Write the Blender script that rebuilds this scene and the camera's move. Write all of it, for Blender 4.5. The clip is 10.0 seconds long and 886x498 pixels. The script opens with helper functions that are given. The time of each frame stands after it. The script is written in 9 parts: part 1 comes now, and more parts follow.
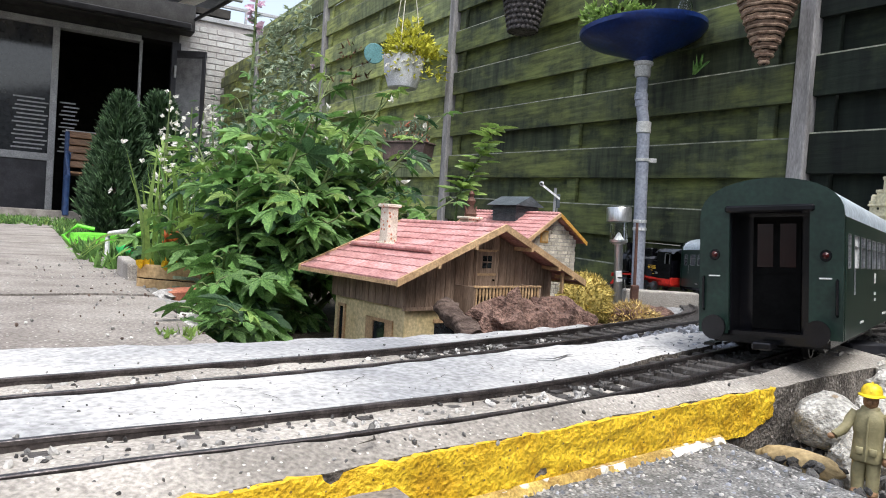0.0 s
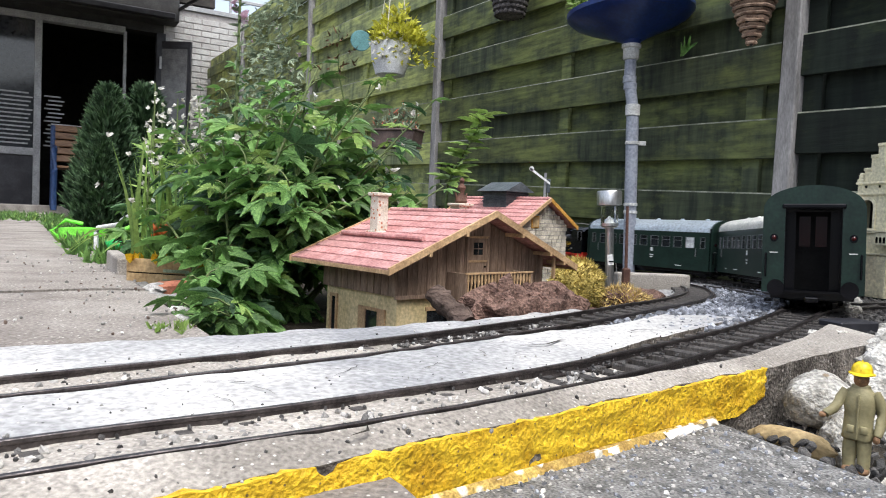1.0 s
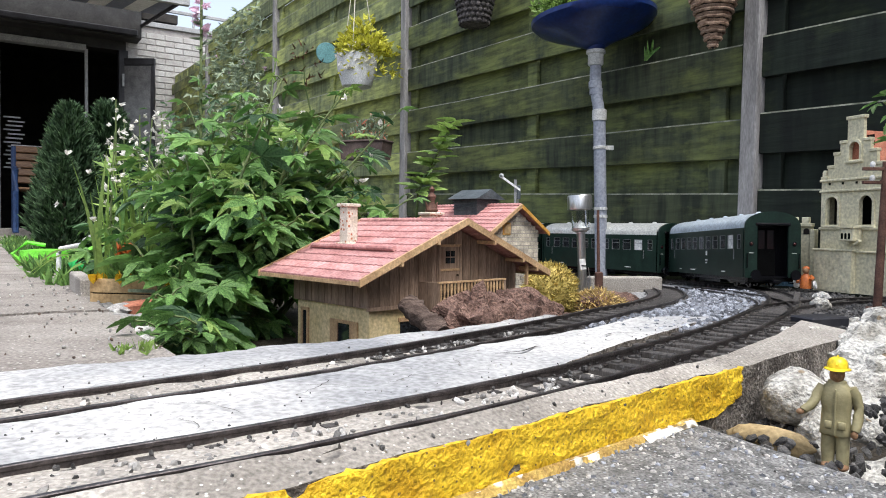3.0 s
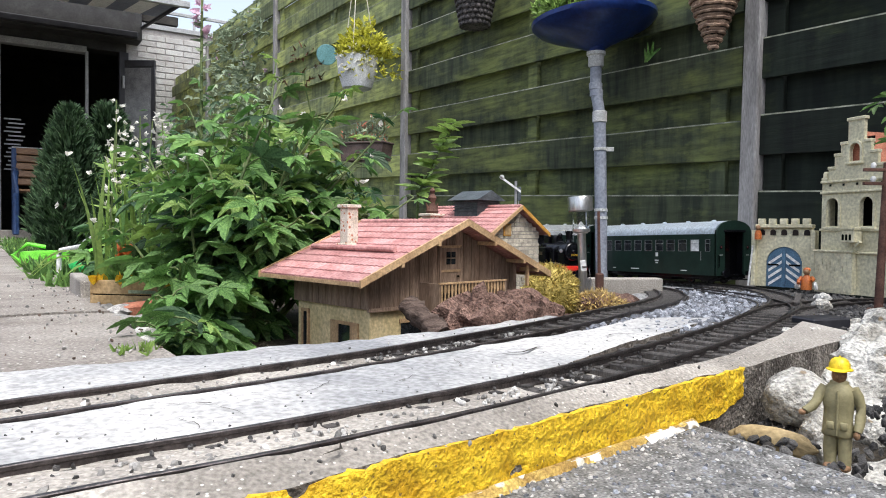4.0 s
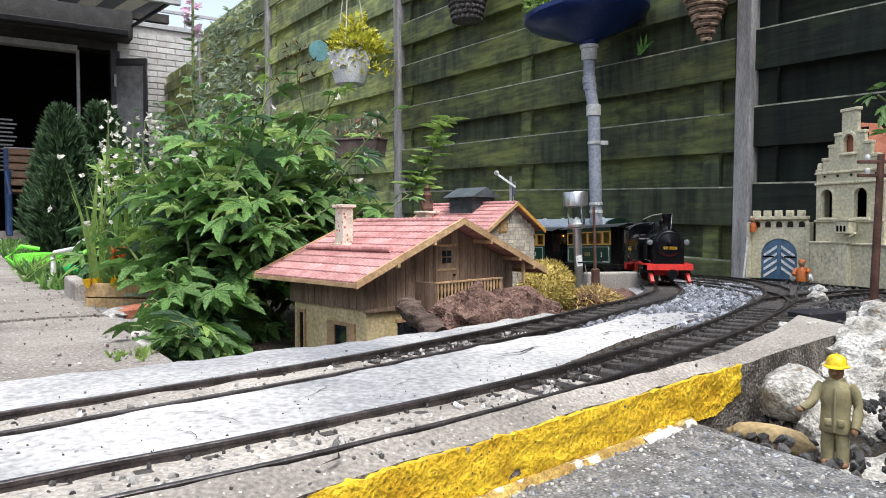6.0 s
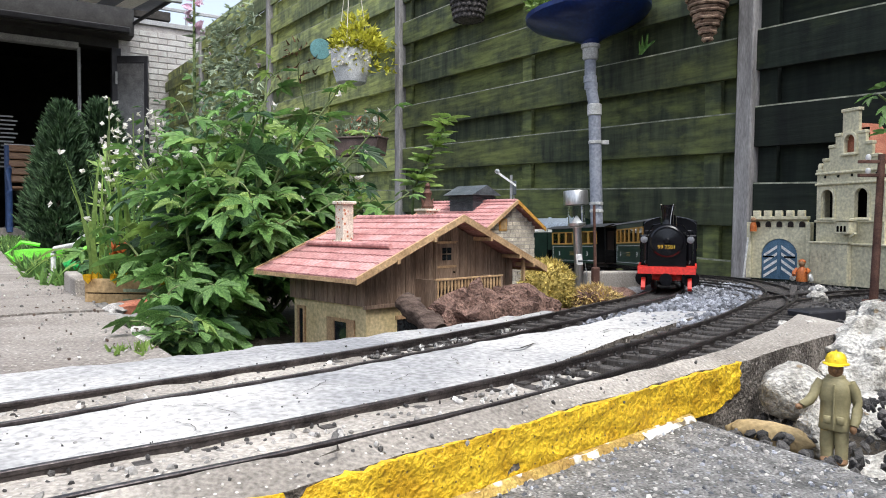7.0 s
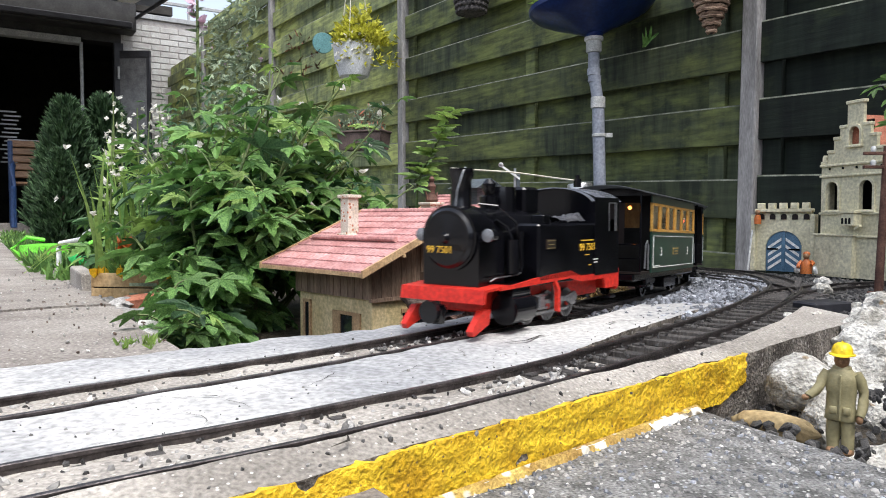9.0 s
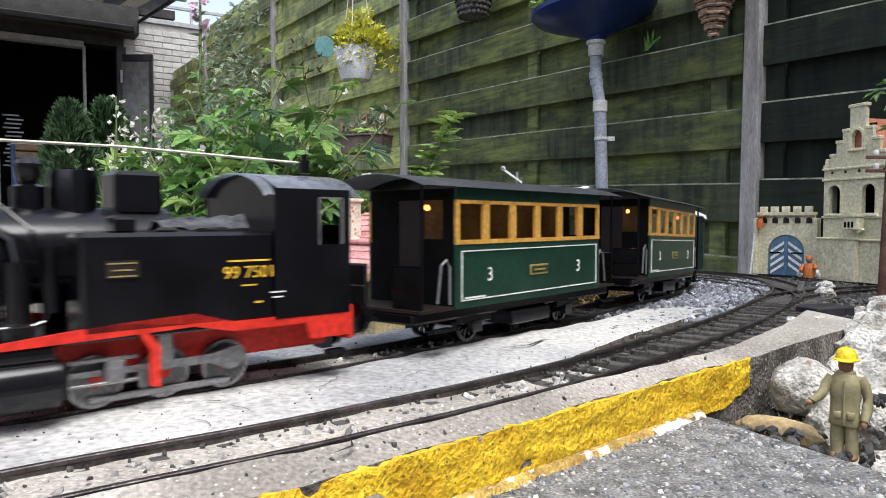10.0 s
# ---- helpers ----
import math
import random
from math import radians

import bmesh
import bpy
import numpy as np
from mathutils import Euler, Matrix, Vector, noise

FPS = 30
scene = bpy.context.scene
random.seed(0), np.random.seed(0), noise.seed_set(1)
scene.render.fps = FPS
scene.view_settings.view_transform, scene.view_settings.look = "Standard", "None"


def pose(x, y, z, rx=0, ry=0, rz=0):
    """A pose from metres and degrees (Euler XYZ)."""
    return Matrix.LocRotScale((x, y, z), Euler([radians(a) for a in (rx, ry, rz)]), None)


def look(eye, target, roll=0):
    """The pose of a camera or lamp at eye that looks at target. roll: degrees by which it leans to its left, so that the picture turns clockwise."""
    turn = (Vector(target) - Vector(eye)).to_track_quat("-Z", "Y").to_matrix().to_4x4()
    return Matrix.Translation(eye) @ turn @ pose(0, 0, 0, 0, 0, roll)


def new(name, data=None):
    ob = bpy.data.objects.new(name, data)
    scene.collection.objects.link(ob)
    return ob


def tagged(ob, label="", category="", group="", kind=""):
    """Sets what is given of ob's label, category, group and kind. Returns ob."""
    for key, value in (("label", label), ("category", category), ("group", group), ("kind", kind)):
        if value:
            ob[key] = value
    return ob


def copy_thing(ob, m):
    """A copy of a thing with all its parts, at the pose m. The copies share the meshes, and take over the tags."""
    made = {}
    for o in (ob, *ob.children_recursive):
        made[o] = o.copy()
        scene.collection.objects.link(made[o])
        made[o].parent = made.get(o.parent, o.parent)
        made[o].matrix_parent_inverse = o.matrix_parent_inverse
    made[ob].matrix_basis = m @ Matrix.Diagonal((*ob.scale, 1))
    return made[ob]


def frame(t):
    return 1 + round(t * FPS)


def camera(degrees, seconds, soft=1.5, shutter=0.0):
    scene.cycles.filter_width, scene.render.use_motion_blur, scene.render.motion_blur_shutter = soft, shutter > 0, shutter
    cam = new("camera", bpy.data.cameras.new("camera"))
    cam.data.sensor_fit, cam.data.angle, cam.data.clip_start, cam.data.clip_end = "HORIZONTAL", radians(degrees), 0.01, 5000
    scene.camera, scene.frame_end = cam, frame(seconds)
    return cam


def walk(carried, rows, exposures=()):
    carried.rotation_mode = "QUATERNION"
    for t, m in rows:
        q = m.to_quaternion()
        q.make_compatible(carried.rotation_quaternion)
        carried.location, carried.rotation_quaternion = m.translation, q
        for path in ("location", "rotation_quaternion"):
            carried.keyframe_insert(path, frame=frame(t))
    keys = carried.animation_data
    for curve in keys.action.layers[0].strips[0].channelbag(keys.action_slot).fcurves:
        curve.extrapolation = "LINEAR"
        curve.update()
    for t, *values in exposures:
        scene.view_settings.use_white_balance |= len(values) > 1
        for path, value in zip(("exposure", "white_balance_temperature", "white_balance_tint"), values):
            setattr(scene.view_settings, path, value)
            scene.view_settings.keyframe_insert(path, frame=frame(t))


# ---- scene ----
import itertools

cam = camera(64.1, 10.0, soft=1.0, shutter=0.3)
PATH = [
    (0, (-0.002, -0.021, 0.115), (-0.105, 1.976, 0.062), 3.7),
    (0.5, (0.0, -0.02, 0.114), (-0.094, 1.977, 0.058), 3.6),
    (1, (-0.001, -0.019, 0.116), (-0.079, 1.977, 0.027), 2.5),
    (1.5, (0.005, -0.011, 0.118), (-0.002, 1.988, 0.052), 0.5),
    (2, (0.005, -0.01, 0.116), (0.001, 1.989, 0.05), 0.4),
    (2.5, (0.002, -0.009, 0.115), (0.0, 1.99, 0.052), 0.7),
    (4, (0.0, -0.007, 0.113), (-0.003, 1.992, 0.06), 0.7),
    (4.5, (0.0, -0.007, 0.114), (0.002, 1.992, 0.052), 0.2),
    (5, (0.0, -0.006, 0.118), (0.007, 1.993, 0.058), 0.0),
    (5.5, (0.0, -0.005, 0.12), (0.008, 1.994, 0.054), -0.2),
    (7, (0.0, -0.005, 0.116), (0.009, 1.993, 0.045), 0.2),
    (7.5, (-0.003, -0.007, 0.115), (-0.005, 1.992, 0.044), 0.2),
    (8, (-0.002, -0.007, 0.113), (-0.006, 1.992, 0.045), 0.4),
    (8.5, (-0.002, -0.007, 0.114), (-0.003, 1.992, 0.043), 0.2),
    (9, (-0.003, -0.007, 0.115), (-0.002, 1.991, 0.027), -0.0),
    (9.5, (-0.004, -0.007, 0.116), (-0.01, 1.991, 0.039), -0.1),
    (10, (-0.004, -0.007, 0.116), (-0.008, 1.991, 0.037), -0.0),
]
walk(cam, [(t, look(eye, target, roll)) for t, eye, target, roll in PATH])

# world, sun, exposure
world = bpy.data.worlds.new("overcast_sky")
scene.world = world
world.use_nodes = True
sky = world.node_tree.nodes.new("ShaderNodeTexSky")
sky.sky_type, sky.sun_disc = "NISHITA", False
sky.sun_elevation, sky.sun_rotation = radians(63), radians(146)
sky.dust_density, sky.ozone_density = 4.0, 2.0
sky_bg = world.node_tree.nodes["Background"]
sky_bg.inputs["Strength"].default_value = 0.15
sky_hue = world.node_tree.nodes.new("ShaderNodeHueSaturation")
sky_hue.inputs["Saturation"].default_value = 0.6
world.node_tree.links.new(sky.outputs[0], sky_hue.inputs["Color"])
world.node_tree.links.new(sky_hue.outputs[0], sky_bg.inputs["Color"])
sun_data = bpy.data.lights.new("sun", "SUN")
sun_data.energy, sun_data.angle, sun_data.color = 1.5, radians(40), (0.95, 0.985, 1.0)
sun = new("sun", sun_data)
sun.matrix_world = look((0, 0, 5), (-0.3, 0.45, 5 - 1.1))
scene.view_settings.exposure = 1.17


# ---- tools ----
def mat(name, a, b, scale=40.0, rough=0.7, bump=0.3, metal=0.0, speck=None, speck_scale=300.0, speck_size=0.25,
        vary=0.0, stretch=(1, 1, 1), grain=8.0, spec=0.4, depth=0.002, lo=0.35, hi=0.65, contrast=0.25):
    """A surface of two colours mixed by noise, finer grain, relief, and specks where it has any."""
    m = bpy.data.materials.new(name)
    m.use_nodes = True
    nt = m.node_tree
    n, link = nt.nodes, nt.links.new
    p = n["Principled BSDF"]
    tc, mp = n.new("ShaderNodeTexCoord"), n.new("ShaderNodeMapping")
    mp.inputs["Scale"].default_value = stretch
    oi = n.new("ShaderNodeObjectInfo")
    shift = n.new("ShaderNodeVectorMath")
    shift.operation = "ADD"
    mul = n.new("ShaderNodeMath")
    mul.operation, mul.inputs[1].default_value = "MULTIPLY", 37.0
    link(oi.outputs["Random"], mul.inputs[0])
    link(tc.outputs["Object"], shift.inputs[0])
    link(mul.outputs[0], shift.inputs[1])
    link(shift.outputs[0], mp.inputs["Vector"])
    big, fine = n.new("ShaderNodeTexNoise"), n.new("ShaderNodeTexNoise")
    for node, s in ((big, scale), (fine, scale * grain)):
        node.inputs["Scale"].default_value = s
        node.inputs["Detail"].default_value = 5
        link(mp.outputs[0], node.inputs["Vector"])
    ramp = n.new("ShaderNodeValToRGB")
    ramp.color_ramp.elements[0].position, ramp.color_ramp.elements[1].position = lo, hi
    ramp.color_ramp.elements[0].color, ramp.color_ramp.elements[1].color = (*a, 1), (*b, 1)
    link(big.outputs["Fac"], ramp.inputs[0])
    grainy = n.new("ShaderNodeMapRange")
    grainy.inputs["From Min"].default_value, grainy.inputs["From Max"].default_value = 0.3, 0.7
    grainy.inputs["To Min"].default_value, grainy.inputs["To Max"].default_value = 1 - contrast, 1 + contrast
    link(fine.outputs["Fac"], grainy.inputs["Value"])
    hsv = n.new("ShaderNodeHueSaturation")
    link(ramp.outputs[0], hsv.inputs["Color"])
    if vary:
        rv = n.new("ShaderNodeMapRange")
        rv.inputs["To Min"].default_value, rv.inputs["To Max"].default_value = 1 - vary, 1 + vary
        both = n.new("ShaderNodeMath")
        both.operation = "MULTIPLY"
        isl = n.new("ShaderNodeNewGeometry")
        add = n.new("ShaderNodeMath")
        add.operation = "ADD"
        link(oi.outputs["Random"], add.inputs[0])
        link(isl.outputs["Random Per Island"], add.inputs[1])
        fr = n.new("ShaderNodeMath")
        fr.operation = "FRACT"
        link(add.outputs[0], fr.inputs[0])
        link(fr.outputs[0], rv.inputs["Value"])
        link(rv.outputs[0], both.inputs[0])
        link(grainy.outputs[0], both.inputs[1])
        link(both.outputs[0], hsv.inputs["Value"])
    else:
        link(grainy.outputs[0], hsv.inputs["Value"])
    colour = hsv.outputs[0]
    if speck:
        vor = n.new("ShaderNodeTexVoronoi")
        vor.inputs["Scale"].default_value = speck_scale
        link(mp.outputs[0], vor.inputs["Vector"])
        lt = n.new("ShaderNodeMapRange")
        lt.inputs["From Min"].default_value, lt.inputs["From Max"].default_value = speck_size, speck_size * 0.7
        link(vor.outputs["Distance"], lt.inputs["Value"])
        pick = n.new("ShaderNodeMath")
        pick.operation, pick.inputs[1].default_value = "GREATER_THAN", 0.55
        sep = n.new("ShaderNodeSeparateColor")
        link(vor.outputs["Color"], sep.inputs[0])
        link(sep.outputs[0], pick.inputs[0])
        f = n.new("ShaderNodeMath")
        f.operation = "MULTIPLY"
        link(lt.outputs[0], f.inputs[0])
        link(pick.outputs[0], f.inputs[1])
        mix = n.new("ShaderNodeMix")
        mix.data_type = "RGBA"
        link(f.outputs[0], mix.inputs["Factor"])
        link(colour, mix.inputs["A"])
        mix.inputs["B"].default_value = (*speck, 1)
        colour = mix.outputs["Result"]
    link(colour, p.inputs["Base Color"])
    p.inputs["Roughness"].default_value, p.inputs["Metallic"].default_value = rough, metal
    p.inputs["Specular IOR Level"].default_value = spec
    if bump:
        bp = n.new("ShaderNodeBump")
        bp.inputs["Strength"].default_value, bp.inputs["Distance"].default_value = bump, depth
        sm = n.new("ShaderNodeMath")
        sm.operation = "ADD"
        link(big.outputs["Fac"], sm.inputs[0])
        link(fine.outputs["Fac"], sm.inputs[1])
        link(sm.outputs[0], bp.inputs["Height"])
        link(bp.outputs[0], p.inputs["Normal"])
    return m


def glow(name, c, strength):
    m = bpy.data.materials.new(name)
    m.use_nodes = True
    p = m.node_tree.nodes["Principled BSDF"]
    p.inputs["Base Color"].default_value = (*c, 1)
    p.inputs["Emission Color"].default_value = (*c, 1)
    p.inputs["Emission Strength"].default_value = strength
    return m


def clear(name, tint=(1, 1, 1), rough=0.03):
    m = bpy.data.materials.new(name)
    m.use_nodes = True
    p = m.node_tree.nodes["Principled BSDF"]
    p.inputs["Base Color"].default_value = (*tint, 1)
    p.inputs["Roughness"].default_value = rough
    p.inputs["Transmission Weight"].default_value = 1.0
    p.inputs["IOR"].default_value = 1.2
    return m


def part(name, bm, material, parent=None, label="", smooth=False, m=None):
    me = bpy.data.meshes.new(name)
    bmesh.ops.recalc_face_normals(bm, faces=bm.faces)
    bm.to_mesh(me)
    bm.free()
    me.materials.append(material)
    if smooth:
        me.polygons.foreach_set("use_smooth", [True] * len(me.polygons))
        me.set_sharp_from_angle(angle=radians(38))
    ob = new(name, me)
    if parent:
        ob.parent = parent
    if m is not None:
        ob.matrix_basis = m
    if label:
        tagged(ob, label)
    return ob


def again(ob, m, parent=None):
    """Another object on the same mesh."""
    o = new(ob.name.split(".")[0], ob.data)
    o.parent = parent or ob.parent
    o.matrix_basis = m
    return o


def thing(name, label, category, m=None, group="", kind=""):
    ob = new(name)
    ob.empty_display_size = 0.02
    if m is not None:
        ob.matrix_basis = m
    return tagged(ob, label, category, group, kind)


def box(bm, x0, x1, y0, y1, z0, z1, bevel=0.0, m=None, seg=1):
    r = bmesh.ops.create_cube(bm, size=1)
    vs = r["verts"]
    for v in vs:
        v.co = Vector(((x0 + x1) / 2 + v.co.x * (x1 - x0), (y0 + y1) / 2 + v.co.y * (y1 - y0), (z0 + z1) / 2 + v.co.z * (z1 - z0)))
    if m is not None:
        bmesh.ops.transform(bm, matrix=m, verts=vs)
    if bevel:
        es = {e for v in vs for e in v.link_edges}
        bmesh.ops.bevel(bm, geom=list(es), offset=bevel, segments=seg, affect="EDGES", profile=0.5)
    return bm


def B(x0, x1, y0, y1, z0, z1, bevel=0.0, m=None, seg=1):
    return box(bmesh.new(), x0, x1, y0, y1, z0, z1, bevel, m, seg)


def tube(bm, p0, p1, r0, r1=None, seg=12, caps=True):
    p0, p1 = Vector(p0), Vector(p1)
    d = p1 - p0
    q = d.to_track_quat("Z", "Y").to_matrix().to_4x4()
    bmesh.ops.create_cone(bm, cap_ends=caps, segments=seg, radius1=r0, radius2=r0 if r1 is None else r1, depth=d.length,
                          matrix=Matrix.Translation((p0 + p1) / 2) @ q)
    return bm


def C(p0, p1, r0, r1=None, seg=12):
    return tube(bmesh.new(), p0, p1, r0, r1, seg)


def hose(bm, pts, r, seg=8, r_end=None):
    """A round rod along points."""
    pts = [Vector(p) for p in pts]
    rings, n = [], len(pts)
    up = Vector((0, 0, 1))
    for i, p in enumerate(pts):
        d = (pts[min(i + 1, n - 1)] - pts[max(i - 1, 0)]).normalized()
        u = d.cross(up if abs(d.dot(up)) < 0.95 else Vector((1, 0, 0))).normalized()
        w = d.cross(u)
        rr = r if r_end is None else r + (r_end - r) * i / (n - 1)
        rings.append([bm.verts.new(p + (u * math.cos(a) + w * math.sin(a)) * rr) for a in [2 * math.pi * k / seg for k in range(seg)]])
    for a, b in zip(rings, rings[1:]):
        for k in range(seg):
            bm.faces.new((a[k], a[(k + 1) % seg], b[(k + 1) % seg], b[k]))
    bm.faces.new(rings[0])
    bm.faces.new(rings[-1])
    return bm


def lathe(profile, seg=24, bm=None, m=None):
    """profile: (radius, height) from bottom to top."""
    bm = bm or bmesh.new()
    rings = []
    for r, z in profile:
        rings.append([bm.verts.new(((m or Matrix()) @ Vector((r * math.cos(2 * math.pi * k / seg), r * math.sin(2 * math.pi * k / seg), z)))) for k in range(seg)])
    for a, b in zip(rings, rings[1:]):
        for k in range(seg):
            bm.faces.new((a[k], a[(k + 1) % seg], b[(k + 1) % seg], b[k]))
    bm.faces.new(rings[0])
    bm.faces.new(rings[-1])
    return bm


def slab(outline, d, bm=None, m=None):
    """A polygon in x, z pushed along y from 0 to d."""
    bm = bm or bmesh.new()
    m = m or Matrix()
    a = [bm.verts.new(m @ Vector((x, 0, z))) for x, z in outline]
    b = [bm.verts.new(m @ Vector((x, d, z))) for x, z in outline]
    bm.faces.new(a)
    bm.faces.new(b[::-1])
    n = len(a)
    for i in range(n):
        bm.faces.new((a[i], a[(i + 1) % n], b[(i + 1) % n], b[i]))
    return bm


def rock(size, seed, squash=(1, 1, 1), sub=3, rough=0.35, freq=1.6):
    bm = bmesh.new()
    bmesh.ops.create_icosphere(bm, subdivisions=sub, radius=1)
    off = Vector((seed * 3.1, seed * 1.7, seed * 5.3))
    for v in bm.verts:
        d = v.co.normalized()
        k = 1 + rough * noise.noise(d * freq + off) + rough * 0.5 * noise.noise(d * freq * 2.7 + off) + rough * 0.22 * noise.noise(d * freq * 7 + off)
        v.co = Vector((d.x * squash[0], d.y * squash[1], d.z * squash[2])) * k * size
    return bm


def ribbon(rows, bm=None):
    """A sheet from rows of points."""
    bm = bm or bmesh.new()
    vs = [[bm.verts.new(p) for p in r] for r in rows]
    for a, b in zip(vs, vs[1:]):
        for i in range(len(a) - 1):
            bm.faces.new((a[i], a[i + 1], b[i + 1], b[i]))
    return bm


def spline(ctrl, step=0.01):
    """Points every step along a smooth curve through the control points."""
    P = [Vector((*c, 0)) if len(c) == 2 else Vector(c) for c in ctrl]
    P = [2 * P[0] - P[1]] + P + [2 * P[-1] - P[-2]]
    dense = []
    for i in range(1, len(P) - 2):
        a, b, c, d = P[i - 1:i + 3]
        for k in range(60):
            t = k / 60
            dense.append(0.5 * ((2 * b) + (c - a) * t + (2 * a - 5 * b + 4 * c - d) * t * t + (3 * b - a - 3 * c + d) * t ** 3))
    dense.append(P[-2])
    out, acc = [dense[0]], 0.0
    for a, b in zip(dense, dense[1:]):
        seg = (b - a).length
        while acc + seg >= step:
            r = (step - acc) / seg
            a = a.lerp(b, r)
            out.append(a.copy())
            seg = (b - a).length
            acc = 0.0
        acc += seg
    return out


def bed(y):
    """Height of the track bed: level on the slabs, falling gently to the fence."""
    return -0.035 * min(max(y - 0.95, 0), 1.3)


class Way:
    """A track's centre line, by length along it."""
    STEP = 0.01

    def __init__(self, ctrl):
        self.p = spline(ctrl, self.STEP)
        for q in self.p:
            q.z = bed(q.y)
        self.length = (len(self.p) - 1) * self.STEP

    def at(self, s):
        x = s / self.STEP
        i = min(max(int(math.floor(x)), 0), len(self.p) - 2)
        return self.p[i] + (self.p[i + 1] - self.p[i]) * (x - i)

    def side(self, s, off, dz=0.0):
        """off metres to the left of the way's direction."""
        d = (self.at(s + 0.02) - self.at(s - 0.02)).normalized()
        return self.at(s) + Vector((-d.y, d.x, 0)) * off + Vector((0, 0, dz))

    def ride(self, s, half, sense=1):
        """The pose of a vehicle on two axles half metres before and behind s; +x is its front."""
        a, b = self.at(s - half), self.at(s + half)
        d = (b - a) * sense
        pitch = -math.degrees(math.atan2(d.z, math.hypot(d.x, d.y)))
        c = (a + b) / 2
        return pose(c.x, c.y, c.z + 0.009, 0, pitch, math.degrees(math.atan2(d.y, d.x)))


# the two tracks, from beside the camera, round the bend, to the fence
INNER = Way([(-1.42, -0.72), (-0.62, 0.035), (-0.40, 0.246), (-0.248, 0.39), (-0.097, 0.533), (0.011, 0.653), (0.147, 0.823), (0.27, 1.0), (0.37, 1.18), (0.45, 1.38),
             (0.503, 1.62), (0.492, 1.87), (0.425, 2.10), (0.31, 2.35), (0.05, 2.77), (-0.61, 3.80), (-1.21, 4.75)])
OUTER = Way([(-1.30, -0.67), (-0.56, -0.05), (-0.30, 0.17), (-0.172, 0.28), (-0.065, 0.362), (0.09, 0.503), (0.275, 0.717), (0.377, 0.853), (0.5, 1.04), (0.62, 1.28),
             (0.705, 1.53), (0.760, 1.80), (0.738, 2.05), (0.625, 2.28), (0.42, 2.60), (-0.42, 3.905), (-1.02, 4.855)])


# ---- materials ----
CONCRETE = mat("pale_concrete", (0.24, 0.243, 0.252), (0.50, 0.488, 0.47), 5, 0.9, 0.35, speck=(0.22, 0.215, 0.21), speck_scale=230, speck_size=0.15, depth=0.0012, grain=40, contrast=0.34)
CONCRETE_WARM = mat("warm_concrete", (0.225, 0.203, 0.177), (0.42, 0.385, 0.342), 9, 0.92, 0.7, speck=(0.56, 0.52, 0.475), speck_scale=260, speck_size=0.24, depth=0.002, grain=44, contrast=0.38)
PAVING = mat("exposed_aggregate_paving", (0.115, 0.113, 0.108), (0.27, 0.265, 0.255), 60, 0.9, 1.0, speck=(0.50, 0.495, 0.48), speck_scale=270, speck_size=0.30, depth=0.003, grain=9, contrast=0.6)
PATH_SLAB = mat("brownish_path_slab", (0.1805, 0.1577, 0.1396), (0.2793, 0.2527, 0.2251), 9, 0.92, 0.8, speck=(0.50, 0.47, 0.43), speck_scale=170, speck_size=0.22, depth=0.003, grain=30, contrast=0.4)
YELLOW = mat("worn_yellow_paint", (0.60, 0.34, 0.012), (0.86, 0.57, 0.03), 38, 0.6, 0.8, speck=(0.20, 0.13, 0.04), speck_scale=240, speck_size=0.20, depth=0.004, grain=8, contrast=0.28)
PAINT_LIP = mat("smeared_ochre_paint", (0.36, 0.22, 0.06), (0.70, 0.50, 0.14), 60, 0.7, 0.8, speck=(0.75, 0.72, 0.62), speck_scale=90, speck_size=0.4, depth=0.004)
SHADED_EARTHY_CONCRETE = mat("earth_stained_concrete_side", (0.085, 0.072, 0.06), (0.25, 0.22, 0.19), 45, 0.95, 1.0, speck=(0.36, 0.33, 0.30), speck_scale=150, speck_size=0.3, depth=0.005, grain=8, contrast=0.5)
WHITE_LINE = mat("worn_white_paint", (0.66, 0.64, 0.56), (0.82, 0.80, 0.74), 50, 0.6, 0.5, speck=(0.14, 0.11, 0.07), speck_scale=70, speck_size=0.42)
SOIL = mat("dark_soil", (0.02, 0.016, 0.012), (0.065, 0.052, 0.036), 25, 0.95, 1.0, depth=0.006)
BED = mat("mid_grey_fine_gravel", (0.10, 0.10, 0.104), (0.32, 0.316, 0.31), 140, 0.85, 0.8, vary=0.5)
BALLAST = mat("grey_gravel", (0.10, 0.105, 0.12), (0.32, 0.335, 0.37), 90, 0.8, 0.5, vary=0.6)
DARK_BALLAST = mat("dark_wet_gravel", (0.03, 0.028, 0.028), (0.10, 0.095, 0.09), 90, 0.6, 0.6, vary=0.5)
PEBBLE = mat("mixed_pebble", (0.22, 0.21, 0.20), (0.5, 0.48, 0.45), 60, 0.8, 0.4, vary=0.6)
RAIL = mat("tarnished_brass_rail", (0.050, 0.043, 0.043), (0.115, 0.100, 0.098), 60, 0.34, 0.25, 0.7)
TIE = mat("weathered_plastic_sleeper", (0.03825, 0.03366, 0.0306), (0.0867, 0.07905, 0.07395), 70, 0.75, 0.5, vary=0.3, stretch=(1, 6, 1))
POST = mat("grey_fence_post", (0.20, 0.19, 0.185), (0.36, 0.345, 0.335), 10, 0.85, 0.5, stretch=(3, 3, 0.6), grain=10)
BLACK = mat("satin_black_paint", (0.002, 0.002, 0.003), (0.005, 0.005, 0.007), 30, 0.18, 0.03, spec=0.45)
COAL = mat("dusty_coal", (0.02, 0.02, 0.024), (0.09, 0.09, 0.10), 200, 0.4, 0.6, vary=0.3)
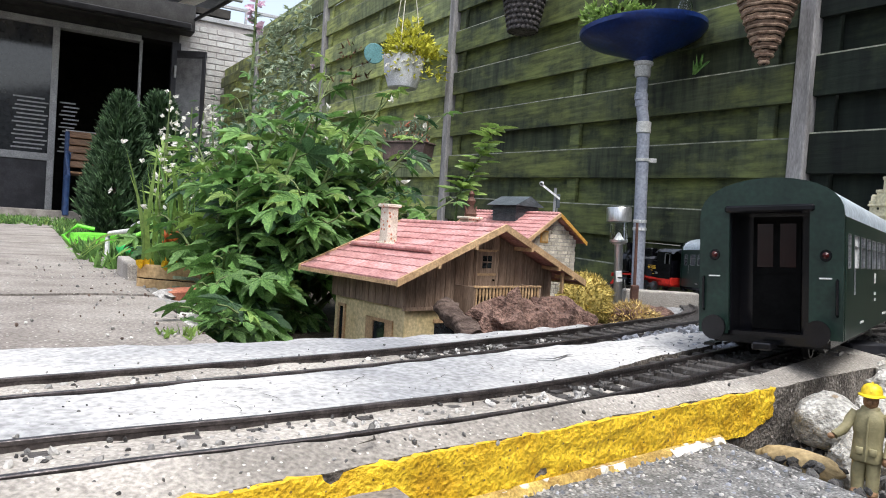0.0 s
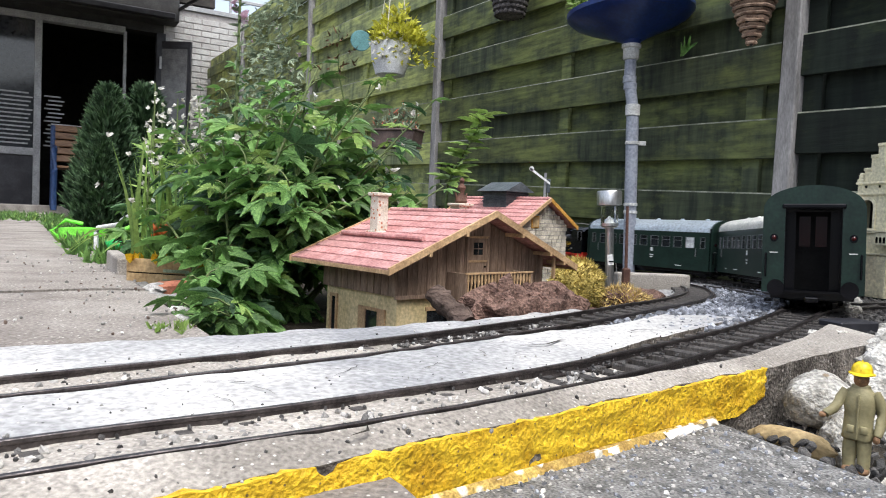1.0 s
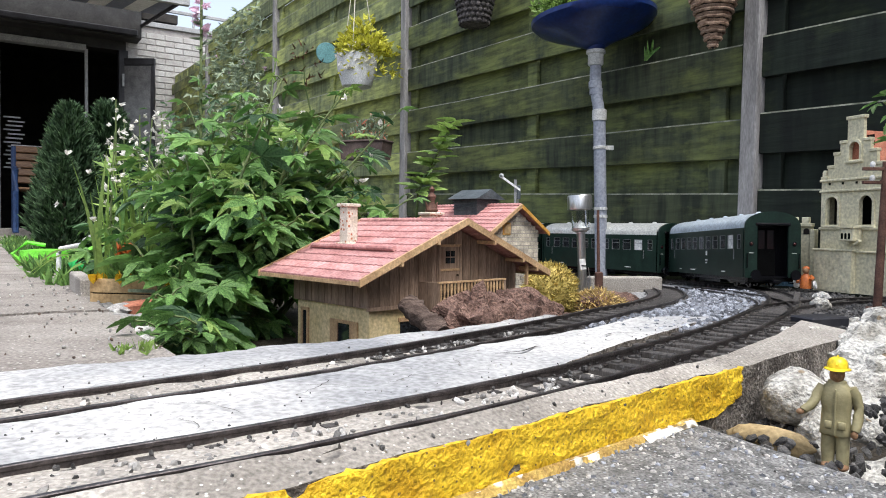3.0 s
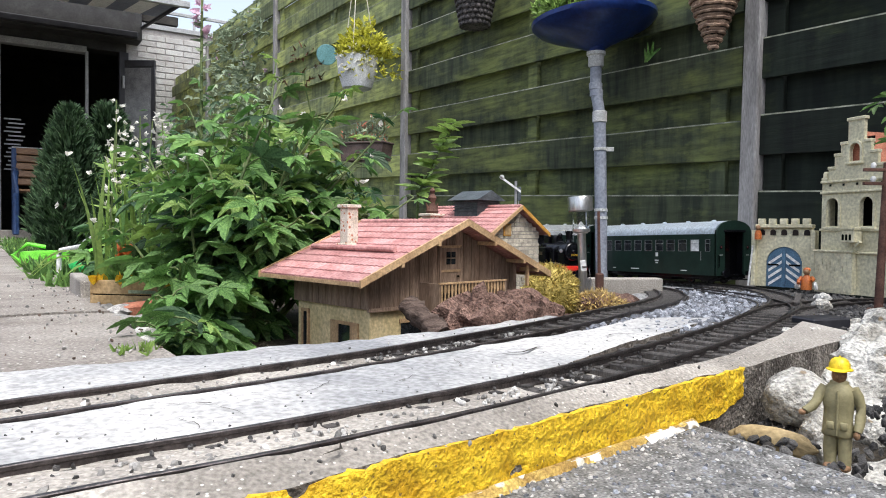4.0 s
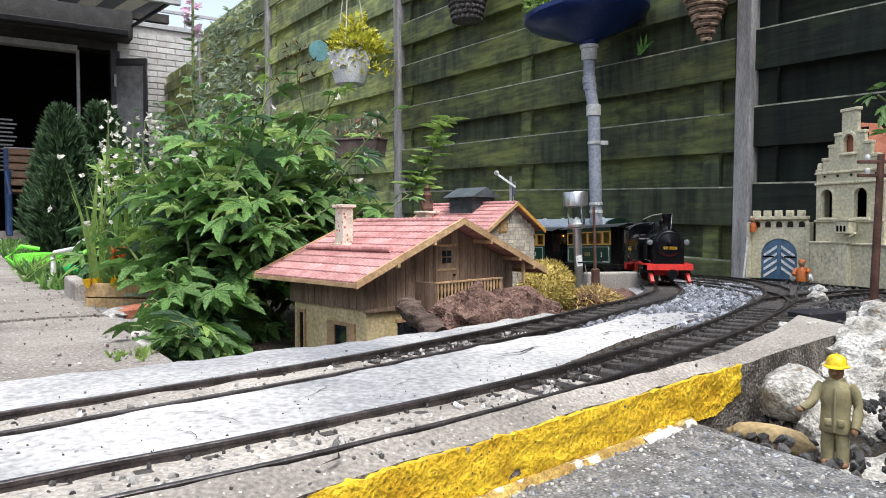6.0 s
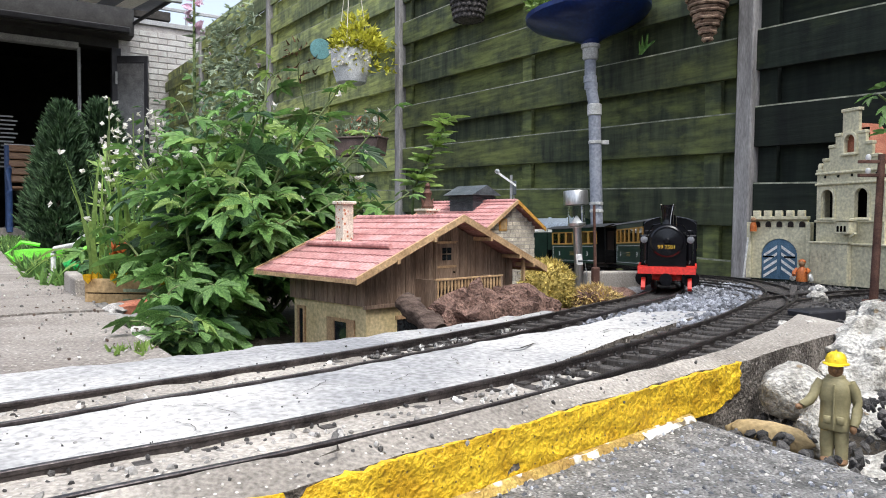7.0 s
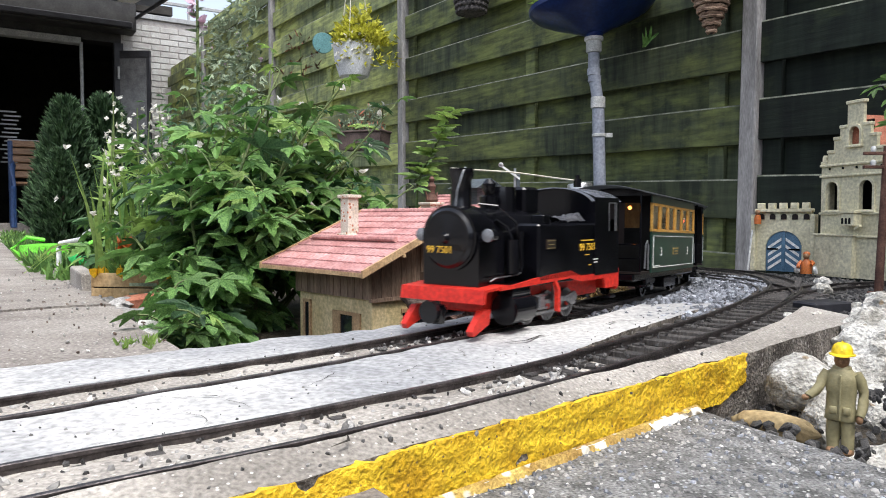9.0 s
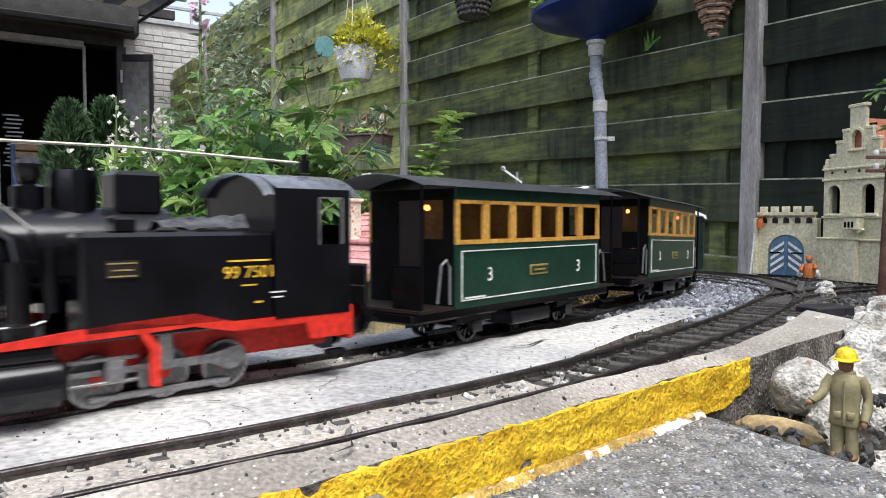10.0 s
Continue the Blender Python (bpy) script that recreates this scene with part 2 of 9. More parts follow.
# black-grey roof paint, lightened: the sky's blue-grey sheen is in its colour
CAB_ROOF = mat("blue_grey_cab_roof", (0.10, 0.108, 0.13), (0.16, 0.17, 0.195), 20, 0.26, 0.1)
MATT_BLACK = mat("matt_black_plastic", (0.003, 0.003, 0.003), (0.006, 0.006, 0.006), 40, 0.7, 0.05, spec=0.06)
RED = mat("bright_red_paint", (0.55, 0.022, 0.014), (0.66, 0.035, 0.02), 30, 0.4, 0.05)
STEEL = mat("dull_steel", (0.32, 0.32, 0.33), (0.48, 0.48, 0.49), 60, 0.38, 0.1, 0.8)
GEAR_STEEL = mat("oiled_gear_steel", (0.24, 0.24, 0.245), (0.38, 0.38, 0.39), 60, 0.36, 0.1, 0.8)
GREEN_COACH = mat("dark_green_coach_paint", (0.006, 0.030, 0.019), (0.010, 0.043, 0.027), 30, 0.35, 0.05)
GREEN_REKO = mat("bottle_green_coach_paint", (0.008, 0.020, 0.015), (0.013, 0.031, 0.023), 30, 0.35, 0.05)
GREY_ROOF = mat("silver_grey_roof", (0.56, 0.63, 0.69), (0.66, 0.73, 0.79), 20, 0.32, 0.1)
CREAM_ROOF = mat("pale_grey_roof", (0.74, 0.74, 0.70), (0.84, 0.84, 0.80), 20, 0.35, 0.1)
DARK_ROOF = mat("dark_grey_roof", (0.030, 0.033, 0.037), (0.06, 0.064, 0.068), 20, 0.45, 0.1)
BRASS = mat("dull_brass_plate", (0.34, 0.23, 0.07), (0.46, 0.33, 0.12), 40, 0.4, 0.05, 0.3)
OCHRE = mat("ochre_window_frame", (0.50, 0.26, 0.05), (0.62, 0.34, 0.08), 40, 0.45, 0.05)
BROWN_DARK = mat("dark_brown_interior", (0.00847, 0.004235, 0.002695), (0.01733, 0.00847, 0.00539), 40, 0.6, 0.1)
LAMPLIT_TAN = mat("tan_varnished_panelling", (0.30, 0.17, 0.07), (0.46, 0.29, 0.14), 40, 0.5, 0.2)
LETTER_W = mat("white_lettering", (0.65, 0.65, 0.62), (0.78, 0.78, 0.75), 40, 0.5, 0)
LETTER_Y = mat("yellow_lettering", (0.70, 0.40, 0.03), (0.82, 0.5, 0.05), 40, 0.5, 0)
LETTER_DIM = mat("dull_brass_lettering", (0.22, 0.17, 0.07), (0.30, 0.24, 0.11), 60, 0.5, 0.05)
RED_DARK = mat("dark_red_lens", (0.028, 0.002, 0.002), (0.045, 0.004, 0.004), 40, 0.25, 0)
WARM_LAMP = glow("warm_lamp", (1.0, 0.26, 0.05), 3.0)
RED_LAMP = glow("red_lamp", (1.0, 0.12, 0.06), 3.0)
LENS = mat("lamp_glass", (0.1375, 0.143, 0.154), (0.2475, 0.253, 0.264), 60, 0.15, 0.0)
PANE = mat("dark_window_glass", (0.012, 0.014, 0.016), (0.03, 0.033, 0.036), 20, 0.08, 0.0, spec=0.6)
WOOD_WALL = mat("weathered_brown_boards", (0.19, 0.125, 0.085), (0.32, 0.225, 0.16), 25, 0.8, 0.5, vary=0.2, stretch=(4, 4, 0.6))
WOOD_TRIM = mat("tan_wood_trim", (0.39, 0.247, 0.13), (0.559, 0.377, 0.208), 40, 0.7, 0.3, vary=0.12)
PLASTER = mat("cream_plaster", (0.58, 0.46, 0.24), (0.70, 0.57, 0.33), 30, 0.85, 0.3)
ROOF_TILE = mat("faded_red_tile", (0.36, 0.16, 0.15), (0.52, 0.28, 0.265), 30, 0.8, 0.4, vary=0.14)
STONE_WALL = mat("small_stone_wall", (0.405, 0.3645, 0.297), (0.648, 0.594, 0.4995), 60, 0.9, 0.6, vary=0.25)
CHIMNEY = mat("white_brick_chimney", (0.58, 0.50, 0.40), (0.72, 0.66, 0.57), 80, 0.85, 0.4, speck=(0.45, 0.16, 0.08), speck_scale=200, speck_size=0.45)
SLATE = mat("blue_grey_slate", (0.045, 0.05625, 0.06375), (0.0975, 0.1125, 0.1237), 60, 0.5, 0.2)
LAVA = mat("brown_lava_rock", (0.09, 0.0495, 0.0378), (0.243, 0.1485, 0.117), 38, 0.95, 1.0, depth=0.006, contrast=0.5)
BARK = mat("rough_bark", (0.085, 0.056, 0.044), (0.23, 0.165, 0.135), 40, 0.95, 1.0, stretch=(1, 5, 5), depth=0.004)
MOSS = mat("yellow_green_moss", (0.28, 0.22, 0.045), (0.60, 0.47, 0.15), 80, 0.95, 0.6, vary=0.45)
STRAW = mat("straw_moss", (0.42, 0.29, 0.10), (0.68, 0.52, 0.23), 80, 0.95, 0.6, vary=0.4)
WHITE_ROCK = mat("white_quartz_rock", (0.25, 0.232, 0.195), (0.66, 0.635, 0.58), 34, 0.8, 1.0, speck=(0.30, 0.23, 0.15), speck_scale=60, speck_size=0.2, depth=0.005, lo=0.32, hi=0.60, contrast=0.35)
TAN_ROCK = mat("tan_sandstone", (0.30, 0.22, 0.11), (0.45, 0.34, 0.18), 30, 0.85, 0.5)
CASTLE = mat("light_grey_plastic", (0.55, 0.51, 0.35), (0.69, 0.645, 0.46), 20, 0.55, 0.1)
BLUE_DOOR = mat("blue_grey_planks", (0.05, 0.11, 0.18), (0.09, 0.17, 0.25), 40, 0.5, 0.2, vary=0.15)
WHITE_PLASTIC = mat("white_plastic", (0.68, 0.68, 0.66), (0.80, 0.80, 0.78), 20, 0.45, 0.05)
ORANGE_TOY = mat("orange_plastic", (0.434, 0.108, 0.024), (0.518, 0.1584, 0.04), 40, 0.45, 0.1)
KHAKI = mat("khaki_toy_paint", (0.25, 0.22, 0.115), (0.34, 0.30, 0.165), 60, 0.6, 0.3, depth=0.001, grain=6, contrast=0.12)
SKIN_TOY = mat("brown_toy_paint", (0.22, 0.12, 0.06), (0.34, 0.20, 0.11), 80, 0.6, 0.2)
HELMET = mat("yellow_toy_plastic", (0.72, 0.50, 0.015), (0.82, 0.60, 0.03), 40, 0.35, 0.05)
BLUE_GLAZE = mat("dark_blue_glaze", (0.0048, 0.0176, 0.096), (0.0096, 0.032, 0.152), 12, 0.3, 0.1)
GREY_PVC = mat("grey_pvc_pipe", (0.27, 0.29, 0.34), (0.37, 0.39, 0.44), 15, 0.5, 0.1)
PALE_PVC = mat("pale_grey_collar", (0.46, 0.46, 0.44), (0.58, 0.58, 0.56), 30, 0.55, 0.1)
WICKER = mat("brown_wicker", (0.15, 0.09, 0.06), (0.45, 0.315, 0.225), 60, 0.85, 0.5, vary=0.35)
WICKER_DARK = mat("dark_wicker", (0.025, 0.022, 0.022), (0.09, 0.08, 0.078), 60, 0.8, 0.5, vary=0.35)
CHROME = mat("brushed_stainless_steel", (0.48, 0.48, 0.47), (0.64, 0.64, 0.63), 30, 0.28, 0.1, 0.9, stretch=(6, 6, 0.5))
LEAF = mat("mid_green_leaf", (0.066, 0.155, 0.038), (0.175, 0.315, 0.088), 18, 0.48, 0.3, vary=0.42)
LEAF_LIGHT = mat("light_green_leaf", (0.150, 0.260, 0.055), (0.31, 0.44, 0.12), 18, 0.5, 0.3, vary=0.3)
LEAF_DARK = mat("deep_green_leaf", (0.026, 0.072, 0.028), (0.065, 0.135, 0.055), 18, 0.5, 0.3, vary=0.35)
LEAF_YELLOW = mat("yellow_green_leaf", (0.42, 0.42, 0.04), (0.62, 0.60, 0.10), 30, 0.6, 0.3, vary=0.3)
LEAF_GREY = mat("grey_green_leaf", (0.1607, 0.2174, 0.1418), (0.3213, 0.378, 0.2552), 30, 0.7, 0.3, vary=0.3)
CONIFER = mat("dark_conifer_green", (0.022, 0.052, 0.022), (0.065, 0.12, 0.05), 30, 0.8, 0.4, vary=0.5)
STEM = mat("green_stem", (0.07, 0.11, 0.035), (0.15, 0.19, 0.07), 30, 0.7, 0.2)
PETAL = mat("white_petal", (0.70, 0.68, 0.60), (0.82, 0.80, 0.76), 60, 0.6, 0.1)
PETAL_PINK = mat("pink_petal", (0.65, 0.42, 0.55), (0.80, 0.62, 0.72), 60, 0.6, 0.1)
BRICK_WHITE = mat("whitewashed_brick", (0.3303, 0.3145, 0.2988), (0.419, 0.4166, 0.4008), 14, 0.85, 0.4, vary=0.08)
MORTAR = mat("grey_mortar", (0.30, 0.28, 0.27), (0.40, 0.38, 0.36), 30, 0.9, 0.3)
DARK_FRAME = mat("dark_painted_timber", (0.012, 0.012, 0.016), (0.03, 0.03, 0.036), 10, 0.5, 0.2)
WHITE_FRAME = mat("white_painted_frame", (0.25, 0.255, 0.26), (0.33, 0.335, 0.34), 10, 0.5, 0.1)
FASCIA = mat("grey_brown_fascia", (0.018, 0.017, 0.017), (0.034, 0.033, 0.032), 8, 0.7, 0.3)
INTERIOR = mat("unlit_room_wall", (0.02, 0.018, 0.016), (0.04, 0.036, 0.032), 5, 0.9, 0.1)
BLUE_IRON = mat("blue_cast_iron", (0.008, 0.024, 0.075), (0.018, 0.045, 0.12), 30, 0.45, 0.2)
BENCH_WOOD = mat("varnished_bench_slat", (0.09, 0.045, 0.022), (0.18, 0.10, 0.05), 30, 0.55, 0.3, vary=0.2, stretch=(0.6, 5, 5))
CRATE = mat("pale_crate_wood", (0.34, 0.22, 0.10), (0.50, 0.35, 0.18), 25, 0.8, 0.4, vary=0.15)
TOY_YELLOW = mat("yellow_flower_plastic", (0.75, 0.45, 0.02), (0.85, 0.58, 0.05), 40, 0.5, 0.1)
TOY_GREEN = mat("bright_green_plastic", (0.015, 0.30, 0.06), (0.03, 0.42, 0.10), 30, 0.4, 0.05)
LIME = mat("lime_green_plastic", (0.12, 0.50, 0.03), (0.18, 0.62, 0.06), 30, 0.5, 0.05)
TERRACOTTA = mat("terracotta", (0.33, 0.11, 0.065), (0.45, 0.18, 0.11), 40, 0.85, 0.3)
RUST = mat("rusty_brown_wood", (0.075, 0.035, 0.025), (0.14, 0.07, 0.05), 50, 0.8, 0.4)
AWNING_BLUE = mat("grey_blue_awning_cloth", (0.16, 0.18, 0.24), (0.22, 0.24, 0.31), 20, 0.8, 0.2)
AWNING_WHITE = mat("white_awning_cloth", (0.713, 0.713, 0.713), (0.851, 0.851, 0.851), 20, 0.8, 0.2)
TEAL = mat("teal_glass_disc", (0.07, 0.18, 0.19), (0.11, 0.25, 0.26), 20, 0.4, 0.1)
POT_GREY = mat("pale_zinc_pot", (0.55, 0.56, 0.58), (0.70, 0.71, 0.73), 20, 0.5, 0.2)
POT_BROWN = mat("brown_planter", (0.06, 0.04, 0.035), (0.12, 0.085, 0.075), 20, 0.7, 0.2)
ROPE = mat("pale_string", (0.55, 0.52, 0.42), (0.68, 0.65, 0.55), 80, 0.9, 0.2)
GLASS = clear("thin_window_glass", (0.9, 0.92, 0.92))
AMBER_GLASS = clear("pale_amber_glass", (0.92, 0.78, 0.58))


def board_mat(name, wood, damp, algae, share, vary):
    """Old fence boards: grain and streaks along the board, drips down it, patches of algae; damp drips are darker."""
    m = bpy.data.materials.new(name)
    m.use_nodes = True
    n, link = m.node_tree.nodes, m.node_tree.links.new
    p = n["Principled BSDF"]
    tc, turn, oi = n.new("ShaderNodeTexCoord"), n.new("ShaderNodeMapping"), n.new("ShaderNodeObjectInfo")
    turn.inputs["Rotation"].default_value = (0, 0, radians(-122.7))
    link(tc.outputs["Object"], turn.inputs["Vector"])
    off, mul = n.new("ShaderNodeVectorMath"), n.new("ShaderNodeMath")
    off.operation, mul.operation, mul.inputs[1].default_value = "ADD", "MULTIPLY", 53.0
    link(oi.outputs["Random"], mul.inputs[0])
    link(turn.outputs[0], off.inputs[0])
    link(mul.outputs[0], off.inputs[1])

    def cloud(scale, detail, stretch, shifted=True, rough=0.6):
        mp, t = n.new("ShaderNodeMapping"), n.new("ShaderNodeTexNoise")
        mp.inputs["Scale"].default_value = stretch
        link((off if shifted else turn).outputs[0], mp.inputs["Vector"])
        link(mp.outputs[0], t.inputs["Vector"])
        t.inputs["Scale"].default_value, t.inputs["Detail"].default_value, t.inputs["Roughness"].default_value = scale, detail, rough
        return t.outputs["Fac"]

    def ramp(value, lo, hi, a=0.0, b=1.0):
        r = n.new("ShaderNodeMapRange")
        for key, v in (("From Min", lo), ("From Max", hi), ("To Min", a), ("To Max", b)):
            r.inputs[key].default_value = v
        link(value, r.inputs["Value"])
        return r.outputs[0]

    def mix(fac, a, b):
        q = n.new("ShaderNodeMix")
        q.data_type = "RGBA"
        link(fac, q.inputs["Factor"])
        for key, v in (("A", a), ("B", b)):
            if isinstance(v, tuple):
                q.inputs[key].default_value = (*v, 1)
            else:
                link(v, q.inputs[key])
        return q.outputs["Result"]

    def times(a, b):
        q = n.new("ShaderNodeMath")
        q.operation = "MULTIPLY"
        link(a, q.inputs[0])
        link(b, q.inputs[1])
        return q.outputs[0]
    grain = cloud(9, 6, (0.7, 2, 7))
    drips = cloud(7, 4, (3.2, 1, 0.45))
    patch = cloud(3.0, 6, (1.0, 1, 1.8), False, 0.7)
    base = mix(ramp(drips, 0.36, 0.62), damp, wood)
    base = mix(times(ramp(patch, 0.62 - share * 0.35, 0.80 - share * 0.35), ramp(grain, 0.25, 0.55, 0.35, 1.0)), base, algae)
    tone = times(ramp(grain, 0.3, 0.7, 0.72, 1.25), ramp(oi.outputs["Random"], 0, 1, 1 - vary, 1 + vary))
    hsv = n.new("ShaderNodeHueSaturation")
    link(base, hsv.inputs["Color"])
    link(tone, hsv.inputs["Value"])
    link(hsv.outputs[0], p.inputs["Base Color"])
    p.inputs["Roughness"].default_value, p.inputs["Specular IOR Level"].default_value = 0.8, 0.3
    bp = n.new("ShaderNodeBump")
    bp.inputs["Strength"].default_value, bp.inputs["Distance"].default_value = 0.5, 0.003
    link(grain, bp.inputs["Height"])
    link(bp.outputs[0], p.inputs["Normal"])
    return m


# algae differs by panel; shade on the nearer panels is put into darker copies
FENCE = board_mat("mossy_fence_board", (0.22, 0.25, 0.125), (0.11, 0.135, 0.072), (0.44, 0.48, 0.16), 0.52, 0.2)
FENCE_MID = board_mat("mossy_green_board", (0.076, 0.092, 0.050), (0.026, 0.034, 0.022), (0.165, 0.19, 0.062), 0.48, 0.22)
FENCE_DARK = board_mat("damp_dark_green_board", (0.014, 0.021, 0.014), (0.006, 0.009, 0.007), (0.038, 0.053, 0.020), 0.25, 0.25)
BOARD_EDGE = mat("pale_worn_board_edge", (0.10, 0.11, 0.08), (0.26, 0.27, 0.21), 30, 0.9, 0.4)
RED_PANE = mat("dark_reddish_glass", (0.010, 0.003, 0.003), (0.022, 0.007, 0.006), 30, 0.1, 0.0, spec=0.6)
BRICK_GLASS = mat("reflecting_door_glass", (0.10, 0.10, 0.105), (0.15, 0.15, 0.155), 12, 0.15, 0.05)


def leafy(m, share=0.35):
    """Lets light through a leaf."""
    n, link = m.node_tree.nodes, m.node_tree.links.new
    p, out = n["Principled BSDF"], n["Material Output"]
    tr, mix = n.new("ShaderNodeBsdfTranslucent"), n.new("ShaderNodeMixShader")
    link(p.inputs["Base Color"].links[0].from_socket, tr.inputs["Color"])
    mix.inputs[0].default_value = share
    link(p.outputs[0], mix.inputs[1])
    link(tr.outputs[0], mix.inputs[2])
    link(mix.outputs[0], out.inputs["Surface"])


for leaf_material in (LEAF, LEAF_LIGHT, LEAF_DARK, LEAF_YELLOW, LEAF_GREY, PETAL, PETAL_PINK):
    leafy(leaf_material)


# ---- ground, slabs, path ----
U = Vector((-0.54, 0.8416, 0))    # along the fence, away from the camera
W = Vector((0.8416, 0.54, 0))     # across it, towards the fence
POST_0 = Vector((0.912, 2.074, 0))
EDGE_0, EDGE_D = Vector((0.246, 0.581, 0)), Vector((0.741, 0.672, 0)).normalized()


def lump(x, y, f, a):
    return a * noise.noise(Vector((x * f, y * f, 3.3)))


def ground_z(x, y):
    near = min(max((1.0 - y) / 0.3, 0), 1)
    return -0.055 - 0.02 * near + lump(x, y, 4, 0.012) + lump(x, y, 15, 0.006)


def ground():
    bm = bmesh.new()
    xs = [-60, -25, -12, -8, -6, -5] + [-4 + 0.08 * i for i in range(71)] + [2.2, 3, 4, 6, 9, 15, 30, 60]
    ys = [-60, -25, -10, -5, -3, -2] + [-1 + 0.08 * i for i in range(86)] + [6.5, 8, 9, 10, 12, 16, 25, 60]
    ribbon([[(x, y, ground_z(x, y)) for x in xs] for y in ys], bm)
    tagged(part("ground", bm, SOIL, smooth=True), "dark garden soil between the path and the railway", "soil", kind="structure")


def foot(p):
    return EDGE_0 + EDGE_D * (Vector((p.x, p.y, 0)) - EDGE_0).dot(EDGE_D)


def band(a, b, n, z0, z1, rough=0.0012):
    row = []
    for i in range(n + 1):
        q = a.lerp(b, i / n)
        q.z = z0 + (z1 - z0) * i / n + lump(q.x, q.y, 30, rough) + lump(q.x, q.y, 90, rough * 0.5)
        row.append(q)
    return row


def deck_strip(name, rows, label, material):
    """A cast strip with its sides going down into the ground."""
    full = []
    for r in rows:
        lo0, lo1 = r[0].copy(), r[-1].copy()
        lo0.z, lo1.z = -0.07, -0.07
        full.append([lo0] + r + [lo1])
    ob = tagged(part(name, ribbon(full), material, smooth=True), label, "concrete slab", kind="structure")
    ob.data.materials.append(SHADED_EARTHY_CONCRETE)
    # steep faces: earth stain and the side's shade, both in the colour
    for f in ob.data.polygons:
        if abs(f.normal.z) < 0.6:
            f.material_index = 1


def gap(s, shift=0.0):
    """How far the cast slabs keep from a track's middle: close in the straight, clear of the sleepers in the bend."""
    return 0.0265 + 0.024 * min(max((s + shift - 1.93) / 0.2, 0), 1)


def decks():
    rows = []
    s = 0.2
    while s < 2.31:
        a = OUTER.side(s, -gap(s, 0.13))
        b = foot(a) + lump(s, 0, 22, 0.004) * Vector((0.67, -0.74, 0))
        if (b - a).dot(OUTER.side(s, -1) - OUTER.at(s)) > 0.01:
            rows.append(band(a, b, 10, 0.0078, 0.001))
        s += 0.012
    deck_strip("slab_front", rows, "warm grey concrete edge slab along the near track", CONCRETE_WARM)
    rows, s = [], 0.3
    while s < 2.32:
        t = s - 0.02
        a, b = OUTER.side(t, gap(t, 0.13)), INNER.side(min(s + 0.07, 2.3), -gap(s + 0.02))
        rows.append(band(a, b, 14, 0.0055, 0.0075, 0.0016))
        s += 0.012
    deck_strip("slab_middle", rows, "pale sunlit concrete slab between the two tracks", CONCRETE)
    rows, s = [], 0.3
    while s < 2.26:
        k = 0.075 + 0.075 * min(max((2.1 - s) / 0.42, 0), 1) + 0.010 * noise.noise(Vector((s * 9, 0, 0)))
        rows.append(band(INNER.side(s, 0.0265), INNER.side(s, k), 6, 0.0065, 0.003, 0.0025))
        s += 0.012
    deck_strip("slab_back", rows, "pale concrete strip with a ragged edge behind the far track", CONCRETE)
    for way, lab in ((INNER, "cement bedding between the rails of the far track"), (OUTER, "cement bedding between the rails of the near track")):
        rows, s = [], 0.2
        while s < 2.3:
            sh = 0.13 if way is OUTER else 0.0
            g, low = gap(s, sh) - 0.0003, 0.005 * min(max((s + sh - 1.85) / 0.2, 0), 1)
            rows.append(band(way.side(s, g), way.side(s, -g), 8, 0.0038 - low * 1.7, 0.0048 - low * 1.8, 0.0022))
            s += 0.012
        deck_strip("track_bedding", rows, lab, CONCRETE_WARM)


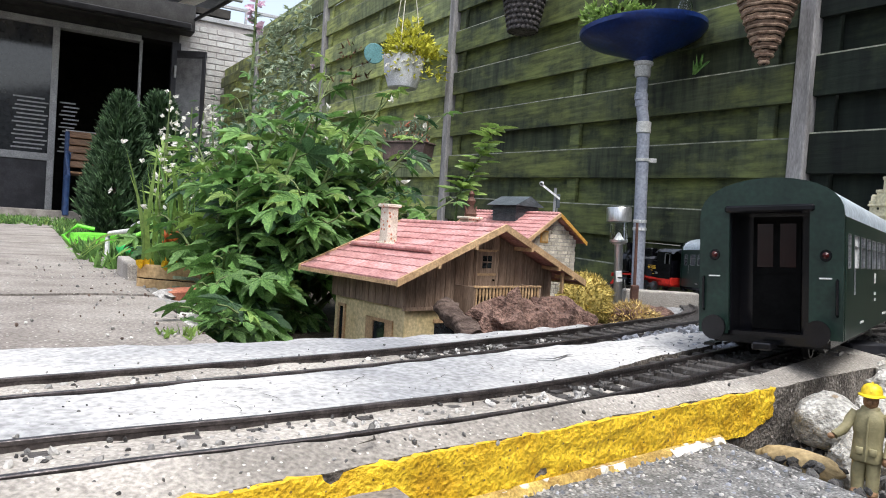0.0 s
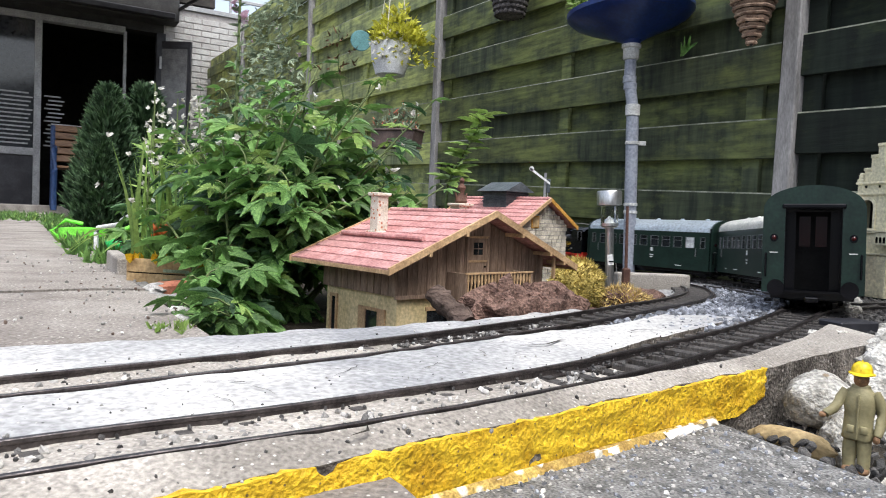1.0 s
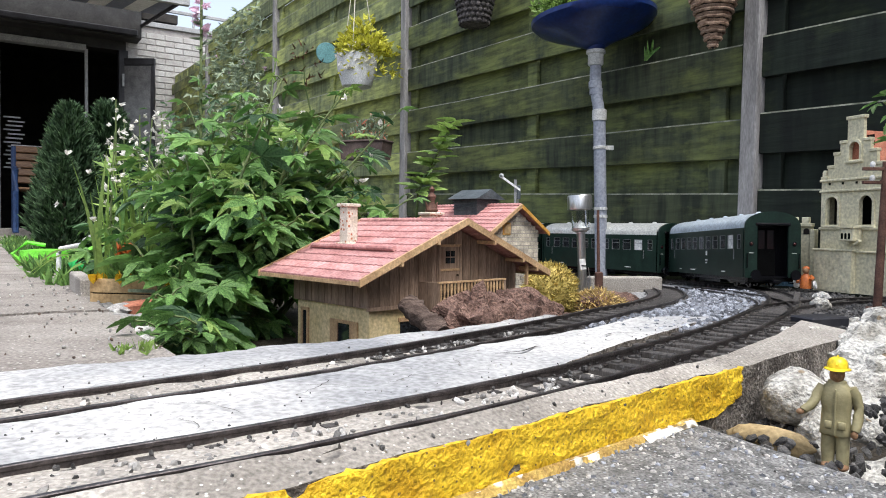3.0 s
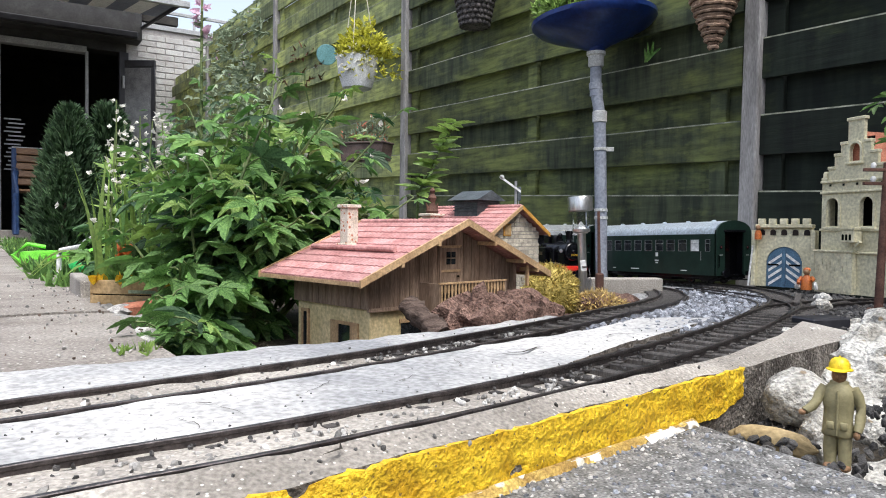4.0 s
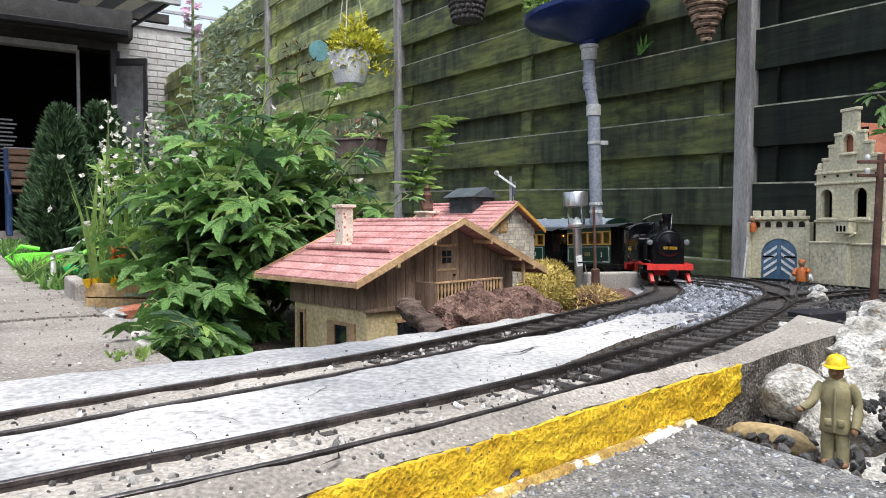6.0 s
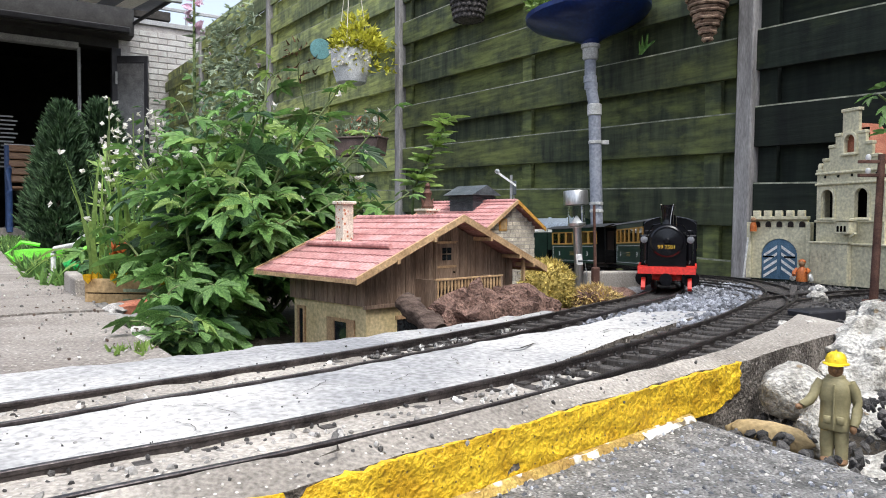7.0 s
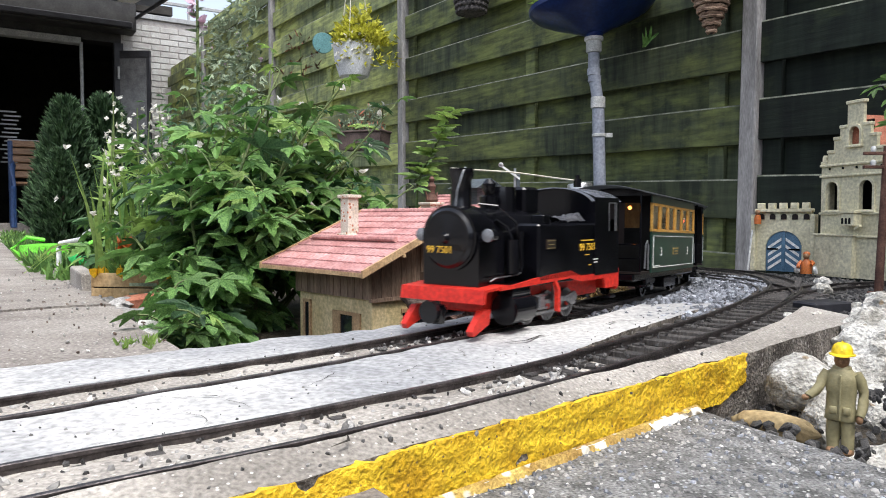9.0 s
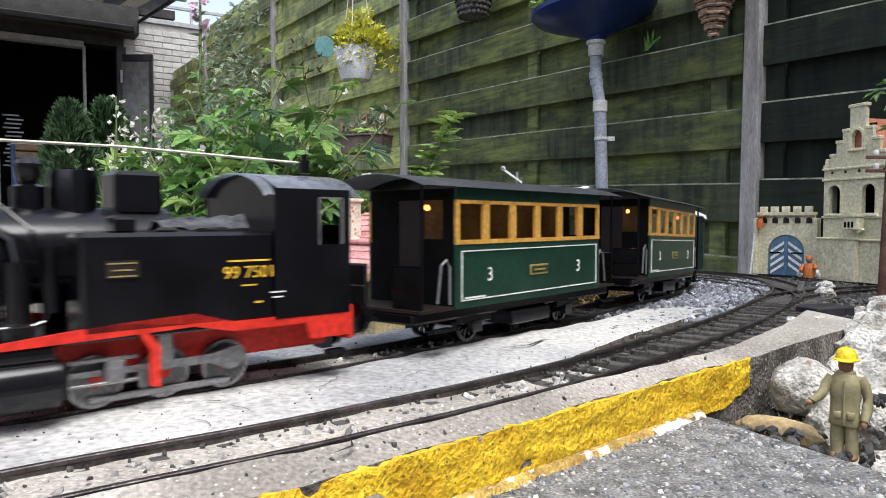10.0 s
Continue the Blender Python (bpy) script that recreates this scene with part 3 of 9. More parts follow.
def paint():
    """The yellow face of the edge slab and the white line at its foot."""
    out = Vector((EDGE_D.y, -EDGE_D.x, 0))
    rows = []
    for i in range(260):
        d = 0.005 - 0.0042 * i
        q = EDGE_0 + EDGE_D * d
        rag = 0.004 * noise.noise(Vector((d * 40, 1, 0))) + 0.003 * noise.noise(Vector((d * 140, 1, 0)))
        row = []
        for k in range(13):
            v = k / 12
            z = 0.0008 + rag * 0.4 - v * (0.0335 if i > 10 else 0.024 + 0.0095 * i / 10)
            row.append(q + out * (0.0032 + 0.002 * noise.noise(Vector((d * 30, v * 3, 0))) + 0.0016 * noise.noise(Vector((d * 130, v * 6, 3))) + 0.0008 * noise.noise(Vector((d * 300, v * 14, 5)))) + Vector((0, 0, z)))
        rows.append([row[0] - out * (0.004 + rag * 0.5)] + row)
    tagged(part("kerb_paint", ribbon(rows), YELLOW, smooth=True), "thick worn yellow paint on the slab's edge", "paint", kind="structure")
    # smeared lip of paint on the paving, then flakes of white along it
    rows = []
    for i in range(220):
        d = -0.079 - 0.0047 * i
        q = EDGE_0 + EDGE_D * d
        w = 0.002 + 0.010 * max(0, noise.noise(Vector((d * 9, 4, 0)))) + 0.003 * noise.noise(Vector((d * 60, 4, 0)))
        rows.append([q + out * 0.0035 + Vector((0, 0, -0.0268)), q + out * (0.0055 + 0.3 * w) + Vector((0, 0, -0.0283 + 0.001 * noise.noise(Vector((d * 80, 1, 0))))), q + out * (0.006 + max(w, 0.001)) + Vector((0, 0, -0.0318))])
    tagged(part("paint_lip", ribbon(rows), PAINT_LIP, smooth=True), "smeared ochre paint at the foot of the edge", "paint", kind="structure")
    bm = bmesh.new()
    run = []
    for i in range(300):
        d = -0.082 - 0.0018 * i
        q = EDGE_0 + EDGE_D * d
        w = (0.0050 if d > -0.150 else -0.0005) + 0.006 * noise.noise(Vector((d * 16, 9, 0))) + 0.003 * noise.noise(Vector((d * 70, 9, 0)))
        if w > 0.0004:
            y0 = 0.0052 + 0.0012 * noise.noise(Vector((d * 45, 3, 0)))
            run.append([q + out * y0 + Vector((0, 0, -0.0276)), q + out * (y0 + w * 0.5) + Vector((0, 0, -0.0292)), q + out * (y0 + w) + Vector((0, 0, -0.0312))])
        else:
            if len(run) > 2:
                ribbon(run, bm)
            run = []
    if len(run) > 2:
        ribbon(run, bm)
    tagged(part("white_line", bm, WHITE_LINE, smooth=True), "flaking white paint line at the foot of the yellow edge", "paint", kind="structure")


def cracks():
    """Open cracks in the cast slabs."""
    for pts in ([(-0.150, 0.412), (-0.138, 0.413), (-0.128, 0.402), (-0.118, 0.396), (-0.112, 0.388)], [(-0.165, 0.408), (-0.15, 0.412)], [(0.045, 0.59), (0.07, 0.605), (0.085, 0.63), (0.098, 0.634)],
                [(-0.055, 0.318), (-0.048, 0.328), (-0.050, 0.338)], [(0.16, 0.70), (0.175, 0.72), (0.20, 0.725)]):
        rows = []
        for i, (x, y) in enumerate(pts):
            w = 0.0009 if 0 < i < len(pts) - 1 else 0.0002
            rows.append([Vector((x - w, y + w, 0.0085)), Vector((x + w, y - w, 0.0085))])
        tagged(part("crack", ribbon(rows), SOIL), "dark open crack in the concrete slab", "crack", kind="structure")
    rnd = random.Random(44)
    for k in range(9):
        s0, f = rnd.uniform(1.25, 2.1), rnd.uniform(0.15, 0.85)
        p = OUTER.side(s0, 0.03).lerp(INNER.side(s0 + 0.05, -0.03), f)
        a, rows = rnd.uniform(0, 6.28), []
        n = rnd.randint(5, 12)
        for i in range(n):
            w = 0.00028 * math.sin(math.pi * (i + 0.3) / n)
            side = Vector((-math.sin(a), math.cos(a), 0)) * w
            z = Vector((0, 0, 0.0058 + 0.002 * f + lump(p.x, p.y, 30, 0.0016) + lump(p.x, p.y, 90, 0.0008) + 0.0004))
            rows.append([p.xy.to_3d() + z - side, p.xy.to_3d() + z + side])
            a += rnd.choice((-0.5, -0.2, 0.2, 0.5))
            p = p + Vector((math.cos(a), math.sin(a), 0)) * 0.006
        tagged(part("crack", ribbon(rows), SOIL), "hairline crack in the pale slab", "crack", kind="structure")


def paving():
    a, c = EDGE_0 + EDGE_D * -0.076, Vector((0.250, 0.412, 0))
    d = (c - a).normalized()
    rows = []
    for i in range(46):
        p = a + d * (0.02 * i) + Vector((lump(i, 0, 0.4, 0.006), 0, 0))
        rows.append([p - EDGE_D * (0.02 * k ** 1.15) + Vector((0, 0, -0.0315 + lump(p.x + k, p.y, 3, 0.002))) for k in range(46)])
    full = [[Vector((r[0].x, r[0].y, -0.09))] + r for r in rows]
    tagged(part("pavement", ribbon(full), PAVING, smooth=True), "grey exposed-aggregate paving below the yellow edge", "paving", kind="structure")
    rnd = random.Random(63)
    pale, dark = [], []
    for i in range(4200):
        u, k = 0.5 * rnd.random() ** 1.4, 0.62 * rnd.random() ** 1.2
        p = a + d * (u + 0.006) - EDGE_D * (k + 0.004)
        (pale if i % 5 < 3 else dark).append((p.x, p.y, -0.0322))
    scatter("aggregate", pale, PEBBLE, "pale pebbles cast into the grey paving", "pebbles", 0.0017, 64)
    scatter("aggregate", dark, BALLAST, "grey pebbles cast into the paving", "pebbles", 0.0019, 65)


def path():
    """Brownish slabs that lead along the bed to the house."""
    q0 = Vector((-0.235, 0.632, 0))
    n = 0
    floor_ob = thing("path", "brownish concrete slab path along the flower bed", "path", kind="structure")
    cuts = [-0.9, -0.46, -0.16, 0.44, 0.74, 1.34, 1.94, 2.54, 3.14, 3.74, 4.34, 4.94, 5.54, 6.14, 6.74, 7.4, 8.2]
    for a, b in zip(cuts, cuts[1:]):
        for k in range(5):
            bm = bmesh.new()
            w0, w1 = k * 0.6 + 0.004, (k + 1) * 0.6 - 0.004
            rows = []
            for i in range(13):
                u = a + 0.006 + (b - a - 0.012) * i / 12
                r = []
                for j in range(13):
                    w = w0 + (w1 - w0) * j / 12
                    p = q0 + U * u - W * w
                    if k == 0 and j == 0:
                        p = p + W * (0.012 * noise.noise(Vector((u * 9, 0, 0))))
                    r.append(p + Vector((0, 0, -0.010 + 0.004 * noise.noise(Vector((n * 3.7, k, 0))) + lump(p.x, p.y, 9, 0.003))))
                lo, hi = r[0].copy(), r[-1].copy()
                lo.z = hi.z = -0.07
                rows.append([lo] + r + [hi])
            for end in (0, -1):
                e = [v.copy() for v in rows[end]]
                for v in e:
                    v.z = -0.07
                rows.insert(0 if end == 0 else len(rows), e)
            ribbon(rows, bm)
            part("slab", bm, PATH_SLAB, floor_ob, smooth=True)
            n += 1


def scatter(name, spots, material, label, category, size, seed, parent=None):
    """Many small broken stones in one mesh."""
    rnd = random.Random(seed)
    base = rock(1, seed, sub=1, rough=0.5)
    bv = [v.co.copy() for v in base.verts]
    bf = [[v.index for v in f.verts] for f in base.faces]
    base.free()
    V, Fc = [], []
    for x, y, z in spots:
        r = size * rnd.uniform(0.5, 1.4)
        q = Euler((rnd.uniform(0, 6), rnd.uniform(0, 6), rnd.uniform(0, 6))).to_matrix()
        sq = Vector((rnd.uniform(0.7, 1.3), rnd.uniform(0.6, 1), rnd.uniform(0.5, 0.9)))
        o = len(V)
        V += [q @ Vector((v.x * sq.x, v.y * sq.y, v.z * sq.z)) * r + Vector((x, y, z)) for v in bv]
        Fc += [[i + o for i in f] for f in bf]
    me = bpy.data.meshes.new(name)
    me.from_pydata(V, [], Fc)
    me.materials.append(material)
    ob = new(name, me)
    if parent:
        ob.parent = parent
        return tagged(ob, label, kind="stuff")
    return tagged(ob, label, category, kind="stuff")


def ballast():
    rows, s = [], 2.2
    while s < 5.6:
        a = INNER.side(s, 0.075)
        b = OUTER.side(s, -0.06 - 0.10 * min(max((s - 2.24) / 0.08, 0), 1))
        row = []
        for i in range(33):
            p = a.lerp(b, i / 32)
            p.z = bed(p.y) - 0.005 + lump(p.x, p.y, 20, 0.004) + lump(p.x, p.y, 60, 0.002)
            row.append(p)
        lo0, lo1 = row[0].copy(), row[-1].copy()
        lo0.z -= 0.08
        lo1.z -= 0.08
        rows.append([lo0] + row + [lo1])
        s += 0.02
    tagged(part("ballast_bed", ribbon(rows), BED, smooth=True), "dark fine gravel bed under the bend of the tracks", "gravel", kind="structure")
    rnd = random.Random(5)
    spots = []
    while len(spots) < 2600:
        s = rnd.uniform(2.17, 3.1)
        a, b = INNER.side(s, -0.03), OUTER.side(s - 0.02, 0.032)
        p = a.lerp(b, rnd.random())
        spots.append((p.x, p.y, bed(p.y) + rnd.uniform(-0.002, 0.003)))
    scatter("gravel", spots, BALLAST, "loose blue-grey ballast between the bending tracks", "gravel", 0.0048, 3)
    spots = []
    for _ in range(2300):
        way = rnd.choice((INNER, OUTER))
        s = rnd.uniform(2.25, 3.9)
        p = way.side(s, rnd.choice((rnd.uniform(-0.02, 0.02), rnd.uniform(-0.13, 0.05))))
        spots.append((p.x, p.y, bed(p.y) + rnd.uniform(-0.008, -0.003)))
    scatter("gravel", spots, BED, "grey ballast between the sleepers of the bend", "gravel", 0.0036, 4)
    spots = []
    for _ in range(1500):
        s = rnd.uniform(2.32, 3.3)
        p = OUTER.side(s, rnd.uniform(-0.165, -0.045))
        spots.append((p.x, p.y, bed(p.y) + rnd.uniform(-0.005, 0.001)))
    scatter("gravel", spots, DARK_BALLAST, "dark rubble on the outer side of the bend", "gravel", 0.0050, 21)
    spots = []
    for _ in range(620):
        way = rnd.choice((INNER, OUTER))
        s = rnd.uniform(0.9, 1.85 if way is OUTER else 2.1)
        p = way.side(s, rnd.uniform(-0.02, 0.012))
        spots.append((p.x, p.y, 0.0042))
    scatter("gravel", spots, PEBBLE, "grey and white pebbles lying between the rails", "gravel", 0.0023, 6)
    spots = []
    for _ in range(480):
        way = rnd.choice((INNER, OUTER, OUTER))
        s = rnd.uniform(1.3, 2.3)
        p = way.side(s, rnd.choice((rnd.uniform(-0.02, 0.02), rnd.gauss(0.018, 0.003), rnd.gauss(-0.030, 0.004))))
        spots.append((p.x, p.y, 0.0044))
    scatter("gravel", spots, DARK_BALLAST, "dark chips lying along the rails", "gravel", 0.0014, 16)
    chips, white = [], []
    for _ in range(300):
        s = rnd.uniform(1.2, 2.25)
        k = rnd.random()
        p = OUTER.side(s, 0.03).lerp(INNER.side(s + 0.05, -0.03), rnd.random()) if k < 0.6 else OUTER.side(s, -0.03 - 0.04 * rnd.random()) if k < 0.85 else INNER.side(s, 0.03 + 0.03 * rnd.random())
        (chips if rnd.random() < 0.5 else white).append((p.x, p.y, 0.0062))
    scatter("grit", chips, DARK_BALLAST, "dark grit lying on the concrete", "grit", 0.0008, 12)
    scatter("grit", white, PEBBLE, "pale grit lying on the concrete", "grit", 0.0011, 13)
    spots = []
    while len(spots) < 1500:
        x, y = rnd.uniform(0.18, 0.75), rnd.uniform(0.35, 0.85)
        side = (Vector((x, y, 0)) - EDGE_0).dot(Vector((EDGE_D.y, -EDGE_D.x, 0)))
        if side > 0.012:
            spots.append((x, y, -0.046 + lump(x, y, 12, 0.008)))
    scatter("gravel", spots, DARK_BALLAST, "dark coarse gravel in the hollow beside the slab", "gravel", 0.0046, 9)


def path_litter():
    rnd = random.Random(52)
    bits = {0: [], 1: []}
    for i in range(230):
        p = Vector((-0.235, 0.632, -0.008)) + U * rnd.uniform(-0.15, 1.2) - W * (abs(rnd.gauss(0, 0.16)) if i % 3 else rnd.uniform(0, 0.6))
        bits[1 if i % 4 == 0 else 0].append((p.x, p.y, p.z + lump(p.x, p.y, 9, 0.003)))
    scatter("grit", bits[0], PEBBLE, "pale pebbles strewn over the path", "grit", 0.0021, 53)
    scatter("grit", bits[1], BARK, "crumbs of soil and bark on the path", "grit", 0.0019, 54)
    edge = []
    for i in range(260):
        p = Vector((-0.235, 0.632, -0.016)) + U * rnd.uniform(0.25, 1.3) + W * rnd.uniform(-0.015, 0.09)
        edge.append((p.x, p.y, p.z))
    scatter("gravel", edge, BARK, "brown soil crumbs and chips along the path's edge", "soil", 0.0055, 55)


# ---- tracks ----
def track(way, s0, s1, label):
    ob = thing("track", label, "railway track", kind="structure")
    prof = [(-0.0035, -0.009), (0.0035, -0.009), (0.0035, -0.0078), (0.0010, -0.0068), (0.0010, -0.0030), (0.0018, -0.0022), (0.0018, -0.0004), (0.0013, 0),
            (-0.0013, 0), (-0.0018, -0.0004), (-0.0018, -0.0022), (-0.0010, -0.0030), (-0.0010, -0.0068), (-0.0035, -0.0078)]
    for off in (-0.0235, 0.0235):
        rows, s = [], s0
        while s <= s1:
            d = (way.at(s + 0.02) - way.at(s - 0.02)).normalized()
            left = Vector((-d.y, d.x, 0))
            c = way.at(s) + left * off + Vector((0, 0, 0.009))
            ring = [c + left * x + Vector((0, 0, z)) for x, z in prof]
            rows.append(ring + [ring[0]])
            s += 0.02
        bm = ribbon(rows)
        bmesh.ops.remove_doubles(bm, verts=bm.verts, dist=1e-6)
        part("rail", bm, RAIL, ob, smooth=True)
    bm = B(-0.0052, 0.0052, -0.046, 0.046, -0.006, 0.0002, 0.001)
    for y in (-0.0235, 0.0235):
        box(bm, -0.004, 0.004, y - 0.0058, y + 0.0058, 0, 0.0016)
    first = part("sleeper", bm, TIE, ob)
    first.matrix_basis = Matrix.Translation((0, 0, -1))
    n, s = 0, (max(s0, 0.9) if s1 > 3 else s0)
    free = 1.96 if way is OUTER else 2.09
    while s < min(s1, 5.2):
        c = way.at(s)
        d = (way.at(s + 0.02) - way.at(s - 0.02)).normalized()
        lift = 0.0022 if s < free and s1 > 3 else 0.0036
        m = pose(c.x, c.y, c.z + lift, 0, 0, math.degrees(math.atan2(d.y, d.x)) + random.uniform(-1, 1))
        if s < free and s1 > 3:
            m = m @ Matrix.Diagonal((1, 0.62, 1, 1))
        if n == 0:
            first.matrix_basis = m
        else:
            again(first, m, ob)
        n += 1
        s += 0.033
    return ob


# ---- fence ----
def fence_step(k, f):
    """Lift of the boards in panel k at the part f of its length: they run slightly uphill away from the camera."""
    return 0.07 * f + 0.07 * k + (0.012 if k < 0 else 0.0)


def fence():
    pitch, span, top = 0.218, 2.033, 1.86
    for k in range(-2, 5):
        a = POST_0 + U * (span * k)
        ob = thing("fence_panel", "mossy dark green-brown overlapping board fence panel", "fence", group="fence panels", kind="structure")
        m0 = Matrix.Translation(a) @ Matrix(((U.x, -W.x, 0, 0), (U.y, -W.y, 0, 0), (0, 0, 1, 0), (0, 0, 0, 1)))
        # far panels take the lit copy, nearer ones the shaded copies
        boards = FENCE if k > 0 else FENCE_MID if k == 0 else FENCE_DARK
        # local: x along the fence, y towards the camera, z up
        def board(x0, x1, y, z0, h, name="board"):
            bm = bmesh.new()
            n = 8
            rows = []
            for i in range(n + 1):
                x = x0 + (x1 - x0) * i / n
                lift = fence_step(k, x / span)
                j = 0.003 * noise.noise(Vector((x * 3 + k * 7, z0 * 11, 0)))
                ring = [(x, y, z0 + lift + j), (x, y + 0.016, z0 + lift + j + 0.001), (x, y + 0.016, z0 + h + lift + j * 0.5 - 0.0045), (x, y + 0.014, z0 + h + lift + j * 0.5), (x, y, z0 + h + lift + j * 0.5)]
                rows.append([m0 @ Vector(p) for p in ring + ring[:1]])
            ribbon(rows, bm)
            bmesh.ops.remove_doubles(bm, verts=bm.verts, dist=1e-6)
            bmesh.ops.holes_fill(bm, edges=[e for e in bm.edges if e.is_boundary])
            bm.normal_update()
            for f in bm.faces:
                f.material_index = 1 if sum(v.co.z for v in f.verts) / len(f.verts) > z0 + h - 0.006 + fence_step(k, 0) and len(f.verts) == 4 and 0.2 < abs(f.normal.z) < 0.8 else 0
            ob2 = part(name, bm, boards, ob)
            ob2.data.materials.append(BOARD_EDGE)
            return ob2
        j = -3
        while True:
            z = 0.328 + pitch * j
            if z + fence_step(k, 0.5) > top:
                break
            h = min(0.117, top + 0.02 - z)
            board(0.03, span - 0.03, 0.018, z, h)
            board(0.03, span - 0.03, -0.020, z + 0.100, 0.135)
            j += 1
        for f in (0.06, 0.495, 0.97):
            z1 = top
            bm = B(f * span - 0.028, f * span + 0.028, -0.003, 0.017, -0.35, z1, 0.002)
            bm.transform(m0)
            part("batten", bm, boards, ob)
    for k in range(-1, 6):
        a = POST_0 + U * (span * k)
        bm = B(-0.026, 0.026, -0.03, 0.052, -0.4, 1.98, 0.004)
        bm.transform(Matrix.Translation(a) @ pose(0, 0, 0, 0, 0, math.degrees(math.atan2(U.y, U.x))) @ pose(0, 0, 0, 0, -0.8 if k == 0 else 0, 0))
        tagged(part("fence_post", bm, POST), "weathered grey fence post", "post", group="fence posts", kind="structure")


# ---- trains ----
def wheel_part(name, r, parent, x, y, z=None, spokes=True, material=None):
    bm = bmesh.new()
    z = r if z is None else z
    sgn = 1 if y > 0 else -1
    prof = [(r * 0.80, -0.003), (r, -0.003), (r, 0.003), (r * 0.80, 0.003), (r * 0.80, -0.003)]
    seg = 22
    rings = [[bm.verts.new((q * math.cos(2 * math.pi * i / seg), w, q * math.sin(2 * math.pi * i / seg))) for i in range(seg)] for q, w in prof[:-1]]
    rings.append(rings[0])
    for a, b in zip(rings, rings[1:]):
        for i in range(seg):
            bm.faces.new((a[i], a[(i + 1) % seg], b[(i + 1) % seg], b[i]))
    tube(bm, (0, -0.004, 0), (0, 0.004, 0), r * 0.25, seg=10)
    if spokes:
        for i in range(9):
            a = 2 * math.pi * i / 9
            box(bm, r * 0.15, r * 0.85, -0.0015, 0.0015, -r * 0.05, r * 0.05, m=Matrix.Rotation(a, 4, "Y"))
    else:
        tube(bm, (0, -0.001, 0), (0, 0.001, 0), r * 0.85, seg=seg)
    ob = part(name, bm, material or RED, parent)
    ob.matrix_basis = pose(x, y, z)
    return ob


def text_part(name, body, size, material, parent, m, label=""):
    cu = bpy.data.curves.new(name, "FONT")
    cu.body, cu.size, cu.extrude = body, size, 0.0003
    cu.align_x, cu.align_y = "CENTER", "CENTER"
    tmp = bpy.data.objects.new(name, cu)
    scene.collection.objects.link(tmp)
    me = bpy.data.meshes.new_from_object(tmp)
    bpy.data.objects.remove(tmp)
    me.materials.clear()
    me.materials.append(material)
    ob = new(name, me)
    ob.parent = parent
    ob.matrix_basis = m
    return tagged(ob, label) if label else ob


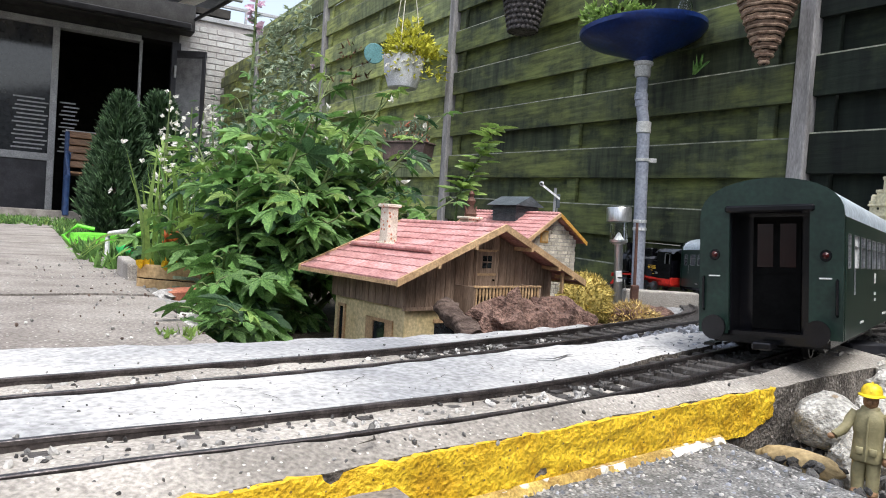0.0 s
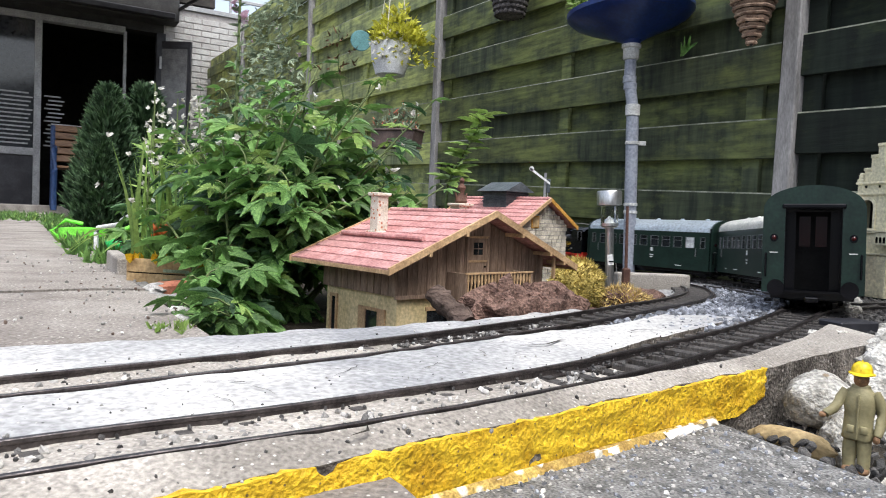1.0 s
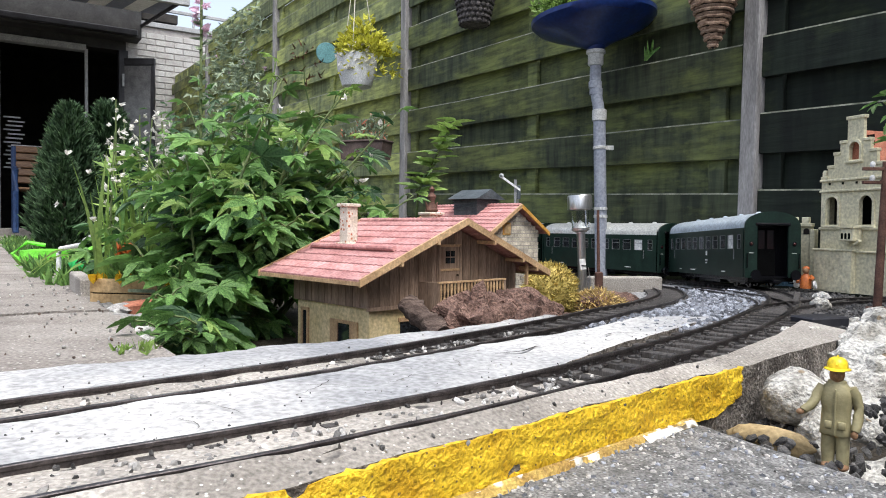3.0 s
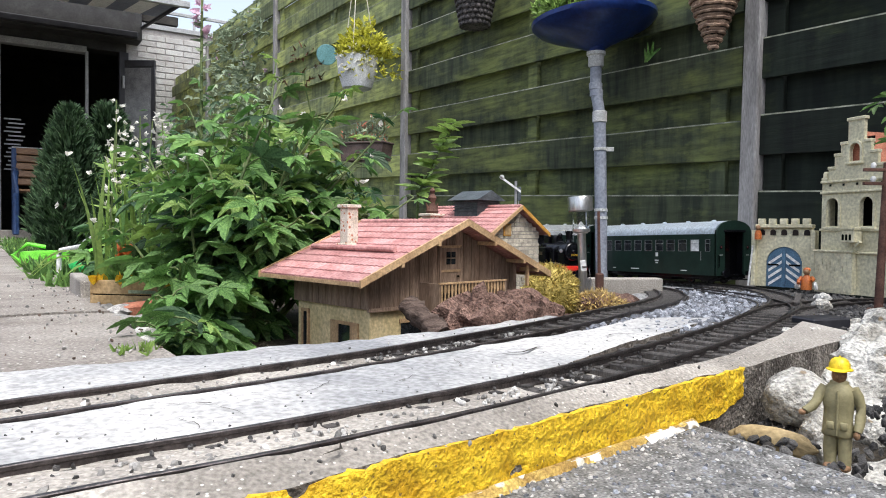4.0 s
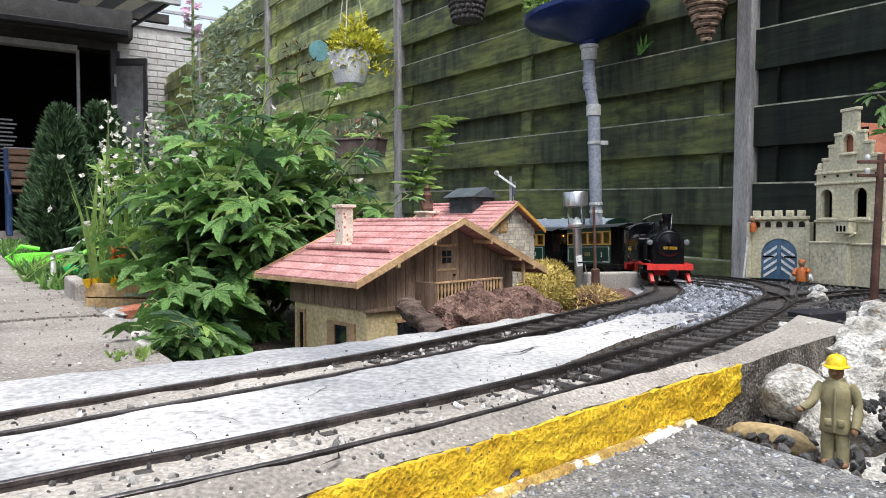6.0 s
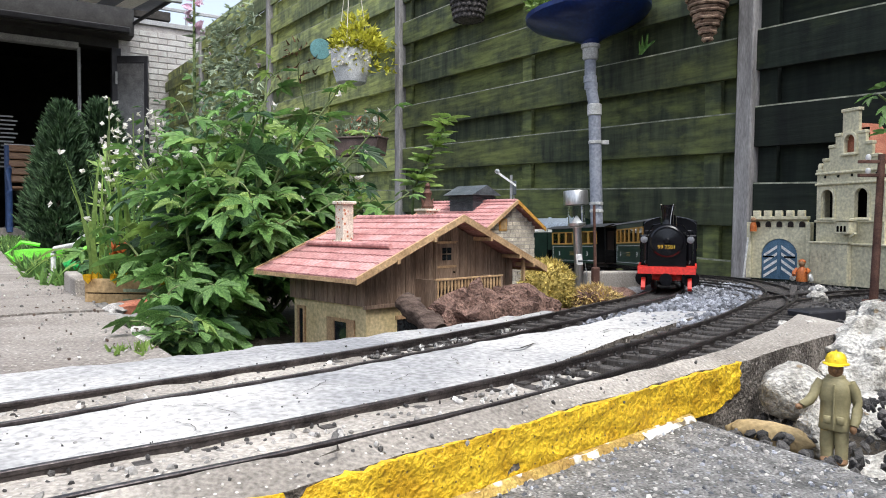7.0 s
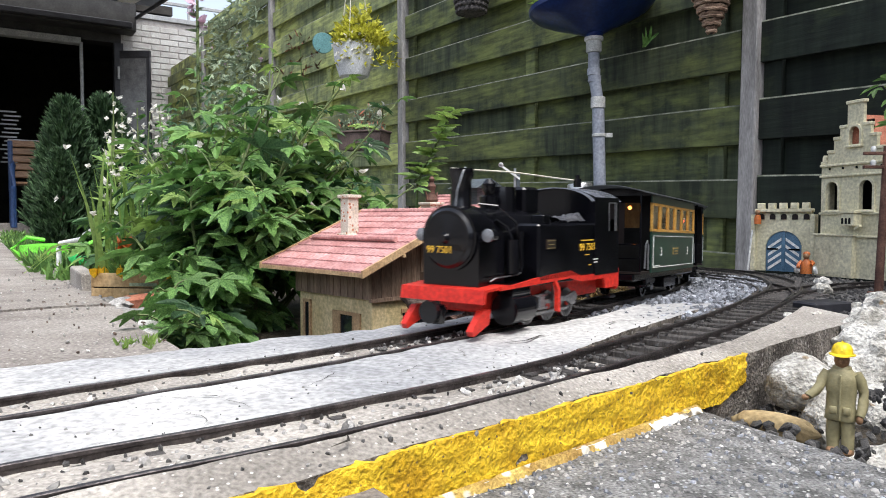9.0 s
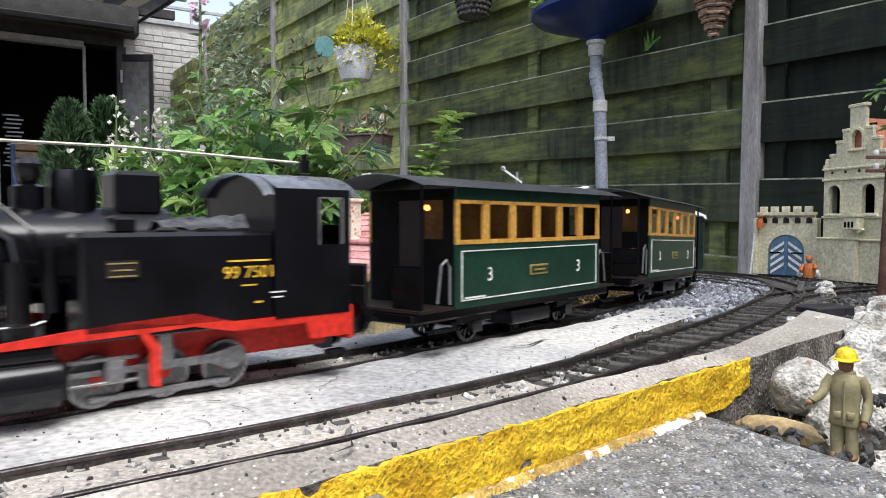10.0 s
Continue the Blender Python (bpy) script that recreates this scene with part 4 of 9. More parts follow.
def locomotive():
    """Black tank engine, +x ahead, z 0 on the rail head; about 0.30 long. Returns the thing and its turning wheels."""
    L = thing("tank_locomotive", "black model tank locomotive with red frame on the rails", "model locomotive")
    # red running frame with raised edge and front apron
    side = [(-0.150, 0.030), (-0.150, 0.052), (-0.118, 0.052), (-0.108, 0.0485), (-0.05, 0.0485), (-0.022, 0.056), (0.03, 0.054), (0.098, 0.048), (0.120, 0.048), (0.120, 0.044), (0.030, 0.046),
            (-0.022, 0.0475), (-0.05, 0.042), (-0.108, 0.042), (-0.112, 0.030)]
    for y in (-0.052, 0.049):
        part("running_board", slab(side, 0.003, m=Matrix.Translation((0, y, 0))), RED, L)
    part("frame", B(-0.145, 0.115, -0.026, 0.026, 0.020, 0.046, 0.002), RED, L)
    part("deck", B(-0.150, 0.118, -0.050, 0.050, 0.044, 0.0475, 0.001), BLACK, L)
    part("front_apron", slab([(0.104, 0.0485), (0.146, 0.046), (0.148, 0.033), (0.144, 0.033), (0.142, 0.0435), (0.104, 0.0465)], 0.100, m=Matrix.Translation((0, -0.050, 0))), RED, L)
    part("rear_beam", B(-0.153, -0.147, -0.050, 0.050, 0.026, 0.052, 0.001), RED, L)
    for x, s in ((0.149, 1), (-0.154, -1)):
        bm = bmesh.new()
        tube(bm, (x - 0.004 * s, 0, 0.024), (x + 0.013 * s, 0, 0.024), 0.006)
        tube(bm, (x + 0.013 * s, 0, 0.024), (x + 0.018 * s, 0, 0.024), 0.011, seg=18)
        box(bm, min(x, x + 0.01 * s), max(x, x + 0.01 * s), -0.007, 0.007, 0.012, 0.03)
        part("buffer", bm, BLACK, L)
    for y in (-0.040, 0.040):
        t = 1 if y > 0 else -1
        bm = slab([(0.125, 0.026), (0.139, 0.026), (0.156, 0.008), (0.153, 0.003), (0.128, 0.012)], 0.007, m=Matrix.Translation((0, y - 0.0035, 0)))
        part("rail_guard", bm, RED, L)
    # boiler
    zb, rb = 0.094, 0.030
    bm = lathe([(0.0, -0.010), (rb * 0.9, -0.010), (rb, -0.007), (rb, 0.150), (0.0, 0.150)], 28, m=pose(0.128, 0, zb, 0, -90, 0))
    bmesh.ops.remove_doubles(bm, verts=bm.verts, dist=1e-5)
    part("boiler", bm, BLACK, L, smooth=True)
    bm = lathe([(rb * 1.08, 0), (rb * 1.08, 0.036), (rb, 0.036)], 28, m=pose(0.134, 0, zb, 0, -90, 0))
    part("smokebox", bm, BLACK, L, smooth=True)
    bm = lathe([(0.026, 0), (0.024, 0.004), (0.006, 0.006), (0.004, 0.011), (0.001, 0.011)], 24, m=pose(0.134, 0, zb, 0, 90, 0))
    part("smokebox_door", bm, BLACK, L, smooth=True)
    part("smokebox_saddle", slab([(-0.0335, 0.046), (0.0335, 0.046), (0.0335, 0.098), (-0.0335, 0.098)], 0.046, m=pose(0.131, 0, 0, 0, 0, 90)), BLACK, L)
    text_part("number", "99 7501", 0.0092, LETTER_Y, L, pose(0.1490, 0, 0.0830, 90, 0, 90), "yellow number on the smokebox front")
    # chimney, domes
    part("chimney", lathe([(0.0135, 0.0), (0.0105, 0.006), (0.0105, 0.032), (0.013, 0.036), (0.013, 0.043), (0.009, 0.043), (0.009, 0.028)], 20, m=pose(0.113, 0, zb + rb - 0.004)), BLACK, L, smooth=True)
    part("safety_valve", lathe([(0.010, 0), (0.010, 0.016), (0.005, 0.018), (0.0075, 0.024), (0.0075, 0.030), (0.003, 0.035)], 16, m=pose(0.062, 0, zb + rb - 0.004)), BLACK, L, smooth=True)
    part("steam_dome", lathe([(0.015, 0), (0.015, 0.024), (0.014, 0.029), (0.001, 0.030)], 20, m=pose(0.036, 0, zb + rb - 0.006)), BLACK, L, smooth=True)
    part("sand_box", B(-0.018, 0.014, -0.015, 0.015, zb + rb - 0.006, zb + rb + 0.024, 0.003), BLACK, L)
    # side tanks
    for y0, y1 in ((-0.052, -0.024), (0.024, 0.052)):
        part("side_tank", B(-0.082, 0.048, y0, y1, 0.047, 0.108, 0.0025), BLACK, L)
    for t in (-1, 1):
        bm = bmesh.new()
        rows = []
        for i in range(14):
            x = -0.064 + 0.062 * i / 13
            rows.append([Vector((x, t * (0.027 + 0.022 * j / 5), 0.1085 + 0.009 * math.sin(math.pi * j / 5) * (1 - 0.5 * i / 13) + 0.0035 * random.random())) for j in range(6)])
        part("coal", ribbon(rows, bm), COAL, L, "heap of dull coal on the tank")
        part("tank_filler", B(0.012, 0.026, t * 0.038 - 0.007, t * 0.038 + 0.007, 0.108, 0.117, 0.001), BLACK, L)
        m = pose(-0.062, t * 0.0530, 0.0805, 90, 0, 180 if t > 0 else 0)
        text_part("number", "99 7501", 0.0108, LETTER_Y, L, m)
        part("lettering", B(-0.078, -0.046, t * 0.0526 - 0.0003, t * 0.0523 + 0.0003, 0.0880, 0.0891), LETTER_Y, L)
        part("lettering", B(-0.067, -0.056, t * 0.0526 - 0.0003, t * 0.0523 + 0.0003, 0.0715, 0.0725), LETTER_Y, L)
        part("lettering", B(-0.090, -0.078, t * 0.0525 - 0.0003, t * 0.0525 + 0.0003, 0.0655, 0.0665), LETTER_W, L)
        part("lettering", B(-0.088, -0.080, t * 0.0525 - 0.0003, t * 0.0525 + 0.0003, 0.062, 0.063), LETTER_W, L)
        part("lettering", B(-0.072, -0.066, t * 0.0525 - 0.0003, t * 0.0525 + 0.0003, 0.0595, 0.0608), LETTER_Y, L)
        bm = B(0.014, 0.034, t * 0.0525 - 0.0006, t * 0.0525 + 0.0006, 0.081, 0.0915)
        plate = part("maker_plate", bm, BROWN_DARK, L)
        part("lettering", B(0.0155, 0.0325, t * 0.0532 - 0.0003, t * 0.0532 + 0.0003, 0.0895, 0.0903), LETTER_DIM, plate)
        part("lettering", B(0.018, 0.030, t * 0.0532 - 0.0003, t * 0.0532 + 0.0003, 0.0855, 0.0863), LETTER_DIM, plate)
        part("lettering", B(0.0155, 0.0325, t * 0.0532 - 0.0003, t * 0.0532 + 0.0003, 0.0818, 0.0826), LETTER_DIM, plate)
    # cab with window openings
    for t in (-1, 1):
        y0, y1 = (t * 0.0525, t * 0.0505) if t < 0 else (0.0505, 0.0525)
        bm = slab([(-0.132, 0.047), (-0.066, 0.047), (-0.066, 0.138), (-0.1145, 0.138), (-0.1145, 0.132), (-0.103, 0.132), (-0.103, 0.098), (-0.126, 0.098), (-0.126, 0.132), (-0.11452, 0.132), (-0.11452, 0.138), (-0.132, 0.138)],
                  0.002, m=Matrix.Translation((0, y0, 0)))
        part("cab_side", bm, BLACK, L)
        bm = bmesh.new()
        for x in (-0.125, -0.104):
            box(bm, x - 0.0007, x + 0.0007, y0 - 0.0004, y1 + 0.0004, 0.098, 0.132)
        box(bm, -0.125, -0.104, y0 - 0.0004, y1 + 0.0004, 0.1315, 0.1325)
        part("window_frame", bm, STEEL, L)
        hose_bm = hose(bmesh.new(), [(0.118, t * 0.038, 0.052), (0.112, t * 0.040, 0.055), (0.070, t * 0.040, 0.056), (0.064, t * 0.040, 0.058)], 0.0008, 6)
        part("handrail", hose_bm, GEAR_STEEL, L)
        part("sand_pipe", hose(bmesh.new(), [(0.064, t * 0.040, 0.058), (0.062, t * 0.040, 0.064), (0.070, t * 0.038, 0.110), (0.086, t * 0.026, 0.126), (0.100, t * 0.012, 0.128)], 0.0012, 6), BLACK, L)
    part("cab_front", slab([(-0.0505, 0.047), (0.0505, 0.047), (0.0505, 0.139), (0.030, 0.147), (0, 0.150), (-0.030, 0.147), (-0.0505, 0.139)], 0.002, m=pose(-0.0665, 0, 0, 0, 0, 90)), BLACK, L)
    part("cab_back", slab([(-0.0505, 0.047), (0.0505, 0.047), (0.0505, 0.112), (-0.0505, 0.112)], 0.002, m=pose(-0.131, 0, 0, 0, 0, 90)), BLACK, L)
    part("driver_seat", B(-0.120, -0.100, -0.012, 0.012, 0.048, 0.100, 0.003), BROWN_DARK, L)
    rows = []
    for x in (-0.142, -0.14, -0.06, -0.058):
        rows.append([Vector((x, 0.0565 * math.sin(a), 0.119 + 0.0315 * math.cos(a) ** 0.8 - (0.0012 if x in (-0.142, -0.058) else 0))) for a in [radians(-68 + 136 * i / 16) for i in range(17)]])
    bm = ribbon(rows)
    bmesh.ops.solidify(bm, geom=bm.faces[:], thickness=0.002)
    part("cab_roof", bm, CAB_ROOF, L, smooth=True)
    part("roof_hatch", B(-0.112, -0.095, -0.030, -0.014, 0.1455, 0.149, 0.0005, m=pose(0, 0, 0)), BLACK, L)
    bm = bmesh.new()
    tube(bm, (-0.126, 0, 0.153), (-0.126, 0, 0.163), 0.005, seg=10)
    tube(bm, (-0.126, 0, 0.163), (-0.126, 0, 0.168), 0.003, seg=10)
    part("whistle", bm, BLACK, L)
    # string from the chimney to the roof and the stay at the front
    part("bell_rope", hose(bmesh.new(), [(0.113, -0.012, 0.164), (0.0, -0.010, 0.1655), (-0.142, -0.004, 0.1615)], 0.0011, 6), ROPE, L)
    part("front_stay", hose(bmesh.new(), [(0.131, 0.003, 0.096), (0.128, 0.006, 0.14), (0.122, 0.009, 0.160), (0.119, 0.010, 0.164)], 0.0008, 6), STEEL, L)
    # lamps
    for y in (-0.0405, 0.0405):
        lamp = part("lamp", lathe([(0.004, -0.012), (0.0066, -0.009), (0.0066, 0.0)], 16, m=pose(0.126, y, 0.097, 0, 90, 0)), BLACK, L, smooth=True)
        part("lamp_lens", lathe([(0.0066, 0), (0.006, 0.0012), (0.001, 0.0025)], 16, m=pose(0.126, y, 0.097, 0, 90, 0)), LENS, lamp, "silvery lamp lens")
        part("lamp_bracket", B(0.113, 0.119, min(y, y * 0.5), max(y, y * 0.5), 0.094, 0.098), BLACK, L)
    # pump and pipes beside the boiler
    for t in (-1, 1):
        bm = bmesh.new()
        tube(bm, (0.078, t * 0.038, 0.058), (0.078, t * 0.038, 0.092), 0.0075, seg=12)
        tube(bm, (0.060, t * 0.036, 0.062), (0.060, t * 0.036, 0.100), 0.005, seg=10)
        hose(bm, [(0.078, t * 0.038, 0.092), (0.080, t * 0.034, 0.104), (0.090, t * 0.026, 0.112)], 0.002, 6)
        part("air_pump", bm, BLACK, L, smooth=True)
    # motion: cylinders, wheels, rods
    wheels = []
    for t in (-1, 1):
        y = t * 0.0415
        bm = C((0.060, y, 0.023), (0.098, y, 0.023), 0.0155, seg=20)
        tube(bm, (0.062, y, 0.040), (0.096, y, 0.040), 0.009, seg=14)
        box(bm, 0.056, 0.060, y - 0.012, y + 0.012, 0.014, 0.034)
        part("cylinder", bm, BLACK, L, smooth=True)
        for x in (0.034, -0.010, -0.054):
            wheels.append((wheel_part("wheel", 0.0155, L, x, t * 0.026, 0.0155), 0.0155))
            w2 = part("tyre", lathe([(0.0155, -0.0032), (0.0155, 0.0032), (0.0135, 0.0032), (0.0135, -0.0032)], 22, m=pose(0, 0, 0, 90, 0, 0)), GEAR_STEEL, wheels[-1][0])
        part("coupling_rod", B(-0.058, 0.038, y - 0.0085 * t - 0.001, y - 0.0085 * t + 0.001, 0.008, 0.0125, 0.0008), GEAR_STEEL, L)
        bm = slab([(0.058, 0.022), (0.058, 0.025), (-0.040, 0.026), (-0.060, 0.030), (-0.066, 0.024), (-0.060, 0.015), (-0.052, 0.014), (-0.040, 0.020)], 0.0025, m=Matrix.Translation((0, y - 0.004 * t - 0.00125, 0)))
        part("connecting_rod", bm, GEAR_STEEL, L)
        part("slide_bar", B(0.012, 0.058, y - 0.002, y + 0.002, 0.0305, 0.033, 0.0005), GEAR_STEEL, L)
        part("slide_bar", B(0.012, 0.058, y - 0.002, y + 0.002, 0.0165, 0.0185, 0.0005), GEAR_STEEL, L)
        part("crosshead", B(0.020, 0.032, y - 0.003, y + 0.003, 0.018, 0.031, 0.001), GEAR_STEEL, L)
        part("valve_gear", slab([(-0.010, 0.046), (-0.002, 0.046), (0.000, 0.024), (-0.006, 0.020), (-0.012, 0.024)], 0.003, m=Matrix.Translation((0, y - 0.0015, 0))), GEAR_STEEL, L)
        part("motion_bracket", slab([(0.012, 0.050), (0.016, 0.050), (0.007, 0.036), (0.007, 0.014), (0.001, 0.012), (0.001, 0.038)], 0.004, m=Matrix.Translation((0, t * 0.050 - 0.002, 0))), RED, L)
        part("cab_step", B(-0.146, -0.130, t * 0.046 - 0.004, t * 0.046 + 0.004, 0.016, 0.019), BLACK, L)
    for o in L.children:
        if o.name.startswith(("cab_side", "cab_front", "cab_back", "cab_roof", "window_frame", "driver_seat", "roof_hatch", "whistle")):
            o.data.transform(Matrix.Translation((-0.016, 0, 0)))
    reshape(L, 0.89, 0.96, 0.93)
    return L, wheels


def reshape(ob, kx, ky, kz):
    """Brings a vehicle's parts to its true length, width and height, without touching its wheels."""
    done = set()
    for o in ob.children_recursive:
        if o.name.startswith(("wheel", "tyre")):
            if o.name.startswith("wheel"):
                o.matrix_basis.translation.x *= kx
            continue
        base = o.matrix_basis
        if o.name.startswith(("number", "class_number")):
            c = base.translation
            o.matrix_basis = Matrix.Translation((c.x * kx - c.x, c.y * ky - c.y, c.z * kz - c.z)) @ base
            continue
        if o.data in done:
            continue
        done.add(o.data)
        o.data.transform(Matrix.Diagonal((kx, ky, kz, 1)))


def small_coach():
    """Green platform coach with ochre windows; +x ahead; 0.30 long over the platforms."""
    K = thing("platform_coach", "dark green model coach with ochre window frames and end platforms", "model coach", group="platform coaches")
    hl, hw = 0.112, 0.050
    z0, zs, zt, zr = 0.034, 0.090, 0.122, 0.132
    part("underframe", B(-0.15, 0.15, -0.040, 0.040, 0.024, 0.034, 0.002), BLACK, K)
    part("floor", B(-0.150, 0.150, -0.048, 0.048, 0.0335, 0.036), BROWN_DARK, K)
    n = 6
    for t in (-1, 1):
        y0, y1 = sorted((t * hw, t * (hw - 0.0022)))
        lower = part("side_panel", B(-hl, hl, y0, y1, z0, zs - 0.004), GREEN_COACH, K)
        part("letterboard", B(-hl, hl, y0, y1, zt, zr), GREEN_COACH, K)
        yo = t * (hw + 0.0004)
        for z in (z0 + 0.006, zs - 0.010):
            part("lining", B(-hl + 0.006, hl - 0.006, yo - 0.0005, yo + 0.0005, z, z + 0.0009), LETTER_W, lower)
        for x in (-hl + 0.006, hl - 0.007):
            part("lining", B(x, x + 0.0009, yo - 0.0005, yo + 0.0005, z0 + 0.006, zs - 0.0095), LETTER_W, lower)
        for x in (-0.070, 0.070):
            text_part("class_number", "3", 0.017, LETTER_W, lower, pose(x, yo + t * 0.0003, 0.0595, 90, 0, 180 if t > 0 else 0))
        plate = part("name_plate", B(-0.016, 0.012, yo - 0.0007, yo + 0.0007, 0.0555, 0.0650, 0.0005), BRASS, lower)
        part("plate_field", B(-0.0147, 0.0107, yo - 0.0011, yo + 0.0011, 0.0575, 0.0632), GREEN_COACH, plate)
        part("lettering", B(-0.011, 0.007, yo - 0.0014, yo + 0.0014, 0.0593, 0.0612), BRASS, plate)
        part("lettering", B(hl - 0.036, hl - 0.010, yo - 0.0005, yo + 0.0005, 0.0415, 0.0428), LETTER_W, lower)
        pitch = 2 * hl / n
        for i in range(n):
            x0, x1 = -hl + pitch * i, -hl + pitch * (i + 1)
            bm = bmesh.new()
            box(bm, x0, x0 + 0.0042, y0 - 0.0004, y1 + 0.0004, zs - 0.004, zt)
            box(bm, x1 - 0.0042, x1, y0 - 0.0004, y1 + 0.0004, zs - 0.004, zt)
            box(bm, x0, x1, y0 - 0.0008, y1 + 0.0008, zs - 0.004, zs - 0.0005)
            box(bm, x0, x1, y0 - 0.0004, y1 + 0.0004, zt - 0.003, zt)
            fr = part("window_frame", bm, OCHRE, K)
            pane = part("pane", B(x0 + 0.004, x1 - 0.004, t * (hw - 0.0013) - 0.0003, t * (hw - 0.0013) + 0.0003, zs - 0.0005, zt - 0.003), AMBER_GLASS, fr)
            pane.visible_shadow = False
    for t in (-1, 1):
        x0, x1 = sorted((t * hl, t * (hl - 0.002)))
        part("end_wall", B(x0, x1, -hw + 0.002, -0.014, z0, zr), MATT_BLACK, K)
        part("end_wall", slab([(0.014, z0), (hw - 0.002, z0), (hw - 0.002, zr), (-0.0139, zr), (-0.0139, zt), (0.036, zt), (0.036, zs), (0.014, zs)], x1 - x0, m=pose(x1, 0, 0, 0, 0, 90)), MATT_BLACK, K)
        part("end_door", B(x0 + 0.0004, x1 - 0.0004, -0.014, 0.014, z0, zt), BROWN_DARK, K)
        xe = t * 0.146
        for q in (-1, 1):
            bm = bmesh.new()
            for y in (q * 0.016, q * 0.046):
                tube(bm, (xe, y, 0.036), (xe, y, zr if abs(y) > 0.02 else 0.070), 0.0013, seg=6)
            for z in (0.069, 0.052):
                tube(bm, (xe, q * 0.046, z), (xe, q * 0.016, z), 0.0012, seg=6)
            part("platform_railing", bm, BLACK, K)
        bm = bmesh.new()
        hose(bm, [(xe - t * 0.03, 0.047, 0.038), (xe - t * 0.03, 0.047, 0.068), (xe - t * 0.026, 0.047, 0.074), (xe - t * 0.02, 0.047, 0.07), (xe - t * 0.016, 0.047, 0.040)], 0.0011, 6)
        part("grab_rail", bm, STEEL, K)
        part("end_panel", B(xe - 0.001, xe + 0.001, -0.046, -0.016, 0.036, 0.069), MATT_BLACK, K)
        part("end_panel", B(xe - 0.001, xe + 0.001, 0.016, 0.046, 0.036, 0.069), MATT_BLACK, K)
        part("platform_step", B(*sorted((t * 0.115, t * 0.140)), -0.054, -0.044, 0.018, 0.020), BLACK, K)
        part("platform_step", B(*sorted((t * 0.115, t * 0.140)), 0.044, 0.054, 0.018, 0.020), BLACK, K)
        bm = C((t * 0.15, 0, 0.030), (t * 0.166, 0, 0.030), 0.005)
        tube(bm, (t * 0.166, 0, 0.030), (t * 0.171, 0, 0.030), 0.012, seg=14)
        part("buffer", bm, BLACK, K)
    # curved roof with overhang
    rows = []
    for i, x in enumerate((-0.153, -0.151, -0.10, 0, 0.10, 0.151, 0.153)):
        rows.append([Vector((x, 0.0555 * j / 10, zr + 0.0105 * (1 - (j / 10) ** 2) - (0.0008 if i in (0, 6) else 0))) for j in range(-10, 11)])
    bm = ribbon(rows)
    bmesh.ops.solidify(bm, geom=bm.faces[:], thickness=0.0022)
    part("roof", bm, DARK_ROOF, K, smooth=True)
    for t in (-1, 1):
        outline = [(-hw, zr - 0.001)] + [(0.052 * j / 8, zr - 0.0005 + 0.0095 * (1 - (j / 8) ** 2)) for j in range(-8, 9)] + [(hw, zr - 0.001)]
        part("gable", slab(outline, 0.002, m=pose(t * hl + 0.001, 0, 0, 0, 0, 90)), BLACK, K)
    # added sheet; its tan stands in for the lamplight behind the windows
    part("partition", B(-hl + 0.004, hl - 0.004, -0.0015, 0.0015, 0.036, zr - 0.002), LAMPLIT_TAN, K, "tan sheet standing in for the lamplit inside")
    for i in range(5):
        x = -0.08 + 0.04 * i
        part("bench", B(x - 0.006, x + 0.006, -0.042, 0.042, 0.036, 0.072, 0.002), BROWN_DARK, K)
    wheels = []
    for x in (-0.072, 0.072):
        part("axle", C((x, -0.028, 0.0150), (x, 0.028, 0.0150), 0.0025), BLACK, K)
        for y in (-0.0245, 0.0245):
            wheels.append((wheel_part("wheel", 0.015, K, x, y, 0.015, material=BLACK), 0.015))
        for y in (-0.035, 0.035):
            bm = B(x - 0.02, x + 0.02, y - 0.003, y + 0.003, 0.018, 0.026, 0.001)
            box(bm, x - 0.006, x + 0.006, y - 0.004, y + 0.004, 0.010, 0.020)
            part("axle_guard", bm, BLACK, K)
    part("battery_box", B(-0.03, 0.03, -0.044, 0.044, 0.011, 0.024, 0.001), BLACK, K)
    reshape(K, 1.11, 1.0, 1.02)
    return K, wheels


def end_lamp(coach, x, red=False):
    part("platform_lamp", lathe([(0.001, -0.0024), (0.0022, -0.001), (0.0022, 0.001), (0.001, 0.0024)], 10, m=pose(x, 0.022, 0.118)), RED_LAMP if red else WARM_LAMP, coach, "glowing warm platform lamp")


